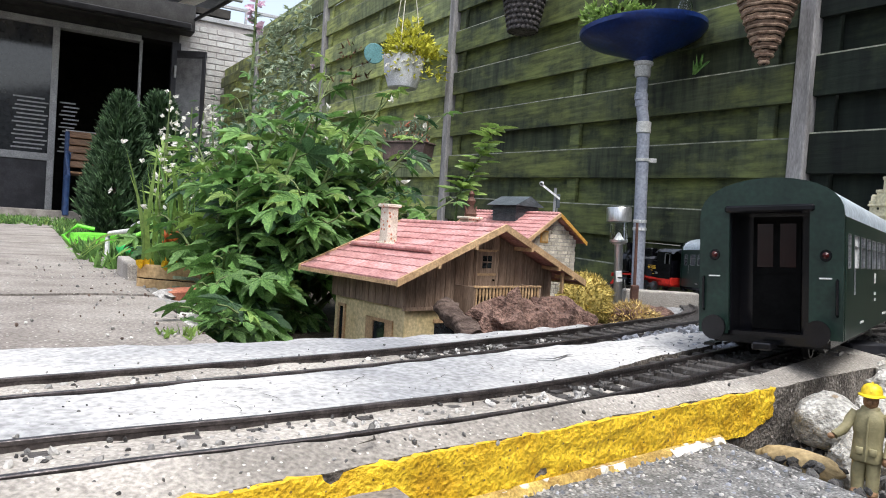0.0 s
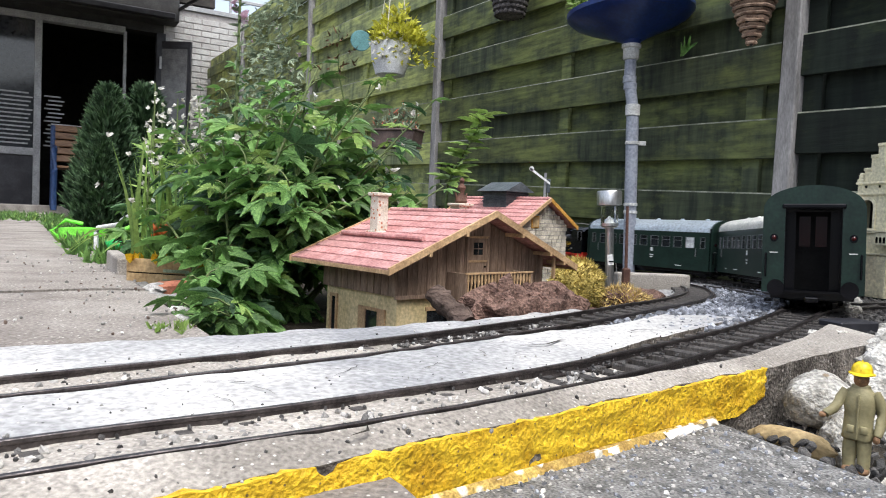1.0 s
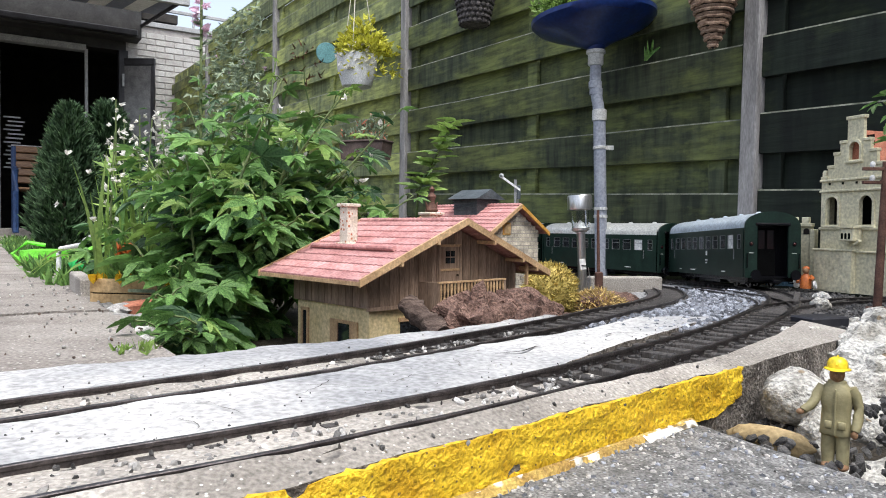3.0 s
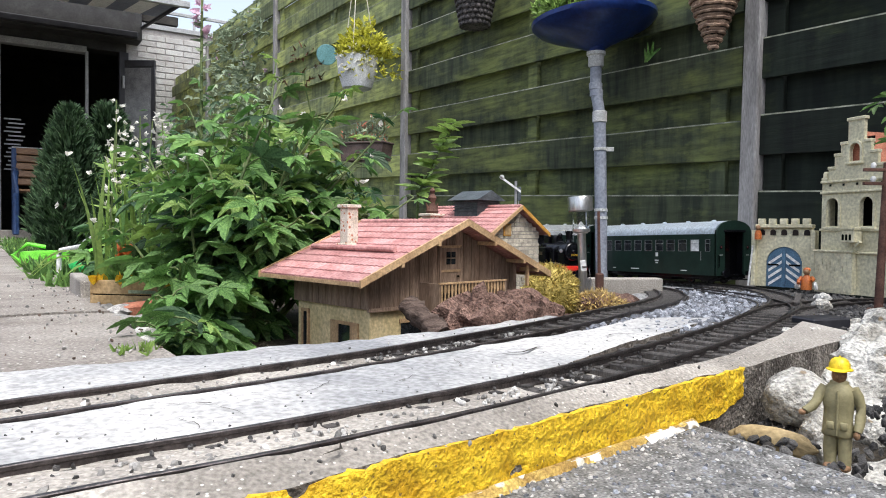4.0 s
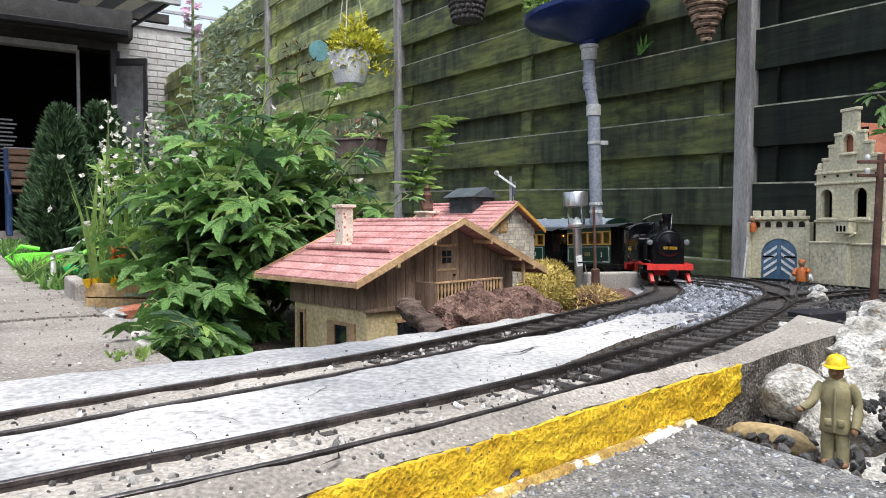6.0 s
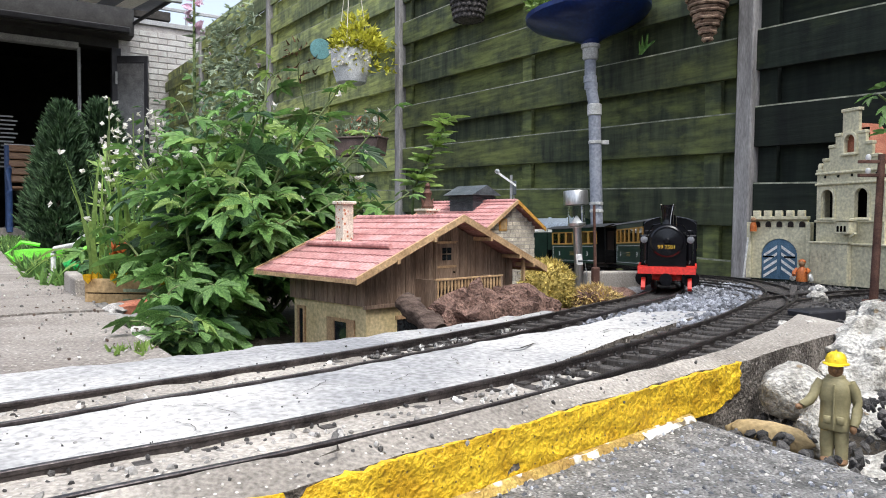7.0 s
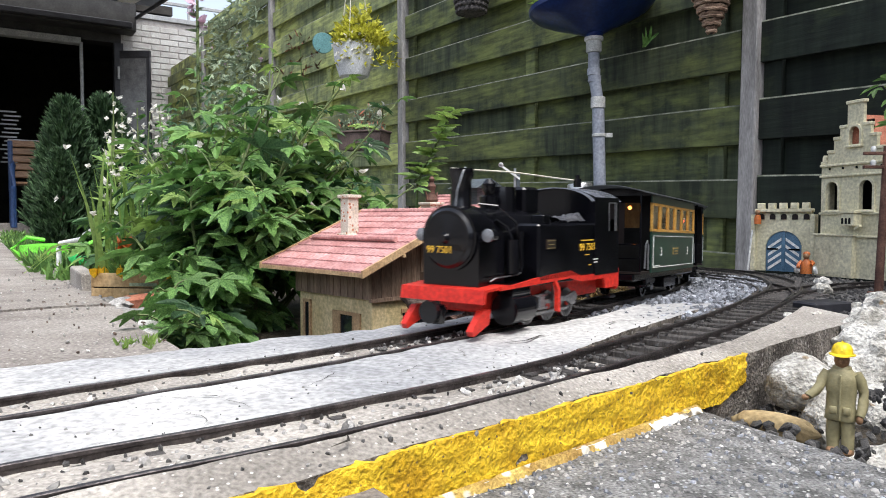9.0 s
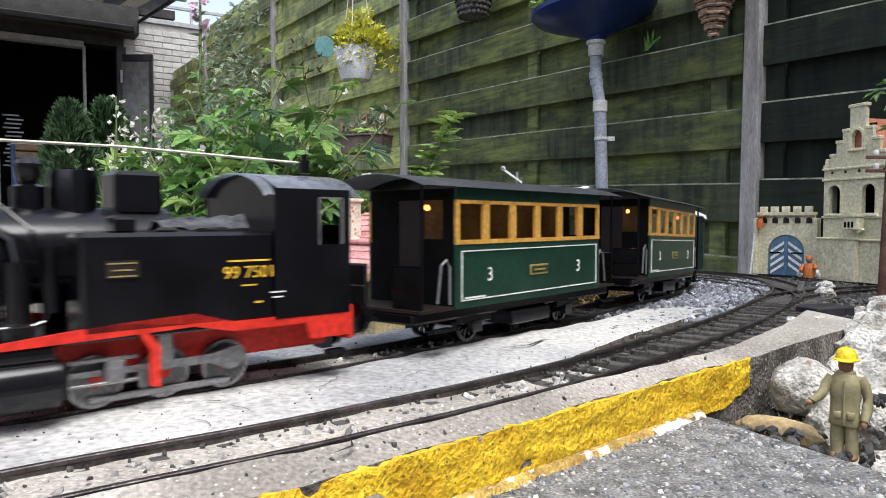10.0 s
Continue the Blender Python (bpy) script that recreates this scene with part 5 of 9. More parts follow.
def van():
    """Closed dark green van at the end of the train."""
    K = thing("luggage_van", "dark green closed model van with pale roof", "model van")
    hl, hw, zr = 0.095, 0.049, 0.126
    part("body", B(-hl, hl, -hw, hw, 0.034, zr, 0.002), GREEN_REKO, K)
    part("underframe", B(-hl - 0.01, hl + 0.01, -0.040, 0.040, 0.024, 0.034, 0.002), BLACK, K)
    for t in (-1, 1):
        part("sliding_door", B(-0.024, 0.024, t * hw - 0.0015, t * hw + 0.0015, 0.037, 0.118, 0.0008), GREEN_COACH, K)
        for x in (-0.075, -0.045, 0.045, 0.075):
            part("side_post", B(x - 0.002, x + 0.002, t * hw - 0.0012, t * hw + 0.0012, 0.035, 0.125), GREEN_REKO, K)
        part("lettering", B(0.052, 0.068, t * hw - 0.0006, t * hw + 0.0006, 0.060, 0.068), LETTER_W, K)
        bm = C((t * (hl + 0.01), 0, 0.030), (t * (hl + 0.024), 0, 0.030), 0.005)
        tube(bm, (t * (hl + 0.024), 0, 0.030), (t * (hl + 0.029), 0, 0.030), 0.012, seg=14)
        part("buffer", bm, BLACK, K)
    rows = [[Vector((x, 0.0545 * j / 10, zr + 0.0145 * (1 - (j / 10) ** 2))) for j in range(-10, 11)] for x in (-hl - 0.006, 0, hl + 0.006)]
    bm = ribbon(rows)
    bmesh.ops.solidify(bm, geom=bm.faces[:], thickness=0.0022)
    part("roof", bm, CREAM_ROOF, K, smooth=True)
    wheels = []
    for x in (-0.055, 0.055):
        for y in (-0.0245, 0.0245):
            wheels.append((wheel_part("wheel", 0.015, K, x, y, 0.015, material=BLACK), 0.015))
        for y in (-0.035, 0.035):
            part("axle_guard", B(x - 0.018, x + 0.018, y - 0.003, y + 0.003, 0.010, 0.026, 0.001), BLACK, K)
    return K, wheels


def express_coach(roof_material, label, lights=True):
    """Bottle-green corridor coach with a high round roof; -x is its tail end; 0.44 long."""
    K = thing("express_coach", label, "model coach", group="express coaches")
    hl, hw = 0.215, 0.0610
    z0, zs, zt = 0.022, 0.122, 0.155
    n = 18
    arc = [(-hw * math.cos(math.pi * i / n), zs + (zt - zs) * math.sin(math.pi * i / n) ** 0.8) for i in range(n + 1)]
    # roof shell
    rows = [[Vector((x, y * k, zs + (z - zs) * k - 0.0005)) for y, z in arc] for x, k in ((-hl + 0.0035, 1.0), (hl - 0.0035, 1.0))]
    bm = ribbon(rows)
    bmesh.ops.solidify(bm, geom=bm.faces[:], thickness=0.002)
    part("roof", bm, roof_material, K, smooth=True)
    for i in range(5):
        x = -0.16 + 0.08 * i
        part("roof_vent", lathe([(0.006, 0), (0.006, 0.003), (0.003, 0.005)], 10, m=pose(x, 0, zt - 0.002)), roof_material, K)
    # ends: wall with gangway recess, rim
    for t in (-1, 1):
        x = t * hl
        bm = bmesh.new()
        m = pose(x + (0.004 if t > 0 else 0), 0, 0, 0, 0, 90)
        dw, dz = 0.034, 0.128
        up = [(y, z) for y, z in arc if z > dz - 0.001]
        lo_l = [(y, z) for y, z in arc if z <= dz and y < 0]
        slab([(-hw, z0), (-hw, zs)] + lo_l[1:] + [up[0], (-dw, dz), (-dw, z0)], 0.004, bm, m)
        slab([(hw, z0), (dw, z0), (dw, dz), up[-1]] + [(-y, z) for y, z in lo_l[1:]][::-1] + [(hw, zs)], 0.004, bm, m)
        slab([up[0]] + up[1:] + [(dw, dz), (-dw, dz)], 0.004, bm, m)
        end = part("end_wall", bm, GREEN_REKO, K)
        part("gangway_floor", B(*sorted((x - t * 0.010, x + t * 0.004)), -dw, dw, z0, z0 + 0.003), BLACK, K)
        part("gangway_wall", B(*sorted((x - t * 0.030, x - t * 0.028)), -dw, dw, z0, dz), BLACK, K)
        for y in (-dw, dw):
            part("gangway_side", B(*sorted((x - t * 0.030, x - t * 0.0005)), y - 0.001, y + 0.001, z0, dz), BLACK, K)
        part("gangway_head", B(*sorted((x - t * 0.030, x + t * 0.007)), -dw - 0.004, dw + 0.004, dz - 0.002, dz + 0.004, 0.0015), BLACK, K)
        # the recess's shade is put into the near-black door and panes
        door = part("end_door", B(*sorted((x - t * 0.0275, x - t * 0.0255)), -0.021, 0.021, z0 + 0.004, dz - 0.004), MATT_BLACK, K)
        for y0, y1 in ((-0.017, -0.003), (0.003, 0.017)):
            part("pane", B(*sorted((x - t * 0.0255, x - t * 0.0248)), y0, y1, 0.080, 0.118), RED_PANE, door)
        part("door_rail", B(*sorted((x - t * 0.0256, x - t * 0.0245)), -0.021, 0.021, 0.074, 0.0760), MATT_BLACK, door)
        for y in (-0.047, 0.047):
            lamp = part("tail_lamp", lathe([(0.0050, -0.002), (0.0055, 0.003), (0.0045, 0.005)], 14, m=pose(x, y, 0.090, 0, 90 * t, 0)), BLACK, K, smooth=True)
            part("tail_lens", lathe([(0.0042, 0.004), (0.001, 0.0062)], 14, m=pose(x, y, 0.090, 0, 90 * t, 0)), RED_DARK, lamp, "dark red lens")
            part("lettering", B(*sorted((x, x + t * 0.0045)), y - 0.005, y + 0.005, 0.071, 0.0722), LETTER_W, K)
            bm = C((x, y * 0.92, 0.028), (x + t * 0.014, y * 0.92, 0.028), 0.005, seg=10)
            tube(bm, (x + t * 0.014, y * 0.92, 0.028), (x + t * 0.0175, y * 0.92, 0.028), 0.0105, seg=18)
            part("buffer", bm, BLACK, K)
            part("grab_rail", hose(bmesh.new(), [(x + t * 0.001, y * 1.2, 0.040), (x + t * 0.006, y * 1.2, 0.043), (x + t * 0.006, y * 1.2, 0.070), (x + t * 0.001, y * 1.2, 0.073)], 0.0013, 6), BLACK, K)
            part("corner_step", B(*sorted((x - t * 0.020, x)), min(y * 1.0, y * 1.22), max(y * 1.0, y * 1.22), 0.010, 0.0125), BLACK, K)
        part("coupling", B(*sorted((x, x + t * 0.022)), -0.008, 0.008, 0.012, 0.018, 0.001), STEEL if t > 0 else BLACK, K)
    # sides with windows
    n_win = 9
    for t in (-1, 1):
        y0, y1 = sorted((t * hw, t * (hw - 0.0022)))
        part("side_panel", B(-hl + 0.004, hl - 0.004, y0, y1, z0, 0.080), GREEN_REKO, K)
        part("cant_rail", B(-hl + 0.004, hl - 0.004, y0, y1, 0.109, zs), GREEN_REKO, K)
        zone = 2 * hl - 0.008
        pitch = zone / (n_win + 2)
        for i in range(n_win + 2):
            x0, x1 = -hl + 0.004 + pitch * i, -hl + 0.004 + pitch * (i + 1)
            door = i in (0, n_win + 1)
            a, b = (x0 + 0.012, x1 - 0.012) if door else (x0 + 0.006, x1 - 0.006)
            part("pillar", B(x0, a, y0, y1, 0.080, 0.109), GREEN_REKO, K)
            part("pillar", B(b, x1, y0, y1, 0.080, 0.109), GREEN_REKO, K)
            bm = bmesh.new()
            yo0, yo1 = y0 - 0.0004, y1 + 0.0004
            for q in (a, b - 0.0009):
                box(bm, q, q + 0.0009, yo0, yo1, 0.080, 0.109)
            for q in (0.080, 0.0985, 0.1081):
                box(bm, a, b, yo0, yo1, q, q + 0.0009)
            fr = part("window_frame", bm, STEEL, K)
            bright = i in (1,) and lights
            part("pane", B(a, b, t * (hw - 0.0014) - 0.0003, t * (hw - 0.0014) + 0.0003, 0.080, 0.109), WHITE_PLASTIC if bright else PANE, fr)
        for x in (-hl + 0.004 + pitch, hl - 0.004 - pitch):
            part("door_rail", C((x, t * (hw + 0.0015), 0.058), (x, t * (hw + 0.0015), 0.080), 0.0008, seg=6), STEEL, K)
        yo = t * (hw + 0.0003)
        for x, z, w, h in ((-0.03, 0.066, 0.008, 0.010), (-0.03, 0.054, 0.012, 0.003), (-0.03, 0.048, 0.008, 0.003), (-0.12, 0.031, 0.02, 0.002), (0.05, 0.031, 0.03, 0.002), (0.13, 0.031, 0.012, 0.002)):
            part("lettering", B(x - w / 2, x + w / 2, yo - 0.0003, yo + 0.0003, z, z + h), LETTER_W, K)
    part("underframe", B(-hl + 0.004, hl - 0.004, -0.050, 0.050, 0.014, 0.0225, 0.001), BLACK, K)
    part("tool_box", B(-0.06, 0.06, -0.040, 0.040, 0.006, 0.015, 0.001), BLACK, K)
    part("floor", B(-hl + 0.032, hl - 0.032, -hw + 0.003, hw - 0.003, 0.0225, 0.025), BROWN_DARK, K)
    part("partition", B(-hl + 0.034, hl - 0.034, -0.003, 0.003, 0.025, 0.108), BROWN_DARK, K)
    wheels = []
    for c in (-0.140, 0.140):
        bogie = part("bogie", B(c - 0.045, c + 0.045, -0.034, 0.034, 0.010, 0.020, 0.002), BLACK, K)
        for y in (-0.036, 0.036):
            bm = slab([(c - 0.046, 0.012), (c - 0.040, 0.020), (c + 0.040, 0.020), (c + 0.046, 0.012), (c + 0.03, 0.006), (c + 0.012, 0.010), (c - 0.012, 0.010), (c - 0.03, 0.006)], 0.006, m=Matrix.Translation((0, y - 0.003, 0)))
            part("side_frame", bm, BLACK, bogie)
        for x in (c - 0.03, c + 0.03):
            for y in (-0.0245, 0.0245):
                wheels.append((wheel_part("wheel", 0.0145, K, x, y, 0.0145, False, BLACK), 0.0145))
    reshape(K, 1.23, 1.04, 1.13)
    return K, wheels


def put_train():
    """Builds both trains. Each entry: thing, wheels, way, offset along the way from the train's mark, half axle base, sense."""
    loco, lw = locomotive()
    c1, w1 = small_coach()
    c2 = copy_thing(c1, Matrix())
    end_lamp(c1, 0.128)
    end_lamp(c2, 0.128)
    end_lamp(c2, -0.128, True)
    w2 = [(o, 0.015) for o in c2.children if o.name.startswith("wheel")]
    v, wv = van()
    wv = [(o, 0.015) for o in v.children if o.name.startswith("wheel")]
    b = [(loco, lw, INNER, 0.0, 0.05, -1), (c1, w1, INNER, 0.360, 0.08, -1), (c2, w2, INNER, 0.752, 0.08, -1), (v, wv, INNER, 1.082, 0.055, -1)]
    e1, x1 = express_coach(GREY_ROOF, "bottle-green model express coach with silver-blue roof")
    e2 = tagged(copy_thing(e1, Matrix()), "bottle-green model express coach with pale grey roof")
    for o in e2.children:
        if o.name.startswith(("roof", "roof_vent")):
            o.data = o.data.copy()
            o.data.materials.clear()
            o.data.materials.append(CREAM_ROOF)
    e3 = copy_thing(e1, Matrix())
    big = copy_thing(loco, Matrix())
    tagged(big, "black model steam locomotive with red wheels pulling the express coaches", "model locomotive")
    wl = lambda ob, r: [(o, r) for o in ob.children if o.name.startswith("wheel")]
    a = [(e1, x1, OUTER, 0.275, 0.17, 1), (e2, wl(e2, 0.0145), OUTER, 0.850, 0.17, 1), (e3, wl(e3, 0.0145), OUTER, 1.425, 0.17, 1), (big, wl(big, 0.0155), OUTER, 1.87, 0.05, 1)]
    return b, a


# where the marks of the trains stand along their ways: the loco's middle, and the express's tail
S_INNER = [(-0.2, 5.3), (3.8, 3.86), (4.2, 3.70), (4.6, 3.555), (5.0, 3.42), (5.4, 3.285), (5.7, 3.185), (7.0, 2.79), (7.5, 2.66), (8.0, 2.495), (8.5, 2.29), (9.0, 2.088), (9.5, 1.882), (10.0, 1.679), (10.3, 1.566)]
S_OUTER = [(-0.2, 1.99), (0.0, 2.05), (0.5, 2.215), (1.0, 2.42), (1.5, 2.61), (2.0, 2.775), (2.5, 2.925), (3.8, 3.35), (4.2, 3.465), (4.6, 3.565), (5.0, 3.655), (6.0, 3.87), (10.3, 4.6)]


def mark(table, t):
    for (t0, a), (t1, b) in zip(table, table[1:]):
        if t <= t1:
            return a + (b - a) * (t - t0) / (t1 - t0)
    return table[-1][1]


def motions():
    inner, outer = TRAINS
    for cars, table in ((inner, S_INNER), (outer, S_OUTER)):
        for ob, wheels, way, off, half, sense in cars:
            rows, t = [], 0.0
            while t < 10.001:
                s = mark(table, t) + off
                lean = -3.5 * min(max((2.85 - s) / 0.3, 0), 1) if way is OUTER else 0.0    # the near track lies canted before the bend
                rows.append((t, way.ride(s, half, sense) @ pose(0, -0.028 * max(0.0, 1 - t / 0.8) if off == 0.275 else 0.0, 0, lean, 0, 0)))
                t += 0.25
            walk(ob, rows)
            step = 1 if way is INNER else 2
            for w, r in wheels:
                base = w.matrix_basis.translation.copy()
                spin = []
                for i in range(0, 301, step):
                    a = math.degrees((mark(table, i / 30) - mark(table, 0)) / r) * sense
                    spin.append((i / 30, pose(base.x, base.y, base.z, 0, a, 0)))
                walk(w, spin)
            for rod in [o for o in ob.children if o.name.startswith("coupling_rod")]:
                spin = []
                for i in range(0, 301, step):
                    a = (mark(table, i / 30) - mark(table, 0)) / 0.0155 * sense
                    spin.append((i / 30, pose(0.0045 * math.sin(a), 0, 0.0045 * math.cos(a))))
                walk(rod, spin)


# ---- model buildings and things beside the line ----
def gable_house_roof(house, w, depth, z_eave, z_ridge, courses, tile):
    """Two slopes of stepped tile courses with a ridge row."""
    half = w / 2
    rise = z_ridge - z_eave
    for side in (0, 1):
        for i in range(courses):
            a, b = i / courses, (i + 1.25) / courses
            b = min(b, 1.0)
            x0, x1 = half * a, half * b
            z0, z1 = z_eave + rise * a, z_eave + rise * b
            n = 46
            rows = []
            for j in range(n + 1):
                y = depth * j / n
                wave = 0.0005 * math.cos(j * math.pi)
                pts = [(x0, z0 + 0.0022 + wave), (x1, z1 + 0.0004 + wave), (x1, z1 - 0.003), (x0, z0 - 0.002)]
                row = [Vector(((x if side == 0 else w - x), y, z)) for x, z in pts]
                rows.append(row + row[:1])
            bm = ribbon(rows)
            bmesh.ops.remove_doubles(bm, verts=bm.verts, dist=1e-7)
            part("tile_course", bm, tile, house)
    bm = bmesh.new()
    n = int(depth / 0.008)
    for j in range(n):
        y = depth * j / n
        tube(bm, (half, y, z_ridge + 0.0005), (half, y + 0.0078, z_ridge + 0.0012), 0.0034, 0.0039, seg=8)
    part("ridge_tiles", bm, tile, house)


def chalet():
    H = thing("model_chalet", "wooden model chalet with faded red tiled roof and cream ground floor", "model house", pose(-0.094, 0.794, 0, 0, 0, 43.8))
    w, dp, ze, zr = 0.344, 0.225, 0.052, 0.124
    gable_house_roof(H, w, dp, ze, zr, 9, ROOF_TILE)
    x0, x1, y0, y1, zf = 0.035, 0.305, 0.030, 0.195, 0.016

    def under(x):
        return ze + (zr - ze) * (1 - abs(x - w / 2) / (w / 2)) - 0.005
    # planks of the upper storey, front and back
    n = 34
    for y in (y0, y1):
        for i in range(n):
            a, b = x0 + (x1 - x0) * i / n, x0 + (x1 - x0) * (i + 1) / n
            bm = slab([(a + 0.0003, zf), (b - 0.0003, zf), (b - 0.0003, under(b)), (a + 0.0003, under(a))], 0.003, m=Matrix.Translation((0, y - 0.0015 + 0.0006 * (i % 2), 0)))
            part("plank", bm, WOOD_WALL, H)
    m = 22
    side = None
    for x in (x0, x1):
        for i in range(m):
            a = y0 + (y1 - y0) * i / m
            mm = Matrix.Translation((x + 0.0006 * (i % 2), a, zf))
            if side is None:
                side = part("plank", B(-0.0015, 0.0015, 0.0003, (y1 - y0) / m - 0.0003, 0, under(x0) - zf), WOOD_WALL, H, m=mm)
            else:
                again(side, mm, H)
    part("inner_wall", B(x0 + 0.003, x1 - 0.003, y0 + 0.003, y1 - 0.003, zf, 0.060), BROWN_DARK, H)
    part("sill_beam", B(x0 - 0.002, x1 + 0.002, y0 - 0.003, y0 + 0.001, zf - 0.003, zf + 0.0015), WOOD_WALL, H)
    part("ground_floor", B(x0 + 0.004, x1 - 0.004, y0 + 0.003, y1 - 0.003, -0.085, zf, 0.001), PLASTER, H)
    part("corner_strip", B(x0 + 0.0025, x0 + 0.006, y0 + 0.0015, y0 + 0.005, -0.085, zf - 0.003), PLASTER, H)
    # ground floor openings: frames and dark panes
    for y, wd, z0, z1 in ((0.083, 0.034, -0.040, -0.003), (0.172, 0.018, -0.080, 0.006)):
        bm = bmesh.new()
        X = x0 + 0.0035
        for a, b, c, d in ((y - wd / 2, y - wd / 2 + 0.004, z0, z1), (y + wd / 2 - 0.004, y + wd / 2, z0, z1), (y - wd / 2, y + wd / 2, z1 - 0.004, z1)):
            box(bm, X - 0.002, X + 0.002, a, b, c, d)
        fr = part("window_frame", bm, WOOD_TRIM, H)
        part("pane", B(X - 0.0006, X + 0.0006, y - wd / 2 + 0.004, y + wd / 2 - 0.004, z0, z1 - 0.004), PANE, fr)
        if wd > 0.02:
            for yy in (y - wd / 2 - 0.006, y + wd / 2 + 0.006):
                part("shutter", B(X - 0.002, X, yy - 0.006, yy + 0.006, z0, z1), WOOD_TRIM, H)
    bm = B(x0 + 0.050, x0 + 0.092, y0 + 0.001, y0 + 0.004, -0.004, 0.001)
    part("lintel", bm, WOOD_TRIM, H)
    part("pane", B(x0 + 0.053, x0 + 0.089, y0 + 0.0022, y0 + 0.0036, -0.050, -0.004), PANE, H)
    # front door upstairs with its little window
    dx = 0.150
    door = part("door", B(dx, dx + 0.036, y0 - 0.0035, y0 - 0.001, zf, 0.090, 0.0005), WOOD_WALL, H)
    for a, b, c, d in ((dx - 0.002, dx + 0.001, zf, 0.092), (dx + 0.035, dx + 0.038, zf, 0.092), (dx - 0.002, dx + 0.038, 0.090, 0.093), (dx, dx + 0.036, 0.058, 0.061)):
        part("door_frame", B(a, b, y0 - 0.0045, y0 - 0.001, c, d), WOOD_TRIM if c > 0.05 else WOOD_WALL, door)
    for k in range(4):
        a, c = dx + 0.010 + 0.009 * (k % 2), 0.068 + 0.009 * (k // 2)
        part("pane", B(a, a + 0.0075, y0 - 0.0042, y0 - 0.003, c, c + 0.0075), PANE, door)
    part("door_knob", lathe([(0.001, 0), (0.0016, 0.001), (0.001, 0.003)], 8, m=pose(dx + 0.030, y0 - 0.0045, 0.052, 90, 0, 0)), BLACK, door)
    # balcony
    b0, b1, yb = 0.116, 0.240, -0.008
    part("balcony_floor", B(b0, b1, yb, y0 - 0.002, 0.010, 0.0155, 0.0005), WOOD_TRIM, H)
    part("balcony_side", B(b0 - 0.001, b0 + 0.002, yb, y0 - 0.002, 0.010, 0.046), WOOD_WALL, H)
    part("balcony_side", B(b1 - 0.002, b1 + 0.001, yb, y0 - 0.002, 0.010, 0.046), WOOD_WALL, H)
    # dark sheet added behind the balusters for the shade in their gaps
    part("balcony_panel", B(b0, b1, yb + 0.0035, yb + 0.0050, 0.014, 0.044), BROWN_DARK, H)
    part("balcony_rail", B(b0 - 0.001, b1 + 0.001, yb - 0.001, yb + 0.002, 0.0455, 0.0475), WOOD_TRIM, H)
    part("balcony_rail", B(b0, b1, yb - 0.0005, yb + 0.0015, 0.0145, 0.016), WOOD_TRIM, H)
    prof = [(0.0009, 0), (0.0018, 0.007), (0.0008, 0.013), (0.0019, 0.021), (0.0011, 0.029)]
    outline = [(r, z) for r, z in prof] + [(-r, z) for r, z in prof[::-1]]
    first = None
    for i in range(20):
        mm = Matrix.Translation((b0 + 0.004 + (b1 - b0 - 0.008) * i / 19, yb, 0.0165))
        if first is None:
            first = part("baluster", slab(outline, 0.0014), WOOD_TRIM, H, m=mm)
        else:
            again(first, mm, H)
    # barge boards and eaves
    for y in (-0.003, dp):
        for s in (0, 1):
            o = [(0 - 0.002, ze - 0.006), (w / 2, zr - 0.005), (w / 2, zr + 0.004), (0 - 0.002, ze + 0.003)]
            if s:
                o = [(w - x, z) for x, z in o][::-1]
            part("barge_board", slab(o, 0.003, m=Matrix.Translation((0, y, 0))), WOOD_TRIM, H)
    for x in (0.060, 0.120, 0.224, 0.284, 0.315):
        part("rafter_end", B(x - 0.002, x + 0.002, -0.004, y0, under(x) - 0.004, under(x) + 0.001), WOOD_TRIM, H)
    for s in (0, w):
        part("eaves_board", B(s - 0.001, s + 0.001, 0, dp, ze - 0.005, ze), WOOD_TRIM, H)
    part("brace_post", B(0.300, 0.304, 0.004, 0.008, 0.035, under(0.302)), WOOD_TRIM, H)
    # snow guard, chimney
    zz = ze + (zr - ze) * 0.075 / (w / 2)
    part("snow_guard", hose(bmesh.new(), [(0.075, 0.030, zz + 0.005), (0.075, 0.1, zz + 0.0048), (0.075, 0.212, zz + 0.005)], 0.0035, 8), ROOF_TILE, H)
    ch = part("chimney", B(0.083, 0.101, 0.140, 0.158, 0.078, 0.142, 0.0008), CHIMNEY, H)
    part("chimney_cap", B(0.080, 0.104, 0.137, 0.161, 0.142, 0.1465, 0.0008), CHIMNEY, ch)
    part("chimney_foot", B(0.079, 0.105, 0.136, 0.162, 0.086, 0.0935, 0.0008), CHIMNEY, ch)


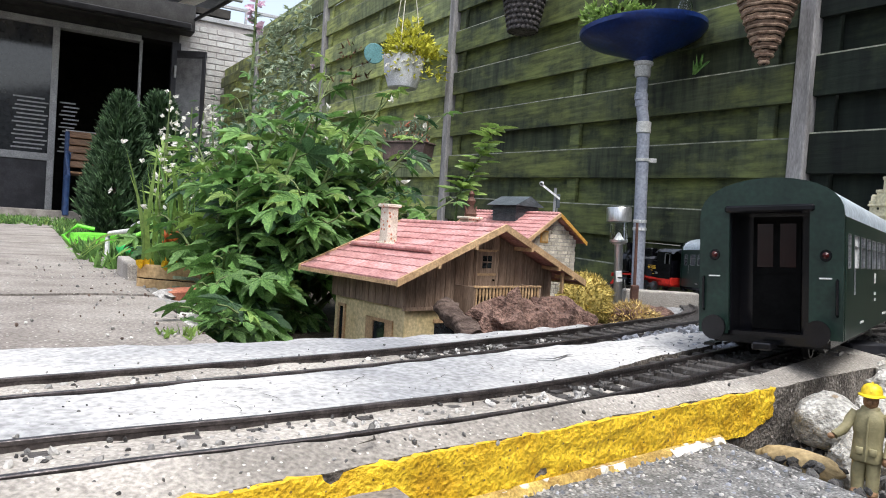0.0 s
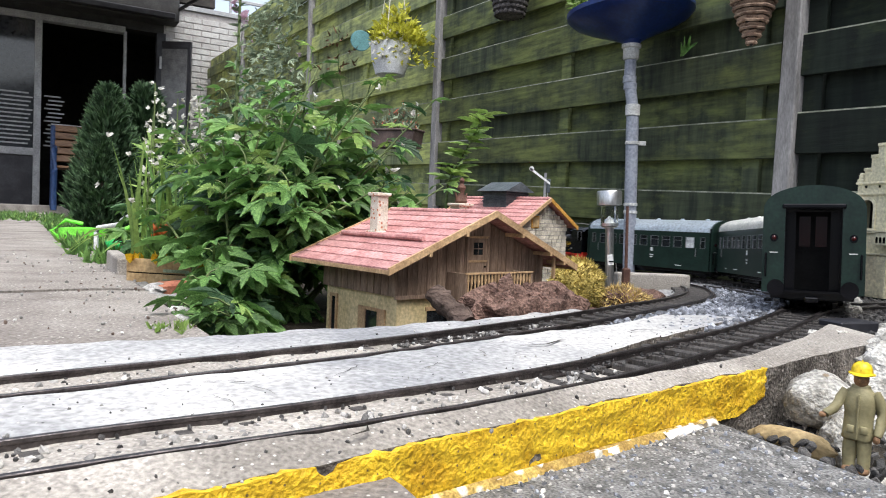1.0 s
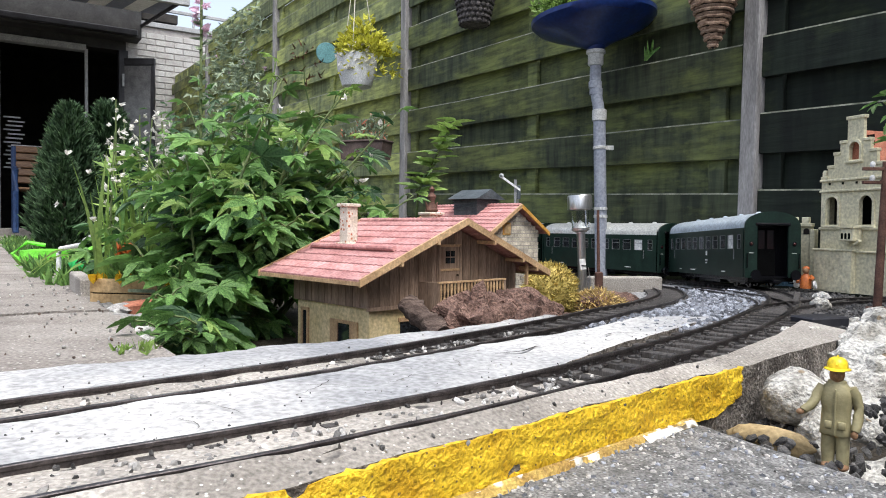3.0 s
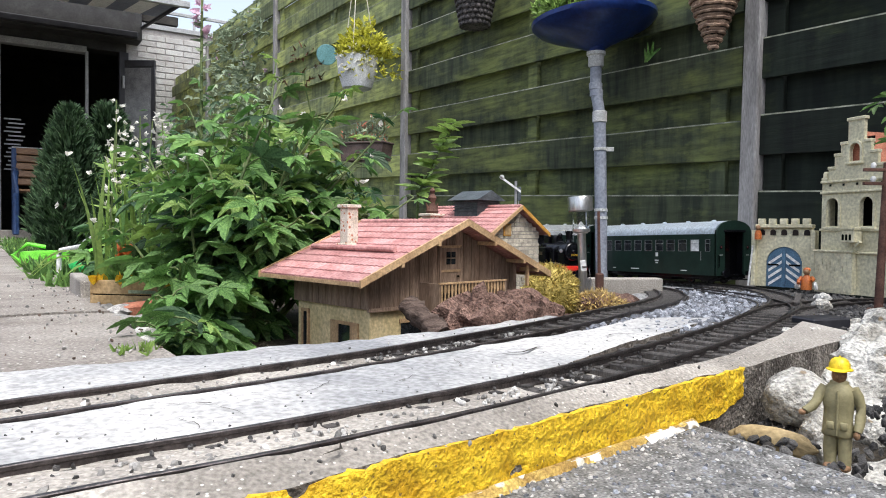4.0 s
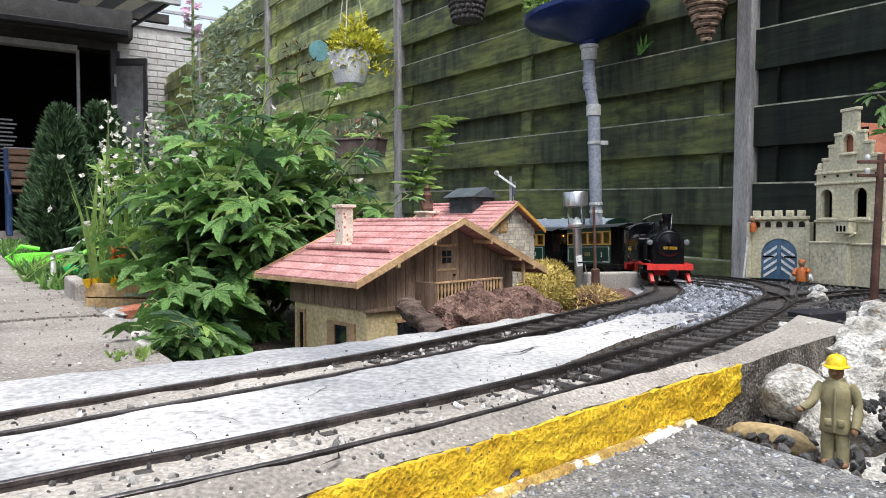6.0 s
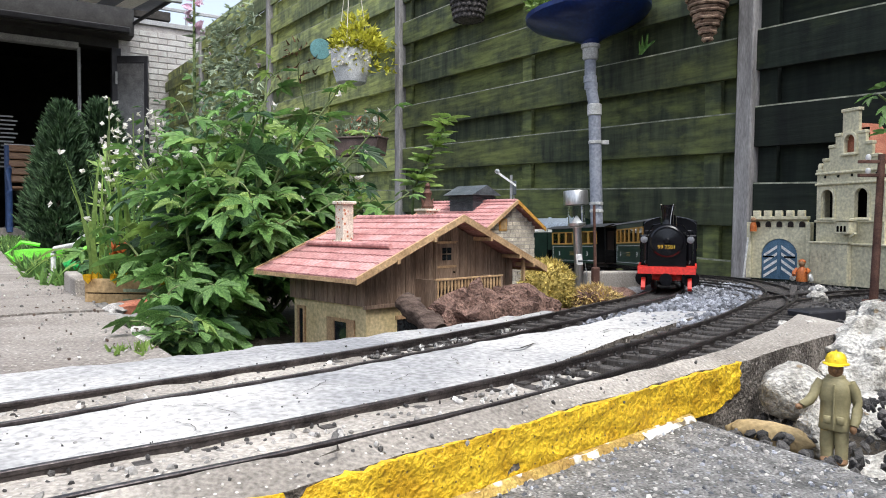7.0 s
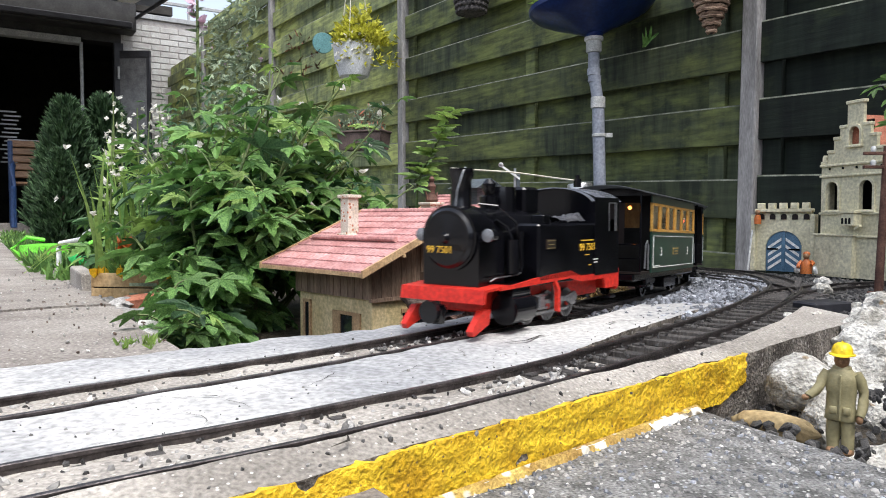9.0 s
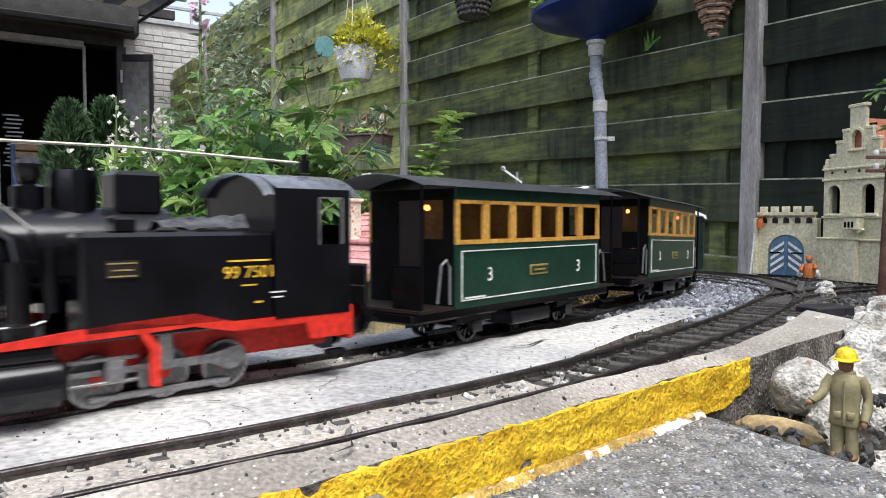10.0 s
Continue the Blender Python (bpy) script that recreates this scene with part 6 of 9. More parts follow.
def stone_shed():
    H = thing("model_shed", "small stone model shed with pinkish tiled roof and slate roof vent", "model house", pose(0.082, 1.214, 0, 0, 0, 43.8))
    w, dp, ze, zr = 0.158, 0.230, 0.108, 0.157
    gable_house_roof(H, w, dp, ze, zr, 7, ROOF_TILE)
    x0, x1, y0, y1 = 0.016, 0.142, 0.012, 0.215
    outline = [(x0, -0.085), (x1, -0.085), (x1, ze + 0.004), (w / 2, zr - 0.006), (x0, ze + 0.004)]
    part("core", slab(outline, y1 - y0, m=Matrix.Translation((0, y0, 0))), MORTAR, H)
    rnd = random.Random(11)
    bm = bmesh.new()
    z = -0.02
    while z < zr - 0.012:
        h = rnd.uniform(0.006, 0.009)
        lim = x1 - x0 if z < ze else max((zr - 0.008 - z) / (zr - ze) * w - 0.01, 0)
        a = w / 2 - lim / 2
        while a < w / 2 + lim / 2 - 0.006:
            b = min(a + rnd.uniform(0.008, 0.017), w / 2 + lim / 2)
            box(bm, a + 0.0005, b - 0.0005, y0 - 0.002 - rnd.uniform(0, 0.001), y0 + 0.001, z + 0.0005, z + h - 0.0005)
            a = b
        z += h
    st = part("stonework", bm, STONE_WALL, H)
    tagged(st, "small squared stones in pale mortar", kind="stuff")
    fr = part("window_frame", B(0.040, 0.060, y0 - 0.0045, y0 - 0.002, 0.104, 0.126, 0.0005), OCHRE, H)
    part("pane", B(0.0425, 0.0575, y0 - 0.0052, y0 - 0.0042, 0.1065, 0.1235), CRATE, fr)
    for y in (-0.003, dp):
        for s in (0, 1):
            o = [(-0.002, ze - 0.005), (w / 2, zr - 0.004), (w / 2, zr + 0.003), (-0.002, ze + 0.002)]
            if s:
                o = [(w - x, z) for x, z in o][::-1]
            part("barge_board", slab(o, 0.003, m=Matrix.Translation((0, y, 0))), OCHRE if s else WOOD_TRIM, H)
    c = w / 2
    vent = part("roof_vent", B(c - 0.030, c + 0.030, 0.082, 0.142, 0.140, 0.171), SLATE, H)
    for k in range(4):
        part("louvre", B(c - 0.0315, c + 0.0315, 0.080, 0.144, 0.150 + 0.005 * k, 0.1525 + 0.005 * k), SLATE, vent)
    part("vent_roof", slab([(c - 0.040, 0.170), (c + 0.040, 0.170), (c, 0.189)], 0.078, m=Matrix.Translation((0, 0.073, 0))), SLATE, H)
    stack = part("chimney", B(0.020, 0.052, 0.178, 0.205, 0.110, 0.142, 0.001), CHIMNEY, H)
    part("chimney_cap", B(0.016, 0.056, 0.174, 0.209, 0.140, 0.145, 0.001), CHIMNEY, stack)
    pot = part("chimney_ornament", lathe([(0.011, 0.145), (0.013, 0.150), (0.007, 0.160), (0.006, 0.168), (0.009, 0.176), (0.004, 0.184), (0.006, 0.190), (0.002, 0.196)], 14, m=pose(0.036, 0.191, 0)), RUST, H, smooth=True)
    for t in (-1, 1):
        part("ornament_wing", slab([(0, 0.148), (t * 0.016, 0.166), (t * 0.013, 0.150)], 0.003, m=pose(0.036, 0.190, 0)), RUST, pot)


def set_rock(x, y, z, size, seed, squash, material, label, rz=0, rough=0.35, sub=4, freq=1.6, group="", name="rock"):
    bm = rock(size, seed, squash, sub, rough, freq)
    bm.transform(Matrix.Rotation(radians(rz), 4, "Z"))
    ob = part(name, bm, material, smooth=True)
    ob.location = (x, y, z)
    return tagged(ob, label, "rock", group)


def rocks():
    for x, y, z, s, sd, sq in ((0.046, 0.862, -0.020, 0.046, 1, (1.3, 0.85, 1.15)), (0.094, 0.905, -0.016, 0.047, 2, (1.4, 0.85, 1.0)), (0.134, 0.950, -0.022, 0.042, 3, (1.25, 0.9, 0.9)),
                               (0.020, 0.828, -0.030, 0.030, 5, (1.3, 0.8, 0.9))):
        set_rock(x, y, z, s, sd, sq, LAVA, "crumbly brown lava rock beside the far track", 40, 0.5, 4, 2.2, "lava rocks")
    bm = bmesh.new()
    pts = [Vector((-0.044, 0.836, 0.026)).lerp(Vector((-0.002, 0.797, -0.010)), i / 16) for i in range(17)]
    hose(bm, pts, 0.0095, 18, 0.0155)
    for v in bm.verts:
        v.co += Vector((1, 0.8, 1)) * (0.0045 * noise.noise(v.co * 55) + 0.002 * noise.noise(v.co * 170) + 0.0012 * noise.noise(v.co * 420))
    tagged(part("log", bm, BARK, smooth=True), "short broken piece of rough bark leaning before the chalet", "log")
    for x, y, z, s, sd, sq, rz in ((0.455, 0.735, -0.034, 0.056, 21, (1.25, 1.0, 0.85), 20), (0.545, 0.835, -0.012, 0.042, 22, (1.2, 0.9, 0.9), 50), (0.40, 0.655, -0.075, 0.040, 23, (1.1, 0.9, 0.8), 0), (0.335, 0.50, -0.085, 0.045, 27, (1.2, 0.9, 0.7), 10)):
        set_rock(x, y, z, s, sd, sq, WHITE_ROCK, "rough whitish quartz boulder beside the slab", rz, 0.35, 4, 1.9, "white boulders")
    set_rock(0.293, 0.574, -0.022, 0.0255, 24, (1.05, 1.0, 0.92), WHITE_ROCK, "smooth round white stone behind the toy worker", 0, 0.12)
    set_rock(0.300, 0.545, -0.047, 0.022, 25, (0.8, 0.9, 1.0), WHITE_ROCK, "narrow white stone behind the toy worker", 0, 0.25)
    set_rock(0.254, 0.534, -0.0465, 0.026, 26, (1.25, 0.45, 0.42), TAN_ROCK, "flat tan sandstone at the paving's edge", -42, 0.12)
    for x, y, z, s, sd in ((0.425, 0.80, 0.0, 0.010, 31), (0.395, 0.80, 0.0, 0.008, 32), (0.590, 1.095, 0.002, 0.014, 33), (0.675, 1.25, 0.0, 0.012, 34), (0.52, 0.88, 0.0, 0.011, 35), (0.62, 1.0, 0.0, 0.013, 36)):
        set_rock(x, y, z, s, sd, (1.2, 1, 0.8), WHITE_ROCK, "small pale stone on the gravel", sd * 30, 0.3, 3, group="small stones", name="stone")
    for x, y, z, s, sd in ((-0.47, 1.02, -0.010, 0.016, 41), (-0.40, 0.93, -0.012, 0.012, 42), (-0.44, 0.96, -0.02, 0.02, 43), (-0.37, 0.86, -0.02, 0.014, 44), (-0.34, 0.80, -0.02, 0.012, 45), (-0.52, 1.08, -0.015, 0.014, 46)):
        set_rock(x, y, z, s, sd, (1.3, 1, 0.6), PEBBLE, "brownish stone along the path's edge", sd * 30, 0.3, 3, group="edge stones", name="stone")


def tufts(spots, material, name, parent, blade=0.012, width=0.0022, seed=1, lean=0.8, per=7, kind="stuff"):
    """Short pointed blades standing out from a surface, in one mesh."""
    rnd = random.Random(seed)
    V, Fc = [], []
    for p, nrm in spots:
        p, nrm = Vector(p), Vector(nrm).normalized()
        for _ in range(per):
            d = (nrm + Vector((rnd.uniform(-1, 1), rnd.uniform(-1, 1), rnd.uniform(-1, 1))) * lean).normalized()
            s = d.cross(Vector((rnd.uniform(-1, 1), rnd.uniform(-1, 1), rnd.uniform(-1, 1)))).normalized() * width * rnd.uniform(0.6, 1.2)
            L = blade * rnd.uniform(0.5, 1.3)
            o = len(V)
            V += [p - s, p + s, p + d * L * 0.6 + s * 0.7, p + d * L, p + d * L * 0.6 - s * 0.7]
            Fc.append([o, o + 1, o + 2, o + 3, o + 4])
    me = bpy.data.meshes.new(name)
    me.from_pydata(V, [], Fc)
    me.materials.append(material)
    ob = new(name, me)
    ob.parent = parent
    return tagged(ob, kind=kind)


def moss_clump(x, y, z, rx, ry, rz, seed, material, under, label):
    M = thing("moss_clump", label, "moss", pose(x, y, z), group="moss clumps")
    core = rock(1, seed, (rx * 0.9, ry * 0.9, rz * 0.9), 4, 0.2, 2.0)
    spots = [(v.co.copy() * 0.97, v.co.copy()) for v in core.verts if v.co.z > -rz * 0.5]
    part("cushion", core, under, M, smooth=True)
    tufts(spots, material, "sprig_tuft", M, 0.011, 0.0010, seed, 0.9, 5)


def mosses():
    moss_clump(0.180, 1.18, 0.010, 0.046, 0.042, 0.050, 3, MOSS, MOSS, "bushy yellow-green moss cushion beside the chalet")
    moss_clump(0.262, 1.205, -0.018, 0.060, 0.034, 0.028, 4, STRAW, LAVA, "straw-yellow moss draped over a brown stone")
    set_rock(0.315, 1.235, -0.018, 0.032, 6, (1.2, 0.9, 0.8), LAVA, "brown stone behind the bend", 30, 0.35, 3)


def solar_lamp():
    L = thing("solar_garden_lamp", "stainless steel solar garden lamp standing in the gravel", "garden lamp", pose(0.270, 1.352, -0.02))
    m = pose(0, 0, 0, 0, -3.0, 0)
    part("spike_tube", C(m @ Vector((0, 0, -0.02)), m @ Vector((0, 0, 0.135)), 0.0082, seg=18), CHROME, L, smooth=True)
    part("lamp_cone", lathe([(0.012, 0.130), (0.012, 0.137), (0.006, 0.146), (0.003, 0.151), (0.001, 0.153)], 18, m=m), WHITE_PLASTIC, L, smooth=True)
    g = part("glass_cylinder", lathe([(0.0165, 0.137), (0.0165, 0.176), (0.0150, 0.176), (0.0150, 0.137)], 24, m=m), GLASS, L, "clear glass cylinder", smooth=True)
    g.visible_shadow = False
    part("collar", lathe([(0.014, 0.132), (0.017, 0.134), (0.017, 0.139), (0.014, 0.139)], 24, m=m), CHROME, L, smooth=True)
    part("head", lathe([(0.015, 0.172), (0.0235, 0.174), (0.0235, 0.199), (0.022, 0.201), (0.001, 0.201)], 28, m=m), CHROME, L, smooth=True)


def line_side():
    P = thing("lattice_lamp_post", "thin rusty brown post with a wider foot", "post", pose(0.292, 1.318, -0.02))
    part("shaft", C((0, 0, 0.03), (-0.004, 0, 0.172), 0.0033, 0.0026), RUST, P)
    part("foot", B(-0.007, 0.007, -0.007, 0.007, 0, 0.056, 0.002), RUST, P)
    T = thing("plant_tag", "small white tag on a thin wire", "tag", pose(0.266, 1.288, -0.02))
    part("wire", hose(bmesh.new(), [(0.008, 0, 0), (0.004, 0, 0.04), (0.0, 0, 0.066)], 0.0007, 6), STEEL, T)
    part("plate", B(-0.006, 0.005, -0.0008, 0.0008, 0.062, 0.082, 0.0006, m=pose(0, 0, 0, 0, -8, 0)), WHITE_PLASTIC, T)
    part("lettering", B(-0.013, -0.004, -0.0014, -0.0009, 0.068, 0.070), BLACK, T)
    K = part("kerb_stone", B(-0.085, 0.085, -0.016, 0.016, -0.055, 0.016, 0.004, seg=2), CONCRETE_WARM, m=pose(0.412, 1.60, -0.006, 0, 0, 8))
    tagged(K, "low concrete kerb stone between the tracks", "kerb")
    S = thing("semaphore_signal", "grey model semaphore signal with a white arm", "model signal", pose(0.180, 1.79, -0.05))
    part("mast", B(-0.003, 0.003, -0.003, 0.003, 0, 0.290), STEEL, S)
    part("ladder", B(0.006, 0.008, -0.004, 0.004, 0, 0.265), STEEL, S)
    part("arm", slab([(0.012, 0.266), (-0.036, 0.300), (-0.040, 0.302), (-0.042, 0.298), (-0.038, 0.295), (0.012, 0.260)], 0.002, m=Matrix.Translation((0, -0.006, 0))), WHITE_PLASTIC, S)
    part("arm_disc", lathe([(0.006, 0), (0.006, 0.002), (0.001, 0.002)], 14, m=pose(-0.036, -0.004, 0.299, 90, 0, 0)), WHITE_PLASTIC, S)
    part("lamp_box", B(0.004, 0.013, -0.005, 0.005, 0.240, 0.275, 0.001), SLATE, S)
    part("stone_base", B(-0.02, 0.02, -0.02, 0.02, -0.01, 0.05, 0.003), CONCRETE_WARM, S)
    T = thing("telegraph_pole", "brown wooden model telegraph pole with crossarms", "model pole", pose(0.676, 1.092, -0.02))
    part("pole", C((0, 0, 0), (0.008, 0, 0.246), 0.0065, 0.005), RUST, T)
    part("pole_foot", B(-0.012, 0.012, -0.012, 0.012, -0.004, 0.02, 0.002), RUST, T)
    for z in (0.211, 0.232):
        arm = part("crossarm", B(-0.028, 0.038, -0.003, 0.003, z, z + 0.005, 0.0006), RUST, T)
        for x in (-0.013, 0.022, 0.034):
            part("insulator", lathe([(0.003, z + 0.005), (0.0042, z + 0.009), (0.003, z + 0.013), (0.001, z + 0.014)], 10, m=pose(x, 0, 0)), WHITE_PLASTIC, arm, smooth=True)
    bm = B(-0.030, 0.030, -0.018, 0.018, 0, 0.013, 0.002)
    tagged(part("black_box", bm, DARK_FRAME, m=pose(0.470, 0.872, -0.002, 0, 0, 20)), "flat dark blue-black plastic box on the gravel", "box")
    for i, (x, y, r, l) in enumerate(((0.545, 1.20, 62, 0.06), (0.615, 1.23, 30, 0.05), (0.66, 1.30, 50, 0.045), (0.60, 1.34, 10, 0.05))):
        tagged(part("spare_sleeper", B(-l, l, -0.005, 0.005, 0, 0.006, 0.001), TIE, m=pose(x + 0.06, y, 0.0 - 0.012 * i, 0, -3, r)), "loose weathered sleeper strip on the gravel", "sleeper", "loose sleepers")


def arch_outline(cx, z0, w, h, n=10):
    r = w / 2
    return [(cx - r, z0), (cx + r, z0)] + [(cx + r * math.cos(math.pi * i / n), z0 + h - r + r * math.sin(math.pi * i / n)) for i in range(n + 1)]


def castle():
    """Plastic toy castle: stepped-gable tower and a gate wall. Local x runs along the tower's face, y into it."""
    K = thing("toy_castle", "light grey plastic toy castle with stepped gable and arched windows", "toy castle", pose(0.855, 1.600, -0.015, 0, 0, -72.5))
    W2 = 0.172
    cx = W2 / 2
    # face wall in strips round the openings, so that the windows go through
    steps = [(0.0, 0.250), (0.016, 0.274), (0.032, 0.302), (0.048, 0.326), (0.066, 0.376)]
    wins = [(0.031, 0.148, 0.032, 0.064), (0.118, 0.148, 0.032, 0.064), (cx, 0.288, 0.026, 0.040)]
    nx, bm = 86, bmesh.new()
    dx = W2 / nx

    def top(x):
        e = min(x, W2 - x)
        return [z for a, z in steps if e >= a - 1e-6][-1]
    for i in range(nx):
        x = (i + 0.5) * dx
        spans, z = [], 0.09
        for c, z0, w, h in sorted(wins, key=lambda q: q[1]):
            if abs(x - c) < w / 2:
                spans.append((z, z0))
                z = z0 + h - w / 2 + math.sqrt((w / 2) ** 2 - (x - c) ** 2)
        spans.append((z, top(x)))
        for a, b in spans:
            box(bm, i * dx, (i + 1) * dx, 0, 0.008, a, b)
    bmesh.ops.remove_doubles(bm, verts=bm.verts, dist=1e-6)
    part("gable_wall", bm, CASTLE, K)
    part("back_wall", B(0, W2, 0.088, 0.094, 0.0, 0.24), CASTLE, K)
    for x in (0, W2 - 0.006):
        part("side_wall", B(x, x + 0.006, 0.008, 0.088, 0.0, 0.25), CASTLE, K)
    # black sheets behind the windows stand in for the shade inside
    part("dark_inside", B(0.008, W2 - 0.008, 0.03, 0.034, 0.09, 0.25), BLACK, K)
    part("dark_inside", B(0.06, W2 - 0.06, 0.02, 0.024, 0.25, 0.34), BLACK, K)
    for a, z in steps:
        for s in (0, 1):
            x0 = a if s == 0 else W2 - a - 0.017
            x1 = x0 + (0.017 if a < 0.06 else 0.040)
            if a > 0.06:
                x0, x1 = 0.064, W2 - 0.064
            part("coping", B(x0 - 0.001, x1 + 0.001, -0.003, 0.011, z - 0.001, z + 0.006, 0.001), CASTLE, K)
            if a > 0.06:
                break
    part("corner_knob", lathe([(0.006, 0.25), (0.006, 0.265), (0.004, 0.27)], 10, m=pose(0.006, 0.004, 0)), CASTLE, K)
    for c, z0, w, h in wins:
        o, i_ = arch_outline(c, z0 - 0.002, w + 0.011, h + 0.006), arch_outline(c, z0 - 0.002, w, h)
        bm = bmesh.new()
        for j in range(1, len(o) - 1):
            vs = []
            for p in (o[j], o[j + 1], i_[j + 1], i_[j]):
                vs.append((p[0], p[1]))
            slab(vs, 0.005, bm, Matrix.Translation((0, -0.0035, 0)))
        slab([o[-1], o[0], i_[0], i_[-1]], 0.005, bm, Matrix.Translation((0, -0.0035, 0)))
        fr = part("window_surround", bm, CASTLE, K)
        part("window_sill", B(c - w / 2 - 0.008, c + w / 2 + 0.008, -0.007, 0.002, z0 - 0.007, z0 - 0.002, 0.001), CASTLE, fr)
    for z in (0.247, 0.223, 0.140):
        part("string_course", B(-0.002, W2 + 0.002, -0.005, 0.001, z - 0.003, z + 0.002, 0.001), CASTLE, K)
    # black plates on the wall, for the shade in small holes
    for x in (0.02, 0.055, 0.09, 0.15):
        part("putlog_hole", B(x, x + 0.005, -0.0012, 0.002, 0.236, 0.241), BLACK, K)
    # battered base with block joints
    part("base_block", slab([(0, 0), (0.100, 0), (0.100, 0.090), (0, 0.090)], 0.02, m=Matrix.Translation((-0.004, -0.012, 0))), CASTLE, K)
    part("base_block", B(0.096, W2 + 0.05, 0.0, 0.09, 0, 0.092), CASTLE, K)
    bm = bmesh.new()
    for r in range(6):
        z = 0.004 + r * 0.0145
        for c in range(5):
            x0 = -0.003 + c * 0.0215 - (0.010 if r % 2 else 0)
            x1 = min(x0 + 0.0207, 0.095)
            if x1 > max(x0, -0.003) + 0.003:
                box(bm, max(x0, -0.003), x1, -0.0128, -0.011, z, z + 0.0138)
    tagged(part("blockwork", bm, CASTLE, K), kind="stuff")
    part("base_ledge", B(-0.007, 0.1, -0.016, 0.002, 0.090, 0.0945, 0.001), CASTLE, K)
    part("base_ledge", B(0.097, W2 + 0.05, -0.006, 0.002, 0.088, 0.0925, 0.001), CASTLE, K)
    bay = part("bay", B(0.074, 0.110, -0.026, 0.001, 0.112, 0.140, 0.002), CASTLE, K)
    # the slits' shade is a black plate on the bay's face
    for x in (0.083, 0.092, 0.101):
        part("loophole", slab(arch_outline(x, 0.117, 0.0055, 0.013, 6), 0.001, m=Matrix.Translation((0, -0.0265, 0))), BLACK, bay)
    part("bay_ledge", B(0.072, 0.112, -0.028, 0.001, 0.140, 0.1435), CASTLE, bay)
    part("bracket", slab([(0.106, 0.108), (0.118, 0.116), (0.120, 0.112), (0.108, 0.104)], 0.008, m=Matrix.Translation((0, -0.02, 0))), CASTLE, K)
    part("red_roof", slab([(0.010, 0.25), (W2 - 0.01, 0.25), (cx, 0.352)], 0.072, m=Matrix.Translation((0, 0.012, 0))), TERRACOTTA, K)
    # gate wall, turned against the tower
    G = thing("toy_castle_gate", "light grey plastic castle gate with blue and white chevron doors", "toy castle", pose(0.778, 1.752, -0.015, 0, 0, -46))
    gw, gh, c, dw, dh = 0.128, 0.148, 0.064, 0.084, 0.098
    n, bm = 64, bmesh.new()
    for i in range(n):
        x = (i + 0.5) * gw / n
        z = 0.0
        if abs(x - c) < dw / 2:
            z = dh - dw / 2 + math.sqrt((dw / 2) ** 2 - (x - c) ** 2)
        box(bm, i * gw / n, (i + 1) * gw / n, 0, 0.010, z, gh)
    bmesh.ops.remove_doubles(bm, verts=bm.verts, dist=1e-6)
    part("gate_wall", bm, CASTLE, G)
    part("parapet_ledge", B(-0.002, gw + 0.002, -0.010, 0.012, gh - 0.004, gh + 0.004, 0.001), CASTLE, G)
    for i in range(5):
        part("corbel", slab(arch_outline(0.012 + 0.026 * i, gh - 0.022, 0.013, 0.014, 8), 0.003, m=Matrix.Translation((0, -0.002, 0))), BROWN_DARK, G)
        part("merlon", B(0.004 + 0.026 * i, 0.020 + 0.026 * i, -0.010, 0.002, gh + 0.004, gh + 0.018, 0.001), CASTLE, G)
    leaf = [p for p in arch_outline(c, 0.0, dw - 0.002, dh - 0.001, 16)]
    gate = part("gate_leaf", slab(leaf, 0.003, m=Matrix.Translation((0, 0.002, 0))), BLUE_DOOR, G)
    part("gate_post", B(c - 0.004, c + 0.004, -0.001, 0.003, 0, dh - 0.003), BLUE_DOOR, gate)
    for s in (-1, 1):
        for k in range(5):
            z = 0.006 + 0.017 * k
            a0, a1 = 0.005, 0.036
            hi = lambda a: dh - dw / 2 + math.sqrt(max((dw / 2) ** 2 - a * a, 0)) - 0.004
            za, zb = z + 0.018, z
            if k % 1 == 0 and za < hi(a0) and zb < hi(a1) - 0.004:
                part("chevron", slab([(c + s * a0, za), (c + s * a1, zb - 0.004), (c + s * a1, zb + 0.003), (c + s * a0, za + 0.007)], 0.002, m=Matrix.Translation((0, 0.0006, 0))), WHITE_PLASTIC, gate)
        part("hinge_strap", B(*sorted((c + s * 0.012, c + s * 0.038)), 0.0, 0.003, 0.052, 0.056), BLACK, gate)
    for x in (-0.010, gw):
        part("gate_pier", B(x, x + 0.010, -0.012, 0.012, 0, gh - 0.01, 0.001), CASTLE, G)
    part("spear", C((-0.014, -0.016, 0), (-0.006, -0.012, 0.100), 0.0022, seg=8), WHITE_PLASTIC, G)


def toy(name, pieces, m, label, category):
    """A toy figure in one mesh: pieces are (bmesh maker, material)."""
    bm, mats, mats_i = bmesh.new(), [], {}
    for fn, material in pieces:
        before = len(bm.faces)
        fn(bm)
        if material not in mats:
            mats.append(material)
        bm.faces.ensure_lookup_table()
        for f in bm.faces[before:]:
            f.material_index = mats.index(material)
    me = bpy.data.meshes.new(name)
    bmesh.ops.recalc_face_normals(bm, faces=bm.faces)
    bm.to_mesh(me)
    bm.free()
    for q in mats:
        me.materials.append(q)
    me.polygons.foreach_set("use_smooth", [True] * len(me.polygons))
    me.set_sharp_from_angle(angle=radians(50))
    ob = new(name, me)
    ob.matrix_basis = m
    return tagged(ob, label, category)


def oval(bm, c, r, seg=14):
    res = bmesh.ops.create_uvsphere(bm, u_segments=seg, v_segments=seg // 2 + 2, radius=1)
    for v in res["verts"]:
        v.co = Vector((c[0] + v.co.x * r[0], c[1] + v.co.y * r[1], c[2] + v.co.z * r[2]))


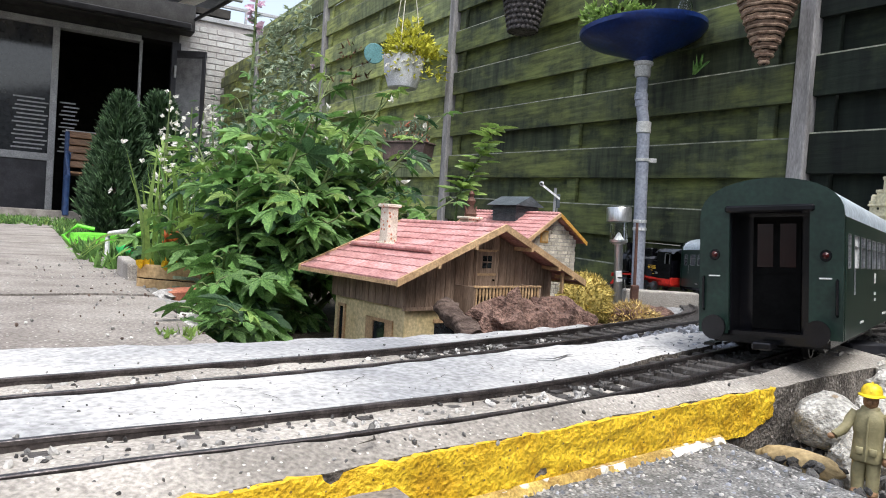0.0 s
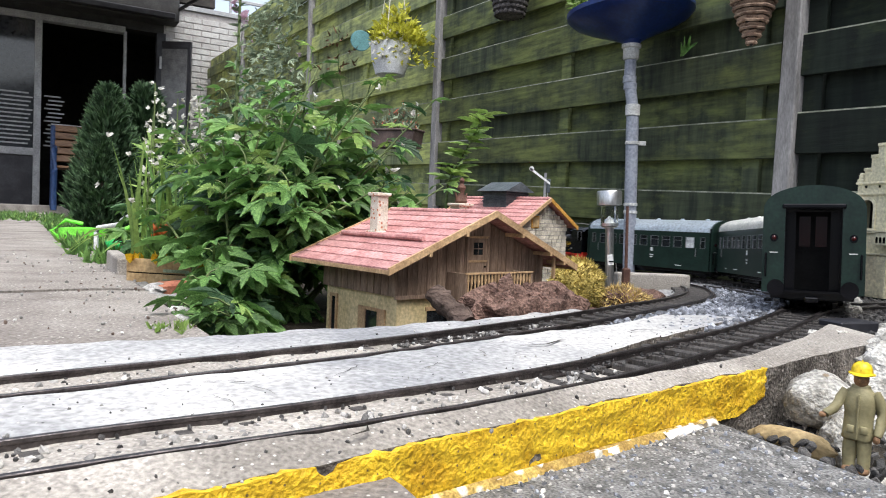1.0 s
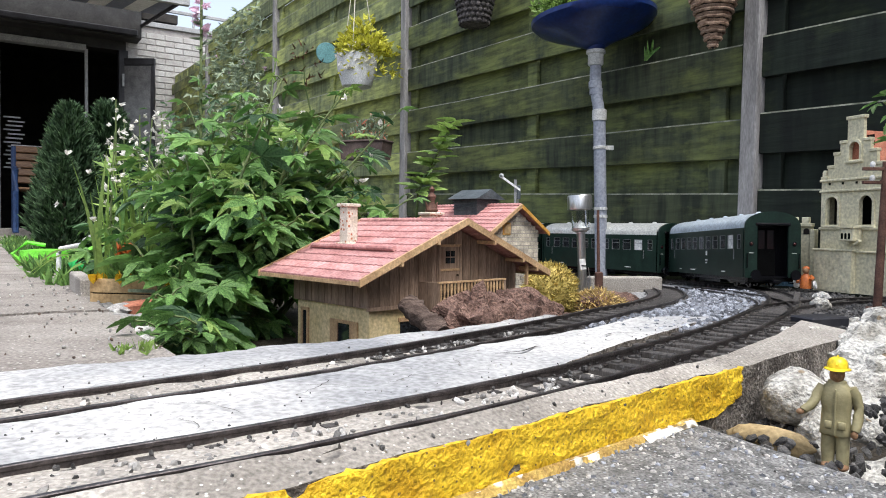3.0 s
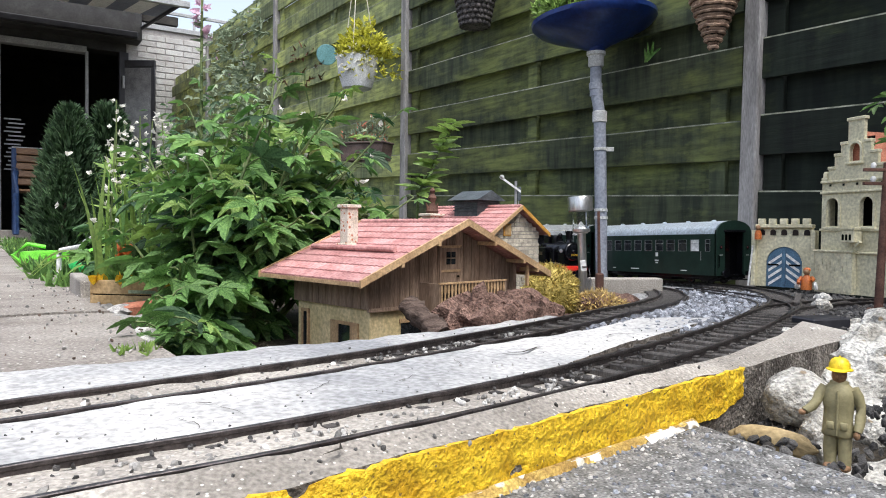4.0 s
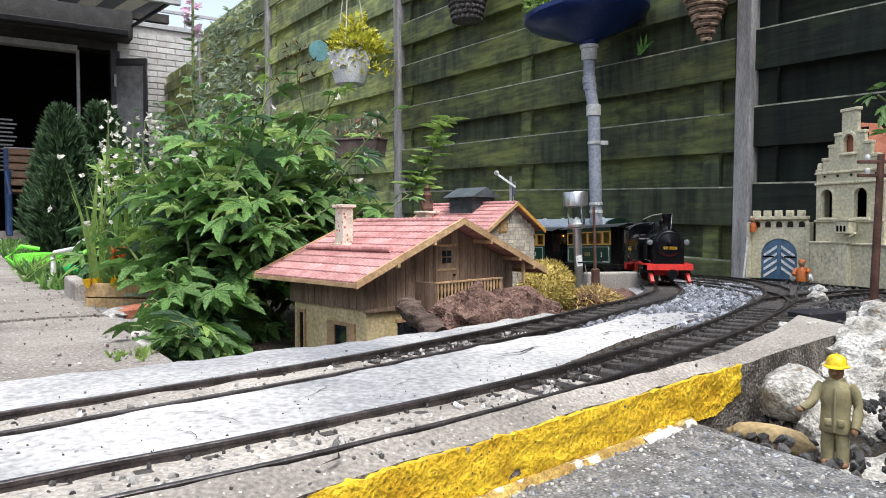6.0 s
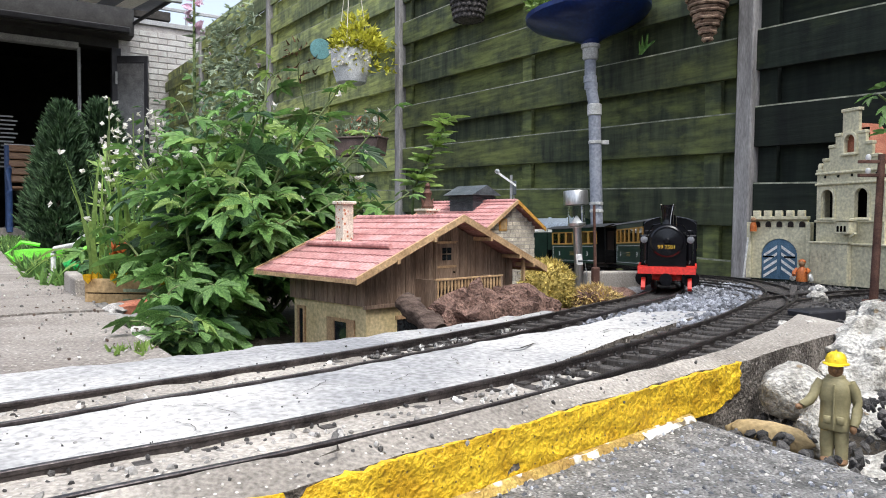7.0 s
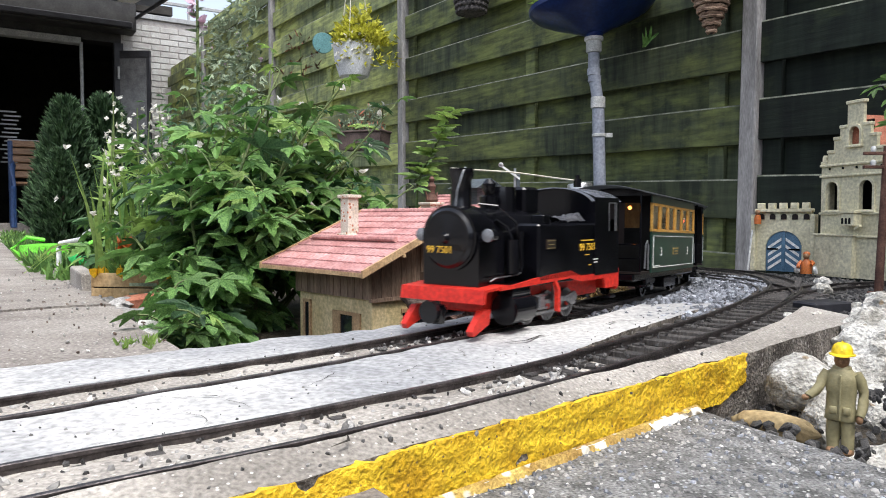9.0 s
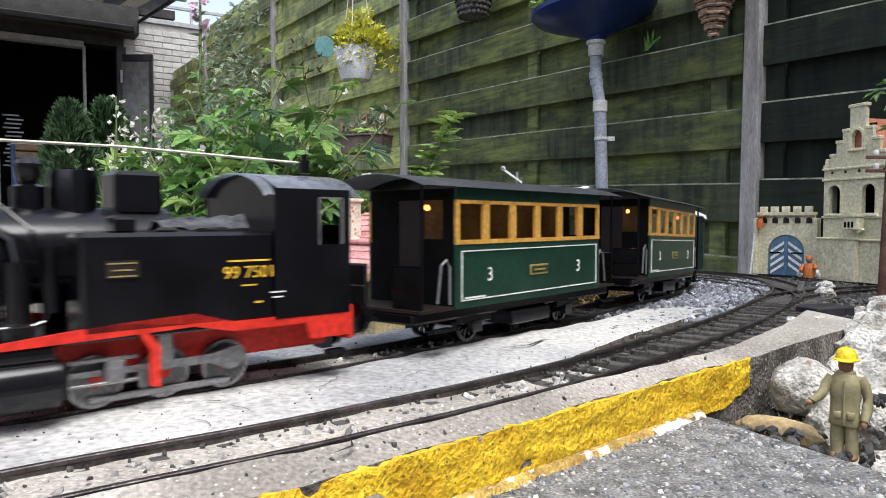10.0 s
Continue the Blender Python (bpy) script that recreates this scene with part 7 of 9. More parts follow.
def toys():
    flat = Matrix.Diagonal((1.0, 0.74, 1, 1))

    def creased(maker):
        def fn(b):
            before = len(b.verts)
            maker(b)
            b.verts.ensure_lookup_table()
            for v in b.verts[before:]:
                v.co += Vector((1, 1, 0.4)) * (0.0009 * noise.noise(v.co * 260) + 0.0005 * noise.noise(v.co * 620))
        return fn
    p = [(creased(lambda b: lathe([(0.0098, 0.0235), (0.0106, 0.0245), (0.0102, 0.029), (0.0094, 0.034), (0.0092, 0.038), (0.0096, 0.043), (0.0104, 0.048), (0.0106, 0.053), (0.0094, 0.0575), (0.0060, 0.0605), (0.0040, 0.0620)], 22, b, flat)), KHAKI),
         (creased(lambda b: hose(b, [(-0.0046, 0, 0.001), (-0.0047, 0.0005, 0.008), (-0.0046, 0.0012, 0.014), (-0.0044, 0.0004, 0.020), (-0.0040, 0, 0.028)], 0.0038, 12, 0.0052)), KHAKI),
         (creased(lambda b: hose(b, [(0.0050, -0.001, 0.001), (0.0049, -0.001, 0.008), (0.0046, 0, 0.014), (0.0044, 0, 0.020), (0.0040, 0, 0.028)], 0.0038, 12, 0.0052)), KHAKI),
         (creased(lambda b: hose(b, [(0.0086, 0, 0.0575), (0.0118, 0.0006, 0.052), (0.0134, 0.0010, 0.045), (0.0138, -0.0004, 0.039), (0.0130, -0.003, 0.033), (0.0122, -0.005, 0.0285)], 0.0040, 12, 0.0029)), KHAKI),
         (creased(lambda b: hose(b, [(-0.0086, 0, 0.0575), (-0.0116, -0.002, 0.052), (-0.0134, -0.005, 0.047), (-0.0158, -0.009, 0.0435), (-0.0200, -0.012, 0.0405)], 0.0040, 12, 0.0028)), KHAKI),
         (creased(lambda b: lathe([(0.0062, 0.0585), (0.0060, 0.0620), (0.0046, 0.0628)], 16, b, flat)), KHAKI),
         (lambda b: box(b, -0.0066, -0.0018, -0.0086, -0.0070, 0.0290, 0.0345, 0.0005), KHAKI),
         (lambda b: box(b, 0.0018, 0.0066, -0.0086, -0.0070, 0.0290, 0.0345, 0.0005), KHAKI),
         (lambda b: box(b, -0.0004, 0.0004, -0.0090, -0.0066, 0.0250, 0.0570), KHAKI),
         (lambda b: oval(b, (-0.0048, -0.0022, 0.0018), (0.0040, 0.0068, 0.0026)), SKIN_TOY),
         (lambda b: oval(b, (0.0052, -0.0032, 0.0018), (0.0040, 0.0068, 0.0026)), SKIN_TOY),
         (lambda b: oval(b, (-0.0214, -0.0126, 0.0396), (0.0026, 0.0024, 0.0022)), SKIN_TOY),
         (lambda b: oval(b, (0.0120, -0.0056, 0.0262), (0.0023, 0.0024, 0.0030)), SKIN_TOY),
         (lambda b: oval(b, (0, -0.0006, 0.0668), (0.0050, 0.0058, 0.0066)), SKIN_TOY),
         (lambda b: oval(b, (0, -0.0064, 0.0662), (0.0011, 0.0014, 0.0016)), SKIN_TOY),
         (lambda b: lathe([(0.0086, 0.0702), (0.0087, 0.0709), (0.0070, 0.0716), (0.0067, 0.0745), (0.0055, 0.0772), (0.0032, 0.0788), (0.0006, 0.0792)], 20, b), HELMET),
         (lambda b: oval(b, (0, -0.0070, 0.0703), (0.0056, 0.0042, 0.0006)), HELMET),
         (lambda b: hose(b, [(0, -0.0066, 0.0738), (0, -0.0045, 0.0778), (0, 0, 0.0796), (0, 0.0045, 0.0778), (0, 0.0066, 0.0738)], 0.0008, 6), HELMET)]
    toy("toy_worker", p, pose(0.281, 0.492, -0.0525, 0, 0, -34), "olive-khaki toy worker figure with yellow helmet standing on gravel", "toy figure")
    q = [(lambda b: lathe([(0.012, 0), (0.012, 0.012), (0.010, 0.026), (0.004, 0.034)], 14, b), ORANGE_TOY),
         (lambda b: oval(b, (0, -0.002, 0.040), (0.007, 0.007, 0.008)), SKIN_TOY),
         (lambda b: oval(b, (0, 0.000, 0.044), (0.0078, 0.0075, 0.006)), ORANGE_TOY),
         (lambda b: hose(b, [(-0.010, 0, 0.028), (-0.015, -0.006, 0.020), (-0.014, -0.012, 0.014)], 0.004, 8), ORANGE_TOY),
         (lambda b: hose(b, [(0.010, 0, 0.028), (0.015, -0.004, 0.024), (0.012, -0.010, 0.020)], 0.004, 8), ORANGE_TOY),
         (lambda b: oval(b, (-0.018, -0.004, 0.006), (0.007, 0.005, 0.006)), WHITE_ROCK),
         (lambda b: lathe([(0.009, -0.002), (0.009, 0.002)], 14, b, pose(0.019, 0, 0.009, 0, 78, 0)), WHITE_PLASTIC)]
    toy("toy_knight", q, pose(0.812, 1.575, -0.010, 0, 0, -40), "orange plastic toy figure sitting before the castle gate", "toy figure")
    r = [(lambda b: lathe([(0.008, 0), (0.008, 0.012), (0.006, 0.022)], 12, b), ORANGE_TOY), (lambda b: oval(b, (0, 0, 0.028), (0.006, 0.006, 0.007)), SKIN_TOY)]
    toy("toy_guard", r, pose(0.772, 1.735, 0.100, 0, 0, 0), "small orange toy guard on the gate pier", "toy figure")


BRANCH = Way([(0.385, 0.865), (0.445, 0.955), (0.505, 1.07), (0.552, 1.2), (0.583, 1.38), (0.588, 1.56), (0.565, 1.72)])
SIDING = Way([(0.455, 0.985), (0.53, 1.075), (0.61, 1.15), (0.72, 1.23), (0.90, 1.33)])


def side_tracks():
    track(BRANCH, 0.03, BRANCH.length - 0.03, "rusty rails of the turnout between the two tracks")
    track(SIDING, 0.05, SIDING.length - 0.03, "short rusty siding beside the bend")


# ---- things on and before the fence ----
def on_fence(a, out, z):
    """A place a metres along the fence from the first post, out metres before it."""
    p = POST_0 + U * a - W * out
    return Vector((p.x, p.y, z))


def basin():
    c = Vector((0.492, 2.335, 0))
    K = thing("blue_basin", "dark blue glazed basin used as planter on a grey drain pipe", "basin", pose(c.x, c.y, 0))
    bm = lathe([(0.030, 0.712), (0.052, 0.724), (0.100, 0.744), (0.150, 0.764), (0.186, 0.782), (0.204, 0.800), (0.205, 0.814), (0.192, 0.816), (0.180, 0.804), (0.10, 0.78), (0.02, 0.77)], 40, m=pose(0, 0, 0, 0, 0, 0))
    bm.transform(pose(0, 0, 0.715, -4, -5, 0) @ pose(0, 0, -0.715) @ Matrix.Diagonal((1.0, 0.86, 1, 1)))
    part("bowl", bm, BLUE_GLAZE, K, smooth=True)
    part("drain_neck", lathe([(0.024, 0.695), (0.026, 0.70), (0.034, 0.725)], 20), BLUE_GLAZE, K, smooth=True)
    soil = lathe([(0.16, 0.798), (0.12, 0.806), (0.02, 0.81)], 20)
    part("soil", soil, SOIL, K)
    D = thing("drain_pipe", "grey plastic drain pipe with an offset bend and pale collars", "pipe", pose(c.x, c.y, 0))
    part("upper_pipe", hose(bmesh.new(), [(0, 0, 0.695), (0, 0, 0.60), (0.0, 0.0, 0.585), (0.010, -0.006, 0.52), (0.012, -0.008, 0.50)], 0.0185, 20), GREY_PVC, D, smooth=True)
    part("lower_pipe", C((0.013, -0.008, 0.51), (0.030, -0.010, -0.06), 0.0200, seg=22), GREY_PVC, D, smooth=True)
    part("collar", lathe([(0.0225, 0.655), (0.0255, 0.66), (0.0255, 0.690), (0.031, 0.694), (0.031, 0.704), (0.02, 0.706)], 24), PALE_PVC, D, smooth=True)
    for z, x in ((0.592, 0.0), (0.570, 0.003)):
        part("joint_ring", lathe([(0.0188, z - 0.012), (0.0215, z - 0.010), (0.0215, z + 0.010), (0.0188, z + 0.012)], 22, m=pose(x, 0, 0)), GREY_PVC, D, smooth=True)
    part("socket", lathe([(0.020, 0.472), (0.0235, 0.474), (0.0235, 0.508), (0.020, 0.51)], 22, m=pose(0.0135, -0.008, 0)), PALE_PVC, D, smooth=True)
    for z in (0.385, 0.185, 0.160):
        x = 0.013 + 0.017 * (0.51 - z) / 0.57
        clip = part("pipe_clip", lathe([(0.0205, z - 0.005), (0.0222, z - 0.004), (0.0222, z + 0.004), (0.0205, z + 0.005)], 22, m=pose(x, -0.009, 0)), PALE_PVC, D, smooth=True)
        if z > 0.3:
            part("clip_lug", B(x + 0.020, x + 0.044, -0.016, -0.006, z - 0.007, z + 0.007, 0.001), PALE_PVC, clip)
        else:
            for k in (-0.008, 0.003):
                part("clip_screw", B(x + k, x + k + 0.006, -0.034, -0.029, z - 0.004, z + 0.004), WHITE_PLASTIC, clip)
    rnd = random.Random(8)
    P = thing("basin_plant", "light green creeping plant growing in the blue basin", "plant", pose(c.x - 0.05, c.y, 0.815))
    spots = []
    for _ in range(170):
        a, r = rnd.uniform(0, 6.28), rnd.random() ** 0.5
        spots.append((Vector((-0.05 + 0.11 * r * math.cos(a), 0.10 * r * math.sin(a), 0.01 + 0.04 * rnd.random())), Vector((math.cos(a), math.sin(a), 1))))
    tufts(spots, LEAF_LIGHT, "leaves", P, 0.028, 0.006, 8, 0.9, 4)
    V = thing("glass_vase", "small clear glass jar on the basin's rim", "jar", pose(c.x + 0.115, c.y - 0.02, 0.826))
    g = part("jar", lathe([(0.020, 0), (0.024, 0.004), (0.024, 0.06), (0.018, 0.075), (0.016, 0.075), (0.021, 0.058), (0.021, 0.008)], 20), GLASS, V, smooth=True)
    g.visible_shadow = False


def wicker():
    K = thing("cone_basket", "brown wicker cone basket hanging on the fence", "basket", pose(0.752, 2.005, 0.63))
    n = 11
    for i in range(n):
        z = 0.008 + 0.0185 * i
        r = 0.012 + 0.072 * (i / (n - 1)) ** 0.85
        for k in range(2):
            pts = []
            for j in range(25):
                a = 2 * math.pi * j / 24
                pts.append((r * math.cos(a) + 0.002 * noise.noise(Vector((i, j, k))), (r * math.sin(a)) * 0.9, z + 0.009 * k + 0.0035 * math.sin(a * 12 + math.pi * i) * 0.5 + 0.004 * noise.noise(Vector((j * 0.7, i, 5)))))
            part("strand", hose(bmesh.new(), pts, 0.0048, 6), WICKER, K)
    part("lining", lathe([(0.002, 0), (0.010, 0.01), (0.078, 0.20)], 20, m=Matrix.Diagonal((1, 0.9, 1, 1))), WICKER_DARK, K)
    D = thing("hanging_basket", "dark woven basket hanging on the fence", "basket", pose(0.118, 3.02, 0.975))
    part("shell", lathe([(0.045, 0.0), (0.060, 0.004), (0.078, 0.10), (0.092, 0.20)], 24), WICKER_DARK, D)
    first = None
    for i in range(9):
        z = 0.008 + 0.021 * i
        r = 0.062 + 0.034 * i / 8
        for k in range(20):
            a = 2 * math.pi * (k + 0.5 * (i % 2)) / 20
            mm = pose(r * math.cos(a), r * math.sin(a), z, 0, 0, math.degrees(a) + 90)
            if first is None:
                bm = bmesh.new()
                oval(bm, (0, 0, 0), (0.011, 0.006, 0.009), 8)
                first = part("weave", bm, WICKER_DARK, D, m=mm)
            else:
                again(first, mm, D)


def pots():
    rnd = random.Random(21)
    P = thing("hanging_pot", "pale zinc pot hanging on strings with yellow-green plant", "hanging pot", pose(-0.458, 3.66, 0.83))
    part("pot", lathe([(0.055, 0), (0.075, 0.008), (0.100, 0.09), (0.106, 0.165), (0.098, 0.165), (0.09, 0.15)], 26), POT_GREY, P, smooth=True)
    part("soil", lathe([(0.09, 0.150), (0.01, 0.155)], 20), SOIL, P)
    for a in (0.4, 2.5, 4.6):
        part("string", hose(bmesh.new(), [(0.10 * math.cos(a), 0.10 * math.sin(a), 0.16), (0, 0, 0.75)], 0.0022, 6), ROPE, P)
    Y = thing("yellow_plant", "yellow-green leafy plant in the hanging pot", "plant", pose(-0.458, 3.66, 0.99))
    spots = []
    for _ in range(230):
        a, r, h = rnd.uniform(0, 6.28), rnd.random() ** 0.5, rnd.random()
        spots.append((Vector((0.03 + 0.14 * r * math.cos(a), 0.11 * r * math.sin(a), 0.01 + 0.24 * h * (1.1 - r))), Vector((math.cos(a), math.sin(a), 0.8))))
    tufts(spots, LEAF_YELLOW, "leaves", Y, 0.035, 0.010, 5, 0.9, 4)
    spots = [(Vector((0.16 + rnd.uniform(-0.06, 0.06), -0.05, rnd.uniform(-0.12, 0.06))), Vector((1, -1, -0.4))) for _ in range(40)]
    tufts(spots, LEAF_YELLOW, "trailing_leaves", Y, 0.03, 0.007, 6, 0.9, 3)
    spots = [(Vector((rnd.uniform(-0.10, 0.11), -0.085 - 0.02 * rnd.random(), rnd.uniform(-0.12, 0.05))), Vector((0, -1, -0.5))) for _ in range(60)]
    tufts(spots[:34], LEAF_YELLOW, "hanging_leaves", Y, 0.028, 0.006, 26, 0.9, 3)
    tufts(spots[34:], PETAL, "blossoms", Y, 0.020, 0.007, 27, 0.9, 4)
    R = thing("copper_foliage", "reddish-brown leaves beside the teal disc", "plant", pose(-0.80, 3.98, 1.02))
    part("stem", hose(bmesh.new(), [(0.05, 0.1, -0.35), (0.0, 0.05, -0.1), (0.0, 0, 0.12)], 0.006, 6, 0.002), STEM, R)
    tufts([(Vector((rnd.uniform(-0.12, 0.12), rnd.uniform(-0.05, 0.05), rnd.uniform(-0.12, 0.12))), Vector((0, -1, 0.2))) for _ in range(26)], BENCH_WOOD, "leaves", R, 0.04, 0.006, 28, 0.9, 3)
    T = part("teal_disc", lathe([(0.055, -0.003), (0.058, 0), (0.055, 0.003)], 24, m=pose(0, 0, 0, 90, 0, 20)), TEAL, m=pose(-0.665, 3.95, 1.08), smooth=True)
    tagged(T, "round teal glass disc hanging among the plants", "ornament")
    B_ = thing("window_box", "brown window box planter hung on the fence", "planter", pose(-0.362, 3.24, 0.425, 0, 0, -22))
    bm = slab([(-0.100, 0), (0.100, 0), (0.112, 0.078), (-0.112, 0.078)], 0.10, m=Matrix.Translation((0, -0.05, 0)))
    part("box", bm, POT_BROWN, B_)
    part("rim", B(-0.116, 0.116, -0.056, 0.056, 0.074, 0.084, 0.003), POT_BROWN, B_)
    Q = thing("box_plant", "reddish-green succulents in the window box", "plant", pose(-0.362, 3.24, 0.505, 0, 0, -22))
    spots = []
    for _ in range(110):
        x = rnd.uniform(-0.1, 0.1)
        spots.append((Vector((x, rnd.uniform(-0.04, 0.04), rnd.uniform(0, 0.12) * (1 - abs(x - 0.03) * 6 if abs(x - 0.03) < 0.12 else 0.2))), Vector((rnd.uniform(-1, 1), rnd.uniform(-1, 1), 1))))
    tufts(spots, LEAF_GREY, "leaves", Q, 0.03, 0.006, 9, 0.7, 3)
    tufts(spots[:50], TERRACOTTA, "red_leaves", Q, 0.032, 0.004, 10, 0.7, 2)
    F = thing("fern_sprig", "small green fern growing from a fence joint", "plant", pose(0.635, 2.29, 0.655))
    tufts([(Vector((0.004 * i, -0.03, 0.006 * i)), Vector((0.2, -0.6, 0.8))) for i in range(5)], LEAF, "fronds", F, 0.045, 0.006, 3, 0.8, 4)


# ---- house at the end of the garden ----
def far_house():
    """Facade through the garden's end, square to the fence. Local x runs along it to the fence, y into the house."""
    m = pose(-4.1, 8.1, 0, 0, 0, math.degrees(math.atan2(W.y, W.x)))
    H = thing("wall_house", "house back wall with open glazed door and whitewashed brick", "house", m, kind="structure")
    # openings: window x -2.6..-0.86, door -0.80..0.0; door leaf stands open
    part("wall", B(0.42, 4.0, 0.0, 0.22, -0.1, 2.46), MORTAR, H)
    part("wall", B(-6.0, -2.75, 0.0, 0.22, -0.1, 2.60), MORTAR, H)
    part("wall", B(-2.75, 0.42, 0.0, 0.22, 2.14, 2.60), FASCIA, H)
    part("wall", B(-2.75, -0.86, 0.0, 0.22, -0.1, 0.62), DARK_FRAME, H)
    first = None
    for r in range(36):
        z = 0.02 + 0.072 * r
        for k in range(17):
            x = 0.43 + 0.21 * k + (0.105 if r % 2 else 0)
            if x > 3.7 or z > 2.38:
                continue
            mm = Matrix.Translation((x, -0.006, z))
            if r < 14:
                continue
            if first is None:
                first = part("brick", B(0.004, 0.202, -0.004, 0.008, 0.003, 0.064, 0.003), BRICK_WHITE, H, m=mm)
            else:
                again(first, mm, H)
    # frames
    for a, b, c, d, mat_ in ((-2.75, 0.0, 2.08, 2.15, WHITE_FRAME), (-0.90, -0.83, 0.0, 2.10, WHITE_FRAME), (-2.75, -0.86, 0.60, 0.68, WHITE_FRAME), (-2.75, -2.68, 0.6, 2.1, WHITE_FRAME), (0.34, 0.44, -0.1, 2.14, DARK_FRAME), (0.30, 0.34, -0.1, 1.2, WHITE_FRAME)):
        part("frame", B(a, b, -0.03, 0.10, c, d, 0.004), mat_, H)
    g = part("window_pane", B(-2.68, -0.90, 0.03, 0.036, 0.68, 2.08), PANE, H)
    # open door leaf
    leaf = part("door_leaf", B(0.0, 0.035, -0.40, 0.0, 0.0, 2.05, 0.004), DARK_FRAME, H)
    leaf.matrix_basis = pose(0.36, 0, 0, 0, 0, 55)
    for z0, z1 in ((0.0, 0.10), (1.98, 2.05)):
        part("rail", B(-0.004, 0.039, -0.40, 0.0, z0, z1), DARK_FRAME, leaf)
    part("pane", B(-0.006, 0.041, -0.36, -0.05, 0.12, 1.96), BRICK_GLASS, leaf)
    part("door_handle", B(-0.03, -0.006, -0.07, -0.045, 1.72, 1.86), WHITE_FRAME, H).matrix_basis = pose(0.40, 0, 0)
    part("jamb", B(-0.03, 0.0, -0.01, 0.06, 0.0, 2.10), WHITE_FRAME, H).matrix_basis = pose(0.02, 0, 0)
    # blind slats behind the glass
    bl = None
    for i in range(13):
        for x0, w in ((-1.25, 0.30), (-0.80, 0.16)):
            mm = Matrix.Translation((x0 + (0.02 * (i % 3)), 0.020 if x0 < -1 else 0.12, 0.72 + 0.046 * i))
            if bl is None:
                bl = part("blind_slat", B(0, 1, 0, 0.008, 0, 0.016), WHITE_FRAME, H)
                bl.matrix_basis = mm @ Matrix.Diagonal((w, 1, 1, 1))
            else:
                again(bl, mm @ Matrix.Diagonal((w, 1, 1, 1)), H)
    # room; its unlit darkness is put into the wall colour
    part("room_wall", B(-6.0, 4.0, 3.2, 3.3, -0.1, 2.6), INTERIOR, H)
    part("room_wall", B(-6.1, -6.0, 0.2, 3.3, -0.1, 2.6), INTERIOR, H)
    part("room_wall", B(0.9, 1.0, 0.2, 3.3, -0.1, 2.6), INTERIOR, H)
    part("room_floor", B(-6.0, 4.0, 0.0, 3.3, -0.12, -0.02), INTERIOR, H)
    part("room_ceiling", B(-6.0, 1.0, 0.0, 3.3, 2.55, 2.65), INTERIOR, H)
    part("fascia", B(-6.0, 0.55, -0.25, 0.0, 2.24, 2.62, 0.01), FASCIA, H)
    part("gutter", B(-6.0, 0.5, -0.31, -0.25, 2.26, 2.33, 0.01), DARK_FRAME, H)
    part("roof", B(-6.0, 0.6, -0.3, 3.6, 2.66, 2.78, 0.01), FASCIA, H)
    part("coping", B(0.42, 4.0, -0.03, 0.25, 2.462, 2.52, 0.005), WHITE_FRAME, H)
    part("step", B(-3.2, 0.6, -0.55, 0.0, -0.10, 0.06, 0.01), CONCRETE_WARM, H)
    # striped awning above the door, upper storey beyond
    A = thing("awning", "grey and white striped cloth awning rolled out over the door", "awning", m)
    for i in range(26):
        x = -4.0 + 0.18 * i
        bm = slab([(x, 0), (x + 0.18, 0), (x + 0.18, 0.006), (x, 0.006)], 1.5)
        bm.transform(pose(0, -1.9, 2.27, 9, 0, 0))
        part("stripe", bm, AWNING_BLUE if i % 2 else AWNING_WHITE, A)
    part("front_bar", B(-4.0, 0.70, -1.93, -1.88, 2.22, 2.28, 0.005), WHITE_FRAME, A)
    part("arm", hose(bmesh.new(), [(0.62, -1.9, 2.25), (0.58, -0.9, 2.34), (0.54, 0, 2.42)], 0.02, 8), DARK_FRAME, A)
    Sk = thing("roof_light", "pale railing frame above the flat roof", "roof", m, kind="structure")
    for x in (0.62, 1.2, 1.9, 2.6, 3.2):
        part("railing_post", B(x, x + 0.03, 0.1, 0.13, 2.50, 2.74, 0.005), WHITE_FRAME, Sk)
    part("railing_bar", B(0.6, 3.3, 0.1, 0.13, 2.70, 2.74, 0.005), WHITE_FRAME, Sk)
    # bench
    Bn = thing("garden_bench", "blue cast-iron garden bench with wooden slats", "bench", m @ pose(-0.10, -0.75, 0.02, 0, 0, 0))
    for x in (-0.62, 0.62):
        bm = hose(bmesh.new(), [(x, -0.30, 0), (x, -0.27, 0.2), (x, -0.30, 0.40), (x, -0.28, 0.60), (x, -0.05, 0.64), (x, 0.12, 0.62)], 0.028, 8)
        hose(bm, [(x, 0.22, 0), (x, 0.14, 0.25), (x, 0.15, 0.45), (x, 0.26, 0.88)], 0.026, 8)
        hose(bm, [(x, -0.28, 0.40), (x, 0.15, 0.38)], 0.022, 8)
        for k in range(4):
            z = 0.12 + 0.12 * k
            hose(bm, [(x, -0.06 + 0.09 * math.cos(a), z + 0.06 * math.sin(a)) for a in [2 * math.pi * q / 12 for q in range(13)]], 0.014, 6)
        part("iron_end", bm, BLUE_IRON, Bn, smooth=True)
    sl = None
    for i in range(5):
        mm = pose(0, -0.26 + 0.095 * i, 0.42)
        if sl is None:
            sl = part("seat_slat", B(-0.62, 0.62, 0, 0.07, 0, 0.025, 0.006), BENCH_WOOD, Bn, m=mm)
        else:
            again(sl, mm, Bn)
    for i in range(5):
        mm = pose(0, 0.165 + 0.022 * i, 0.50 + 0.08 * i, 75, 0, 0)
        again(sl, mm, Bn).name = "back_slat"
    part("top_rail", C((-0.64, 0.27, 0.89), (0.64, 0.27, 0.89), 0.014), WHITE_FRAME, Bn)
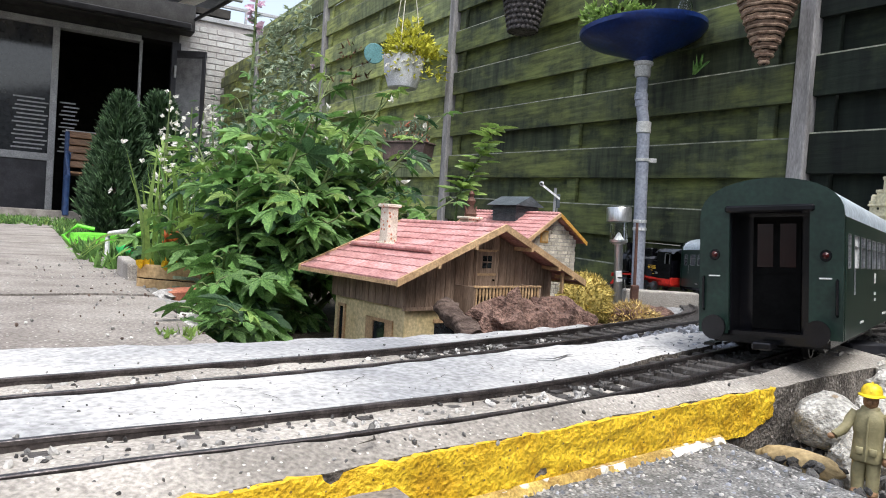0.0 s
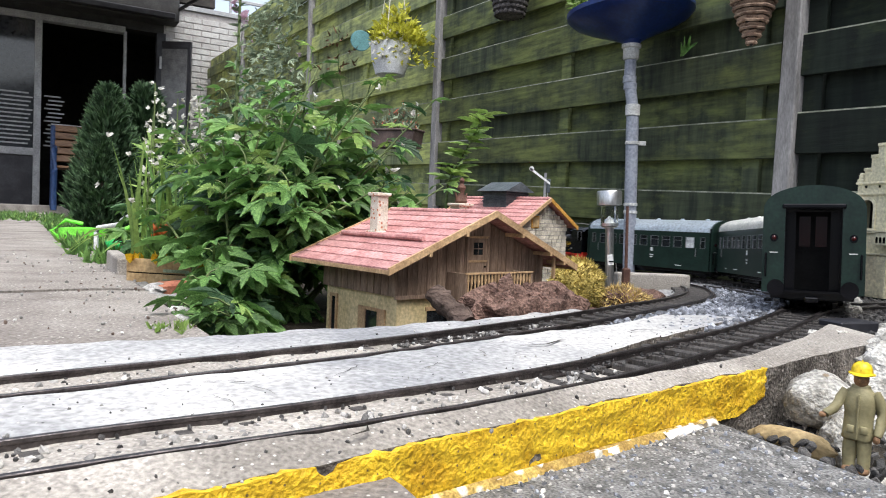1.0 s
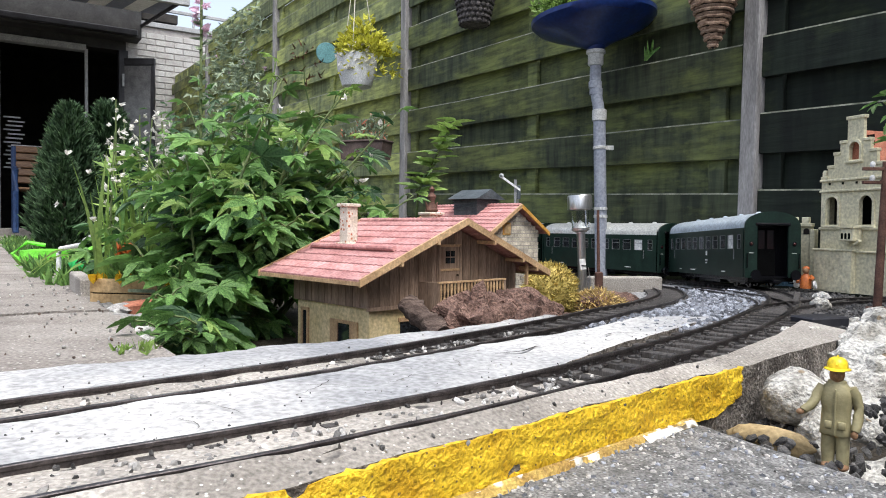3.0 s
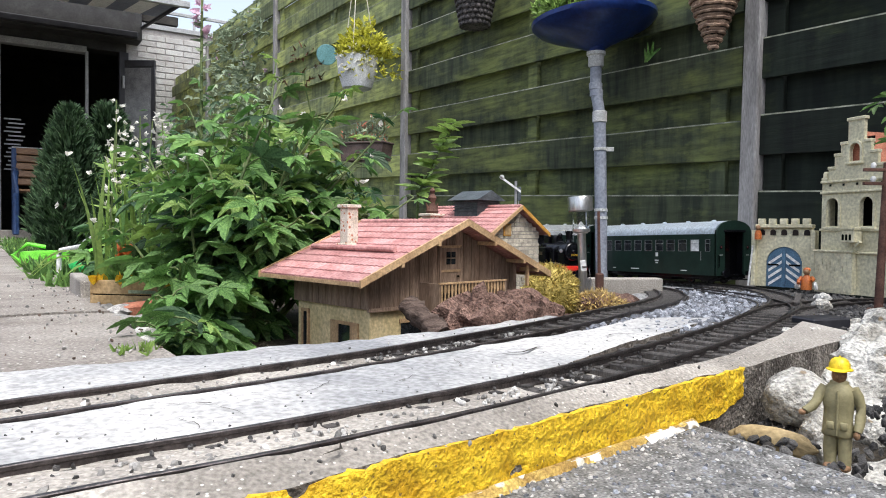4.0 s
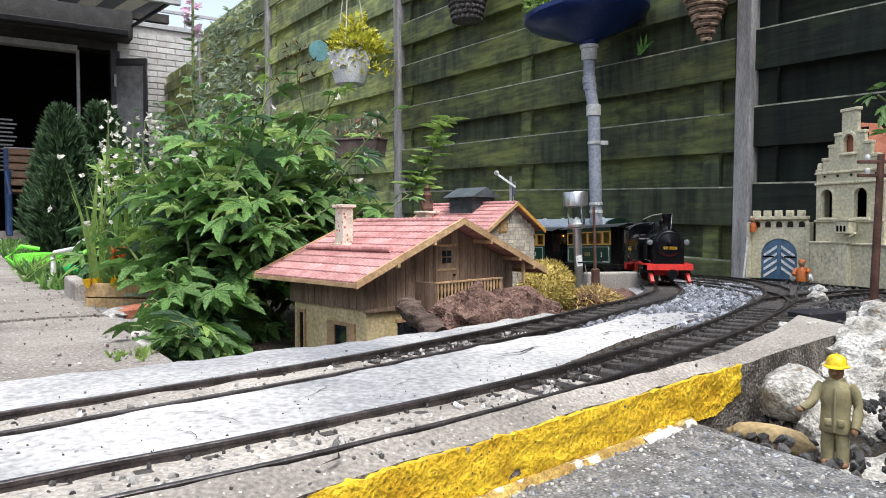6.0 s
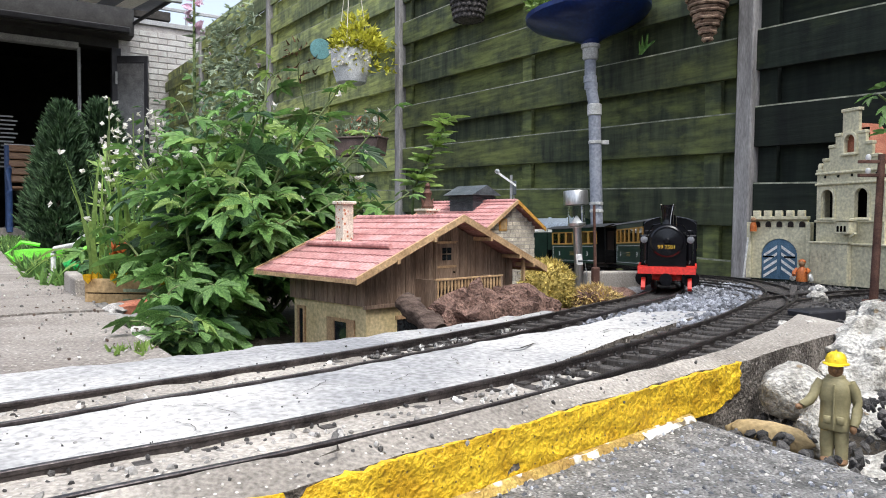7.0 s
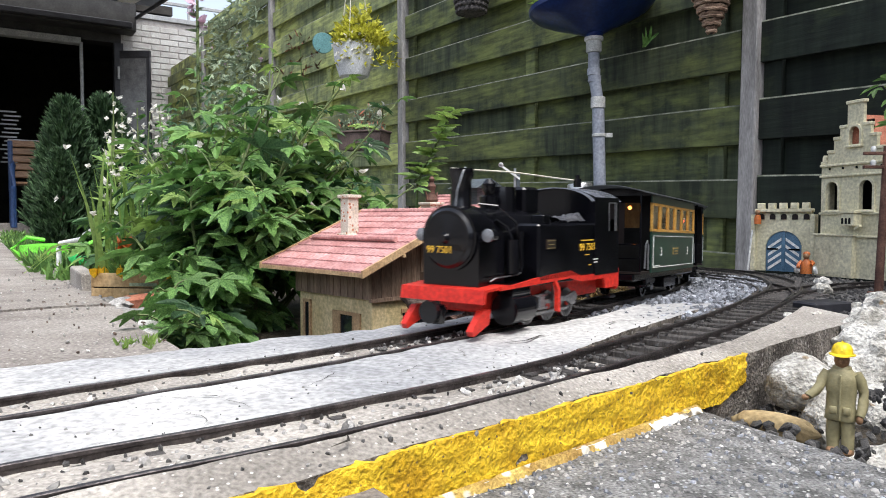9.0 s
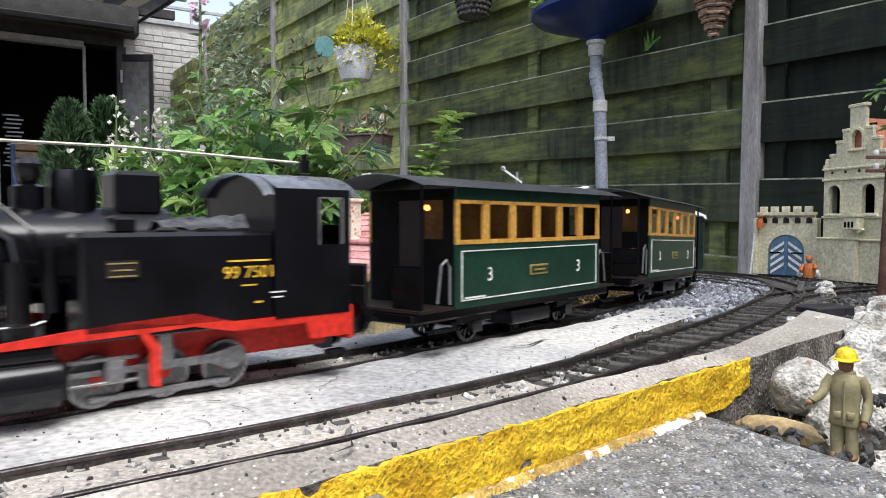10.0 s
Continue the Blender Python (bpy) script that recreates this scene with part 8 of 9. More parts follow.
    Pt = thing("flower_pot", "whitish speckled flower pot beside the bench", "pot", m @ pose(-0.02, -1.05, 0.0))
    part("pot", lathe([(0.10, 0), (0.13, 0.02), (0.16, 0.24), (0.15, 0.24), (0.13, 0.2)], 20), WHITE_ROCK, Pt, smooth=True)
    # street side and hedge line that close the view behind
    tagged(part("wall_back", B(-14, 14, -9.2, -9.0, -0.1, 2.4), MORTAR), "plain grey wall behind the camera", "wall", kind="structure")
    tagged(part("wall_side", B(-9.2, -9.0, -9.0, 9.0, -0.1, 2.0), MORTAR), "plain grey garden wall across from the fence", "wall", kind="structure")
    # added out of view: blocks sky light to darken the right side
    tagged(part("wall_shed", B(1.75, 1.95, -6.0, 0.55, -0.1, 3.2), MORTAR), "plain unseen wall added beside the fence for shade", "wall", kind="structure")


# ---- plants ----
def palm_leaf(lobes=5, fold=0.35):
    """A deeply lobed, toothed leaf of radius 1 that points along +x and faces +z."""
    bm = bmesh.new()
    spread = [(-104, 0.60), (-52, 0.86), (0, 1.0), (52, 0.86), (104, 0.60)] if lobes == 5 else [(-50, 0.72), (0, 1.0), (50, 0.72)]
    edge = [(0.36, 0.175), (0.50, 0.225), (0.53, 0.170), (0.69, 0.175), (0.72, 0.120), (0.86, 0.095)]
    pts = [(-0.10, -0.06, 0.06)]
    for ang, L in spread:
        c, s = math.cos(radians(ang)), math.sin(radians(ang))
        outline = [(0.27, -0.142, 0.12)] + [(u, -w, w) for u, w in edge] + [(1.0, 0, 0)] + [(u, w, w) for u, w in edge[::-1]] + [(0.27, 0.142, 0.12)]
        pts += [((u * c - v * s) * L, (u * s + v * c) * L, abs(k)) for u, v, k in outline]
    pts.append((-0.10, 0.06, 0.06))
    c = bm.verts.new((0, 0, 0))
    ring = []
    for x, y, k in pts:
        r = math.hypot(x, y)
        ring.append(bm.verts.new((x, y, -0.30 * r * r + fold * k)))
    for a, b in zip(ring, ring[1:]):
        bm.faces.new((c, a, b))
    return bm


def leaf_data(bm):
    vs = [v.co.copy() for v in bm.verts]
    bm.verts.index_update()
    fs = [[v.index for v in f.verts] for f in bm.faces]
    bm.free()
    return vs, fs


def leaf_pose(p, d, size, roll):
    """A leaf at p whose tip points along d and whose face looks up as far as it can."""
    d = Vector(d).normalized()
    up = Vector((0, 0, 1))
    y = up.cross(d)
    y = y.normalized() if y.length > 1e-3 else Vector((0, 1, 0))
    z = d.cross(y)
    m = Matrix(((d.x, y.x, z.x, 0), (d.y, y.y, z.y, 0), (d.z, y.z, z.z, 0), (0, 0, 0, 1)))
    return Matrix.Translation(p) @ m @ Matrix.Rotation(roll, 4, "X") @ Matrix.Diagonal((size, size, size, 1))


def leaves_joined(name, poses, data, material, parent):
    V, Fc = [], []
    vs, fs = data
    for m in poses:
        o = len(V)
        V += [m @ v for v in vs]
        Fc += [[i + o for i in f] for f in fs]
    me = bpy.data.meshes.new(name)
    me.from_pydata(V, [], Fc)
    me.materials.append(material)
    ob = new(name, me)
    ob.parent = parent
    return tagged(ob, kind="stuff")


CHALET_IN = pose(-0.094, 0.794, 0, 0, 0, 43.8).inverted()


def clear_of_chalet(p):
    q = CHALET_IN @ p
    if -0.02 < q.x < 0.36 and -0.03 < q.y < 0.255:
        ridge = 0.062 + 0.072 * (1 - abs(q.x - 0.172) / 0.172)
        return q.z > ridge + 0.02 and q.y > 0.15
    return True


def blob_points(blobs, n, seed, shell=0.55):
    rnd = random.Random(seed)
    out = []
    total = sum(b[6] for b in blobs)
    while len(out) < n:
        k = rnd.uniform(0, total)
        for b in blobs:
            k -= b[6]
            if k <= 0:
                break
        v = Vector((rnd.gauss(0, 1), rnd.gauss(0, 1), rnd.gauss(0, 1))).normalized() * (shell + (1 - shell) * rnd.random() ** 0.6)
        v = v * (1 + 0.22 * noise.noise(v * 2.2 + Vector((seed, 0, 0))))
        p = Vector((b[0] + v.x * b[3], b[1] + v.y * b[4], b[2] + v.z * b[5]))
        if p.z > -0.05 and clear_of_chalet(p):
            out.append((p, v))
    return out


def big_plant():
    """The bushy lobed-leaf plant beside the chalet."""
    P = thing("lobed_leaf_plant", "tall bushy green plant with lobed toothed leaves beside the chalet", "plant", pose(0, 0, 0))
    rnd = random.Random(77)
    base = Vector((-0.34, 1.04, -0.06))
    blobs = [(-0.300, 1.01, 0.075, 0.105, 0.14, 0.135, 2.8), (-0.29, 1.24, 0.18, 0.175, 0.20, 0.165, 3.0), (-0.25, 1.20, 0.335, 0.10, 0.12, 0.06, 0.6), (-0.165, 1.22, 0.30, 0.09, 0.10, 0.06, 0.5), (-0.36, 1.15, 0.27, 0.08, 0.08, 0.05, 0.35), (-0.44, 1.22, 0.155, 0.12, 0.15, 0.11, 1.3), (-0.285, 0.84, 0.0, 0.085, 0.075, 0.055, 0.9),
             (-0.12, 1.28, 0.155, 0.10, 0.10, 0.05, 0.5)]
    a = leaf_data(palm_leaf(5))
    b = leaf_data(palm_leaf(3))
    protos = []
    for data, material in ((a, LEAF), (b, LEAF), (a, LEAF_LIGHT), (a, LEAF_DARK)):
        me = bpy.data.meshes.new("leaf")
        me.from_pydata(*[data[0], [], data[1]])
        me.materials.append(material)
        protos.append(me)
    # stems fan out from the base to the crown; leaves stand on them on short stalks, larger below, small at the tips
    spots, stalks = [], bmesh.new()
    tips = [p for p, v in blob_points(blobs, 92, 4, 0.78)]
    for i, tip in enumerate(tips):
        root = base + Vector((rnd.uniform(-0.07, 0.07), rnd.uniform(-0.05, 0.09), 0))
        mid = root.lerp(tip, 0.5) + Vector((rnd.uniform(-0.03, 0.03), rnd.uniform(-0.03, 0.03), 0.035))
        if not (clear_of_chalet(mid) and clear_of_chalet(tip)):
            continue
        way = [root * (1 - t) ** 2 + mid * 2 * t * (1 - t) + tip * t * t for t in [k / 8 for k in range(9)]]
        part("stem", hose(bmesh.new(), way, 0.0034, 6, 0.0013), STEM, P)
        count = rnd.randint(7, 10)
        for k in range(count):
            t = 0.42 + 0.58 * k / (count - 1)
            at = root * (1 - t) ** 2 + mid * 2 * t * (1 - t) + tip * t * t
            ang = k * 2.4 + i
            d = Vector((math.cos(ang), math.sin(ang) - 0.35, rnd.uniform(-0.75, 0.15))) + (tip - mid).normalized() * 0.35
            size = rnd.uniform(0.038, 0.064) * (1.08 - 0.55 * max(0, t - 0.6) / 0.4)
            foot_ = at + d.normalized() * rnd.uniform(0.010, 0.030) + Vector((0, 0, 0.008))
            if clear_of_chalet(foot_) and foot_.z > -0.05:
                spots.append((foot_, d, size, t))
                hose(stalks, [at, at.lerp(foot_, 0.5) + Vector((0, 0, 0.003)), foot_], 0.0011, 4)
    tagged(part("petiole", stalks, STEM, P), kind="stuff")
    for p, v in blob_points(blobs[:2] + blobs[5:6], 150, 6, 0.2):
        spots.append((p + Vector((0, 0.05, 0)), Vector((v.x, v.y - 0.4, -0.4)), rnd.uniform(0.04, 0.06), 0.2))
    spots.sort(key=lambda q: q[0].y)
    groups = {0: [], 1: [], 2: [], 3: []}
    for i, (p, d, size, t) in enumerate(spots):
        young = 0.15 + 2.2 * max(0, p.z - 0.1) + (0.5 if t > 0.9 else 0)
        k = rnd.choices((0, 1, 2, 3), (5, 1.6, 3 * young, 2.5 if t < 0.7 else 0.8))[0]
        m = leaf_pose(p, d, size, rnd.uniform(-0.6, 0.6))
        if i < 290:
            o = new("leaf", protos[k])
            o.parent = P
            o.matrix_basis = m
        else:
            groups[k].append(m)
    for k, material, data in ((0, LEAF, a), (1, LEAF, b), (2, LEAF_LIGHT, a), (3, LEAF_DARK, a)):
        leaves_joined("foliage", groups[k], data, material, P)


def shrub_mass():
    """Darker shrubs behind the big plant, against the fence."""
    P = thing("background_shrub", "dense mixed green shrubs before the fence", "shrub", pose(0, 0, 0))
    rnd = random.Random(31)
    b = leaf_data(palm_leaf(3))
    blobs = [(-0.62, 2.2, 0.18, 0.34, 0.30, 0.26, 3), (-0.95, 2.9, 0.30, 0.35, 0.35, 0.38, 2.5), (-0.42, 2.05, 0.12, 0.30, 0.25, 0.2, 2.2), (-1.25, 4.2, 0.62, 0.30, 0.3, 0.5, 1.6), (-0.60, 1.55, 0.05, 0.20, 0.2, 0.12, 1.6)]
    pts = blob_points(blobs, 2100, 9, 0.3)
    g = {0: [], 1: [], 2: []}
    for p, v in pts:
        d = Vector((v.x, v.y - 0.5, rnd.uniform(-0.6, 0.5)))
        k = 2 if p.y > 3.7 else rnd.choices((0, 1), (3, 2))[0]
        g[k].append(leaf_pose(p, d, rnd.uniform(0.04, 0.075) * (0.8 if k != 2 else 0.7), rnd.uniform(-0.8, 0.8)))
    leaves_joined("foliage", g[0], b, LEAF, P)
    leaves_joined("dark_foliage", g[1], b, LEAF_DARK, P)
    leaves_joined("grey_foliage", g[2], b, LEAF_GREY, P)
    for i in range(14):
        q = pts[rnd.randrange(len(pts))][0]
        f = Vector((q.x + rnd.uniform(-0.1, 0.1), q.y, -0.06))
        part("stem", hose(bmesh.new(), [f, f.lerp(q, 0.5) + Vector((0.03, 0, 0)), q], 0.005, 6, 0.002), STEM, P)
    R = thing("climbing_plant", "grey-green climber with small pale flowers on the fence", "climber", pose(0, 0, 0))
    spots = []
    for _ in range(260):
        u = rnd.uniform(4.2, 5.5)
        p = on_fence(u, rnd.uniform(0.03, 0.16), 0)
        spots.append((p + Vector((0, 0, rnd.uniform(0.9, 1.95))), Vector((-0.6, -0.6, -0.4))))
    tufts(spots, LEAF_GREY, "foliage", R, 0.07, 0.011, 12, 0.8, 4)
    tufts(spots[:26], PETAL_PINK, "blossoms", R, 0.03, 0.012, 13, 0.9, 4)


def conifer(x, y, h, r, seed):
    T = thing("dwarf_conifer", "dark green dense conical dwarf conifer in the bed", "conifer", pose(x, y, -0.04), group="conifers")
    part("trunk", C((0, 0, 0), (0, 0, h * 0.8), 0.014, 0.004), BARK, T)
    rnd = random.Random(seed)
    spots = []
    for _ in range(1500):
        t = rnd.random() ** 0.8
        a = rnd.uniform(0, 6.283)
        rad = r * (min(t * 5, 1)) * (1 - t) ** 0.62 * (0.8 + 0.28 * noise.noise(Vector((math.cos(a) * 1.6, math.sin(a) * 1.6, t * 5 + seed)))) * (0.55 + 0.45 * rnd.random() ** 0.4)
        spots.append((Vector((rad * math.cos(a), rad * math.sin(a), 0.02 + t * h * 0.97)), Vector((math.cos(a), math.sin(a), 1.3))))
    tufts(spots, CONIFER, "crown", T, h * 0.075, h * 0.011, seed, 0.5, 6)


def flower_stalks():
    rnd = random.Random(17)
    for i, (x, y, h) in enumerate(((-0.70, 1.50, 0.38), (-0.655, 1.52, 0.35), (-0.74, 1.62, 0.36), (-0.63, 1.45, 0.33), (-0.60, 1.56, 0.36), (-0.68, 1.42, 0.30))):
        F = thing("white_flower_stalk", "tall stalk with small white blossoms and buds", "flower", pose(x, y, -0.05), group="white flower stalks")
        lean = rnd.uniform(-0.03, 0.03)
        part("stalk", hose(bmesh.new(), [(0, 0, 0), (lean * 0.4, 0, h * 0.5), (lean, 0, h + 0.05)], 0.0028, 6, 0.0014), STEM, F)
        spots, lv = [], []
        for k in range(16):
            z = h * (0.45 + 0.55 * k / 15) + 0.05
            a = rnd.uniform(0, 6.28)
            spots.append((Vector((lean * z / h + 0.012 * math.cos(a), 0.012 * math.sin(a), z)), Vector((math.cos(a), math.sin(a), 0.2))))
        tufts(spots, PETAL, "blossoms", F, 0.0105, 0.0034, 40 + i, 0.8, 6)
        for k in range(26):
            z = h * rnd.uniform(0.1, 0.8)
            a = rnd.uniform(0, 6.28)
            lv.append((Vector((lean * z / h, 0, z)), Vector((math.cos(a), math.sin(a), 0.3))))
        tufts(lv, LEAF_LIGHT, "leaves", F, 0.05, 0.006, 60 + i, 0.4, 2)
    T = thing("tall_pink_flower", "very tall green stalk with pale pink blossoms", "flower", pose(-0.592, 1.70, -0.05))
    part("stalk", hose(bmesh.new(), [(0, 0, 0), (0.004, 0, 0.35), (0.006, 0, 0.76)], 0.006, 8, 0.003), STEM, T)
    tufts([(Vector((0.005, 0, 0.25 + 0.012 * k)), Vector((math.cos(k * 2.4), math.sin(k * 2.4), 0.5))) for k in range(36)], LEAF_GREY, "leaves", T, 0.022, 0.005, 71, 0.6, 3)
    tufts([(Vector((0.012 * math.cos(k), 0.012 * math.sin(k), 0.63 + 0.009 * k)), Vector((math.cos(k * 2.0), math.sin(k * 2.0), 0.1))) for k in range(9)], PETAL_PINK, "blossoms", T, 0.022, 0.009, 72, 0.7, 4)
    # scattered white and pink blossoms in the big plant
    P = thing("white_blossoms", "small white blossoms among the green foliage", "flower", pose(0, 0, 0), kind="stuff")
    pts = blob_points([(-0.40, 1.12, 0.17, 0.22, 0.16, 0.12, 1), (-0.2, 1.2, 0.24, 0.2, 0.15, 0.1, 1)], 26, 55, 0.6)
    tufts([(p + Vector((0, -0.01, -0.01)), Vector((0, -1, 0.4))) for p, v in pts], PETAL, "blossoms", P, 0.009, 0.004, 81, 0.9, 5)
    G = thing("iris_leaves", "upright sword-shaped light green leaves", "plant", pose(-0.553, 1.27, -0.05))
    for k in range(58):
        a, L = rnd.uniform(0, 6.28), rnd.uniform(0.16, 0.31)
        bx, by = rnd.uniform(-0.05, 0.06), rnd.uniform(-0.06, 0.06)
        lean = rnd.uniform(0.0, 0.07)
        rows = []
        for j in range(7):
            t = j / 6
            w = 0.0052 * (1 - t ** 2.2) + 0.0002
            c = Vector((bx + lean * t * t * math.cos(a), by + lean * t * t * math.sin(a), L * t * (1 - 0.15 * t * lean * 8)))
            s = Vector((-math.sin(a + 0.8), math.cos(a + 0.8), 0)) * w
            rows.append([c - s, c + Vector((0, 0, 0.001)), c + s])
        part("blade", ribbon(rows), LEAF_LIGHT if k % 3 else LEAF, G)
    # drooping blades over the path
    D = thing("drooping_blades", "long strap leaves drooping over the path's edge", "plant", pose(-0.70, 1.48, -0.02))
    for k, (dx, dy, hh) in enumerate(((-0.15, -0.06, 0.050), (-0.05, -0.11, 0.035), (-0.20, 0.06, 0.05), (-0.06, -0.05, 0.06), (-0.24, 0.12, 0.06), (0.03, -0.10, 0.05))):
        rows = []
        for j in range(11):
            t = j / 10
            w = 0.011 * math.sin(math.pi * min(t + 0.12, 1) ** 0.9) + 0.0004
            c = Vector((dx * t, dy * t, 0.02 + hh * math.sin(math.pi * t * 0.98) - 0.0 * t))
            s = Vector((-dy, dx, 0)).normalized() * w
            rows.append([c - s, c + Vector((0, 0, -0.0015)), c + s])
        part("blade", ribbon(rows), LEAF_LIGHT, D)
    # pale young shoot above the chalet roof
    Sx = thing("young_shoot", "pale green young shoot rising behind the chalet", "plant", pose(-0.035, 1.47, -0.05))
    part("stem", hose(bmesh.new(), [(-0.03, 0, 0.0), (-0.02, 0, 0.24), (0.025, 0, 0.33), (0.05, 0, 0.385)], 0.004, 6, 0.0015), STEM, Sx)
    a = leaf_data(palm_leaf(3, fold=0.15))
    ps = []
    for k in range(18):
        t = k / 17
        p = Vector((-0.02 + 0.075 * t, rnd.uniform(-0.01, 0.01), 0.24 + 0.15 * t))
        ang = k * 2.4
        ps.append(leaf_pose(p, Vector((math.cos(ang), 0.6 * math.sin(ang) - 0.3, 0.35)), rnd.uniform(0.044, 0.066) * (1.1 - 0.4 * t), rnd.uniform(-0.5, 0.5)))
    leaves_joined("leaves", ps, a, LEAF_LIGHT, Sx)
    Rg = thing("edge_branch", "leafy green twig reaching in above the castle", "plant", pose(0.70, 1.10, -0.03))
    part("stem", hose(bmesh.new(), [(0.09, 0.02, 0.0), (0.07, 0.01, 0.2), (0.02, 0, 0.32), (-0.03, -0.02, 0.345)], 0.004, 6, 0.0015), STEM, Rg)
    ps = [leaf_pose(Vector((-0.03 + 0.09 * rnd.random(), rnd.uniform(-0.03, 0.03), 0.24 + 0.12 * rnd.random())), Vector((rnd.uniform(-1, 0.6), -0.4, rnd.uniform(-0.5, 0.5))), rnd.uniform(0.022, 0.036), 0.3) for _ in range(22)]
    leaves_joined("leaves", ps, a, LEAF, Rg)


def ground_cover():
    rnd = random.Random(91)
    P = thing("ground_cover", "low green weeds along the bed and terrace", "weeds", pose(0, 0, 0), kind="stuff")
    spots = []
    for _ in range(900):
        t = rnd.uniform(0.9, 6.4)
        p = Vector((-0.262, 0.615, 0)) + U * t + W * abs(rnd.gauss(0.10, 0.16)) - W * (0.03 if t < 2.5 else rnd.uniform(0, 0.7) if t > 4 else 0.05)
        spots.append((Vector((p.x, p.y, -0.02)), Vector((rnd.uniform(-0.5, 0.5), -0.3, 1))))
    tufts(spots, LEAF, "weeds", P, 0.042, 0.007, 14, 0.7, 5)
    tufts(spots[:300], LEAF_LIGHT, "light_weeds", P, 0.038, 0.006, 15, 0.7, 3)
    g = [(Vector((-0.300 + rnd.uniform(-0.02, 0.02), 0.672 + rnd.uniform(-0.02, 0.025), -0.009)), Vector((0, 0, 1))) for _ in range(16)]
    tufts(g, LEAF_LIGHT, "grass", P, 0.011, 0.0016, 16, 0.7, 4)


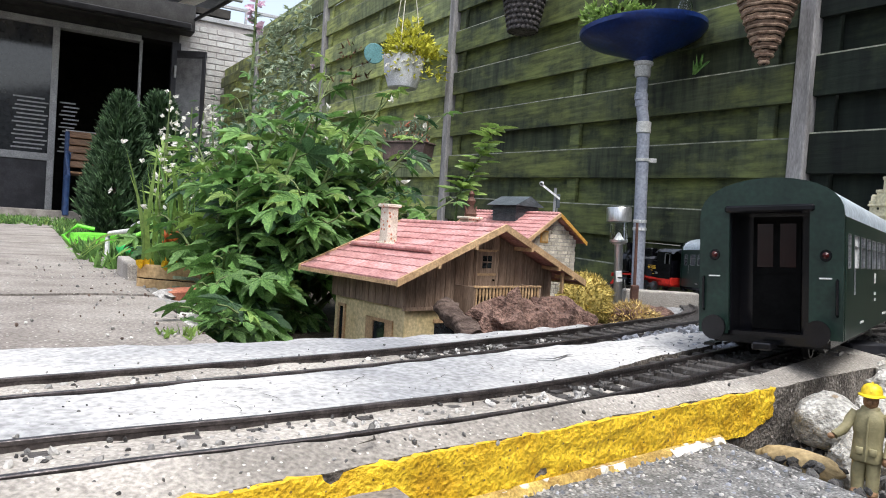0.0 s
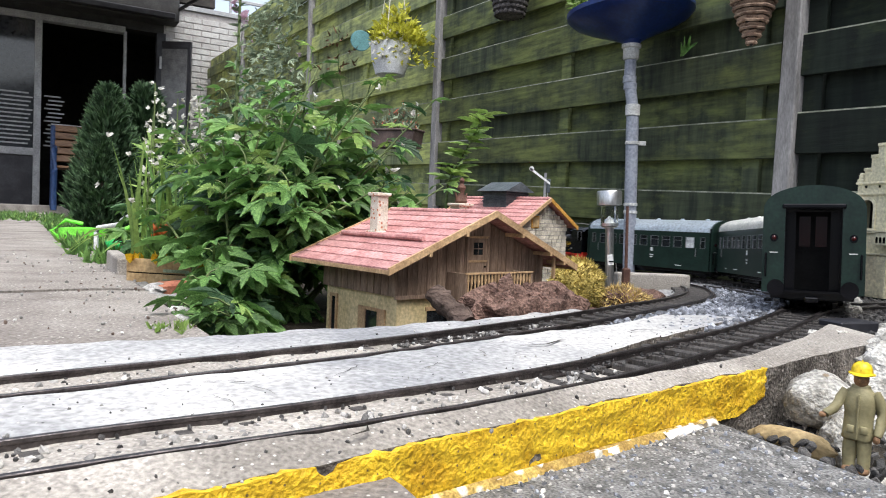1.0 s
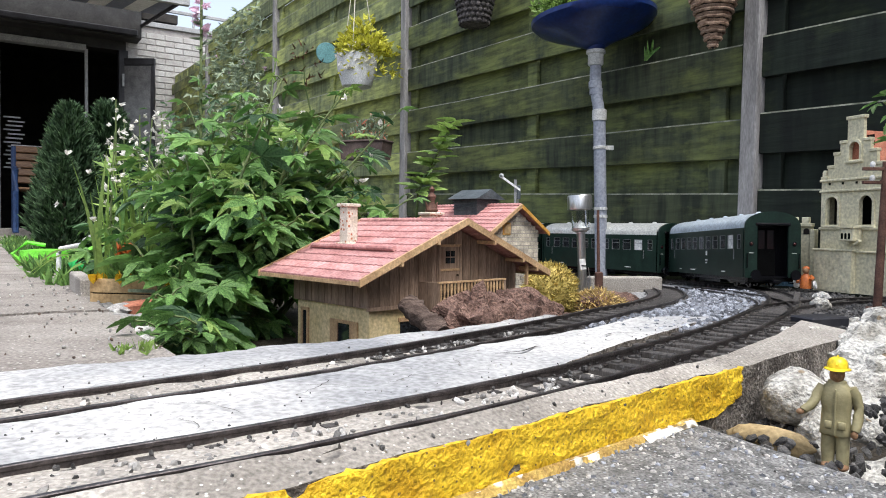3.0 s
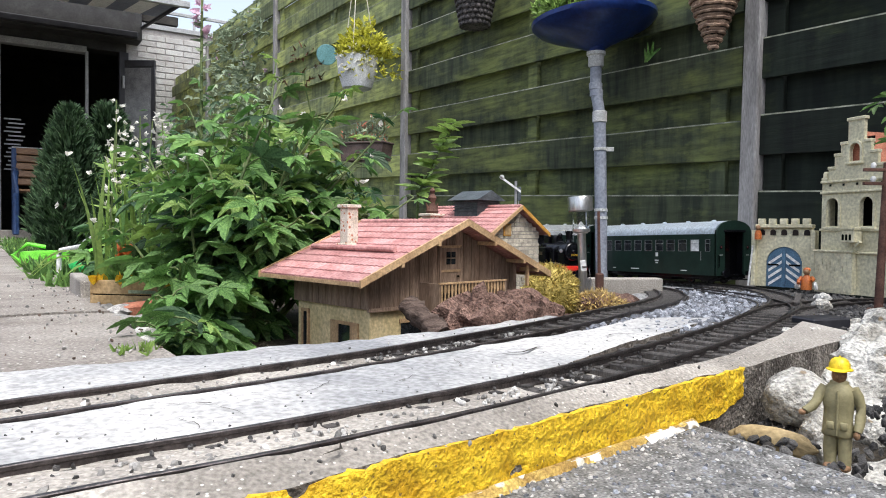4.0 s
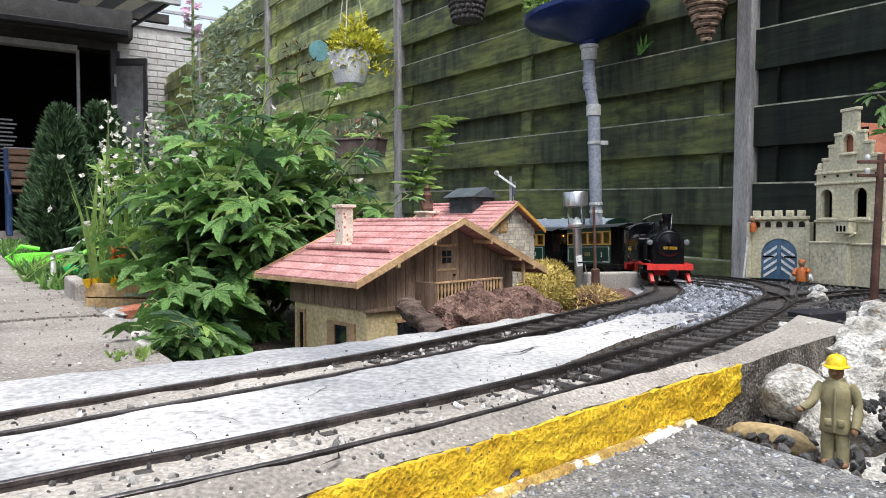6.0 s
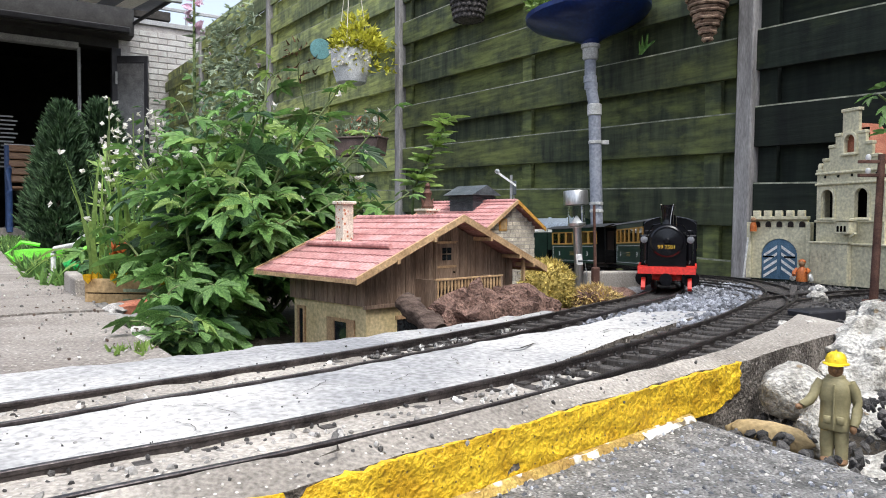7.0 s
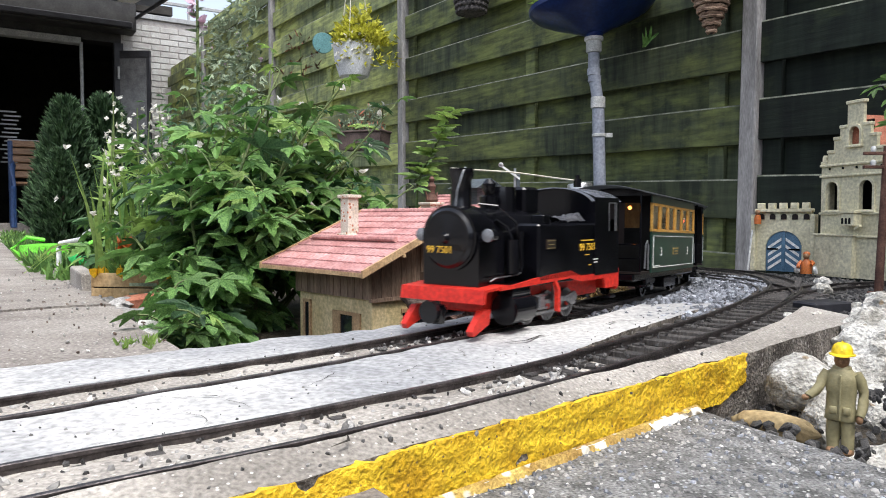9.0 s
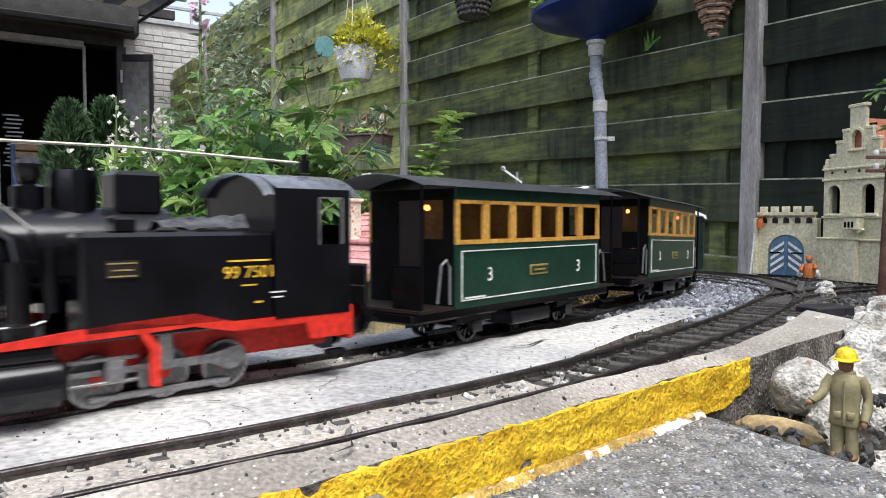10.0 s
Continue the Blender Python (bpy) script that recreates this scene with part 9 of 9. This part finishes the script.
def left_clutter():
    C_ = thing("wooden_crate", "small pale wooden crate with worn print beside the path", "crate", pose(-0.508, 1.15, -0.02, 0, 0, -8))
    for y in (-0.045, 0.045):
        for k in range(2):
            part("side_board", B(-0.045, 0.085, y - 0.002, y + 0.002, 0.002 + 0.024 * k, 0.024 + 0.024 * k, 0.0006), CRATE, C_)
    for x in (-0.045, 0.085):
        part("end_board", B(x - 0.002, x + 0.002, -0.045, 0.045, 0.002, 0.048, 0.0006), CRATE, C_)
    part("bottom_board", B(-0.045, 0.085, -0.045, 0.045, 0.0, 0.003), CRATE, C_)
    for a, b, z in ((0.020, 0.034, 0.012), (0.044, 0.068, 0.014), (0.020, 0.066, 0.028)):
        part("print", B(a, b, -0.0478, -0.0472, z, z + 0.005), LEAF_GREY, C_)
    part("earth", B(-0.043, 0.083, -0.043, 0.043, 0.003, 0.036), SOIL, C_)
    rnd = random.Random(3)
    Fl = thing("yellow_pansies", "yellow and orange flowers in the wooden crate", "flower", pose(-0.495, 1.145, 0.018, 0, 0, -8))
    tufts([(Vector((rnd.uniform(-0.05, 0.10), rnd.uniform(-0.05, 0.04), rnd.uniform(0, 0.012))), Vector((0, -0.5, 1))) for _ in range(46)], TOY_YELLOW, "petals", Fl, 0.014, 0.008, 31, 0.9, 5)
    tufts([(Vector((rnd.uniform(-0.05, 0.12), rnd.uniform(-0.03, 0.06), rnd.uniform(-0.01, 0.03))), Vector((0, -0.2, 1))) for _ in range(70)], LEAF, "leaves", Fl, 0.03, 0.005, 32, 0.8, 4)
    tufts([(Vector((-0.04 + rnd.uniform(-0.02, 0.02), 0.03, 0.03 + rnd.uniform(0, 0.03))), Vector((0, -0.3, 1))) for _ in range(8)], ORANGE_TOY, "orange_petals", Fl, 0.014, 0.007, 33, 0.9, 5)
    tagged(part("stone_edging", B(-0.02, 0.20, -0.012, 0.012, -0.03, 0.032, 0.004, seg=2), CONCRETE_WARM, m=pose(-0.61, 1.20, -0.01, 0, 0, 122)), "low grey stone edging along the path", "edging")
    Rp = thing("roof_tile", "reddish broken tile on the soil", "tile", pose(-0.440, 1.03, -0.02))
    part("tile", B(-0.03, 0.03, -0.012, 0.012, 0, 0.022, 0.002, m=pose(0, 0, 0, 12, -6, 10)), TERRACOTTA, Rp)
    Gf = thing("toy_frog", "bright green plastic toy under a white pipe", "toy", pose(-0.862, 1.665, -0.02))
    bm = bmesh.new()
    oval(bm, (0, 0, 0.03), (0.028, 0.024, 0.028))
    oval(bm, (0.006, -0.006, 0.062), (0.015, 0.014, 0.016))
    part("body", bm, TOY_GREEN, Gf, smooth=True)
    Wp = thing("white_pipe", "thin white plastic pipe propped in the bed", "pipe", pose(0, 0, 0))
    part("pipe", hose(bmesh.new(), [(-0.892, 1.63, -0.03), (-0.892, 1.63, 0.045), (-0.885, 1.625, 0.056), (-0.80, 1.56, 0.068), (-0.79, 1.55, 0.078), (-0.715, 1.49, 0.105), (-0.68, 1.46, 0.125)], 0.0055, 10), WHITE_PLASTIC, Wp, smooth=True)
    Lm = thing("watering_can", "lime green plastic watering can lying by the path", "watering can", pose(-1.255, 2.22, -0.03, 0, 0, 30))
    part("body", lathe([(0.05, 0), (0.055, 0.004), (0.050, 0.075), (0.02, 0.08)], 20, m=Matrix.Diagonal((1.4, 1, 0.8, 1))), LIME, Lm, smooth=True)
    part("spout", hose(bmesh.new(), [(0.05, 0, 0.02), (0.11, 0, 0.05), (0.15, 0, 0.075)], 0.012, 10, 0.007), LIME, Lm)
    part("handle", hose(bmesh.new(), [(-0.06, 0, 0.02), (-0.09, 0, 0.05), (-0.05, 0, 0.085), (0.0, 0, 0.075)], 0.006, 8), LIME, Lm)


def conifers():
    conifer(-1.455, 2.74, 0.59, 0.20, 51)
    conifer(-1.420, 2.98, 0.64, 0.21, 52)
    conifer(-1.20, 2.56, 0.36, 0.12, 53)
    conifer(-1.375, 2.55, 0.38, 0.14, 54)


THINGS = [chalet, stone_shed, rocks, mosses, solar_lamp, line_side, castle, toys, side_tracks, basin, wicker, pots, far_house, big_plant, shrub_mass, conifers, flower_stalks, ground_cover, left_clutter]


# ---- build ----
ground()
decks()
paint()
cracks()
paving()
ballast()
path_litter()
fence()
path()
track(INNER, 0.2, 5.8, "brown brass rails on dark sleepers, far track of the bend")
track(OUTER, 0.2, 6.7, "brown brass rails on dark sleepers, near track of the bend")
for build in THINGS:
    build()
TRAINS = put_train()
motions()
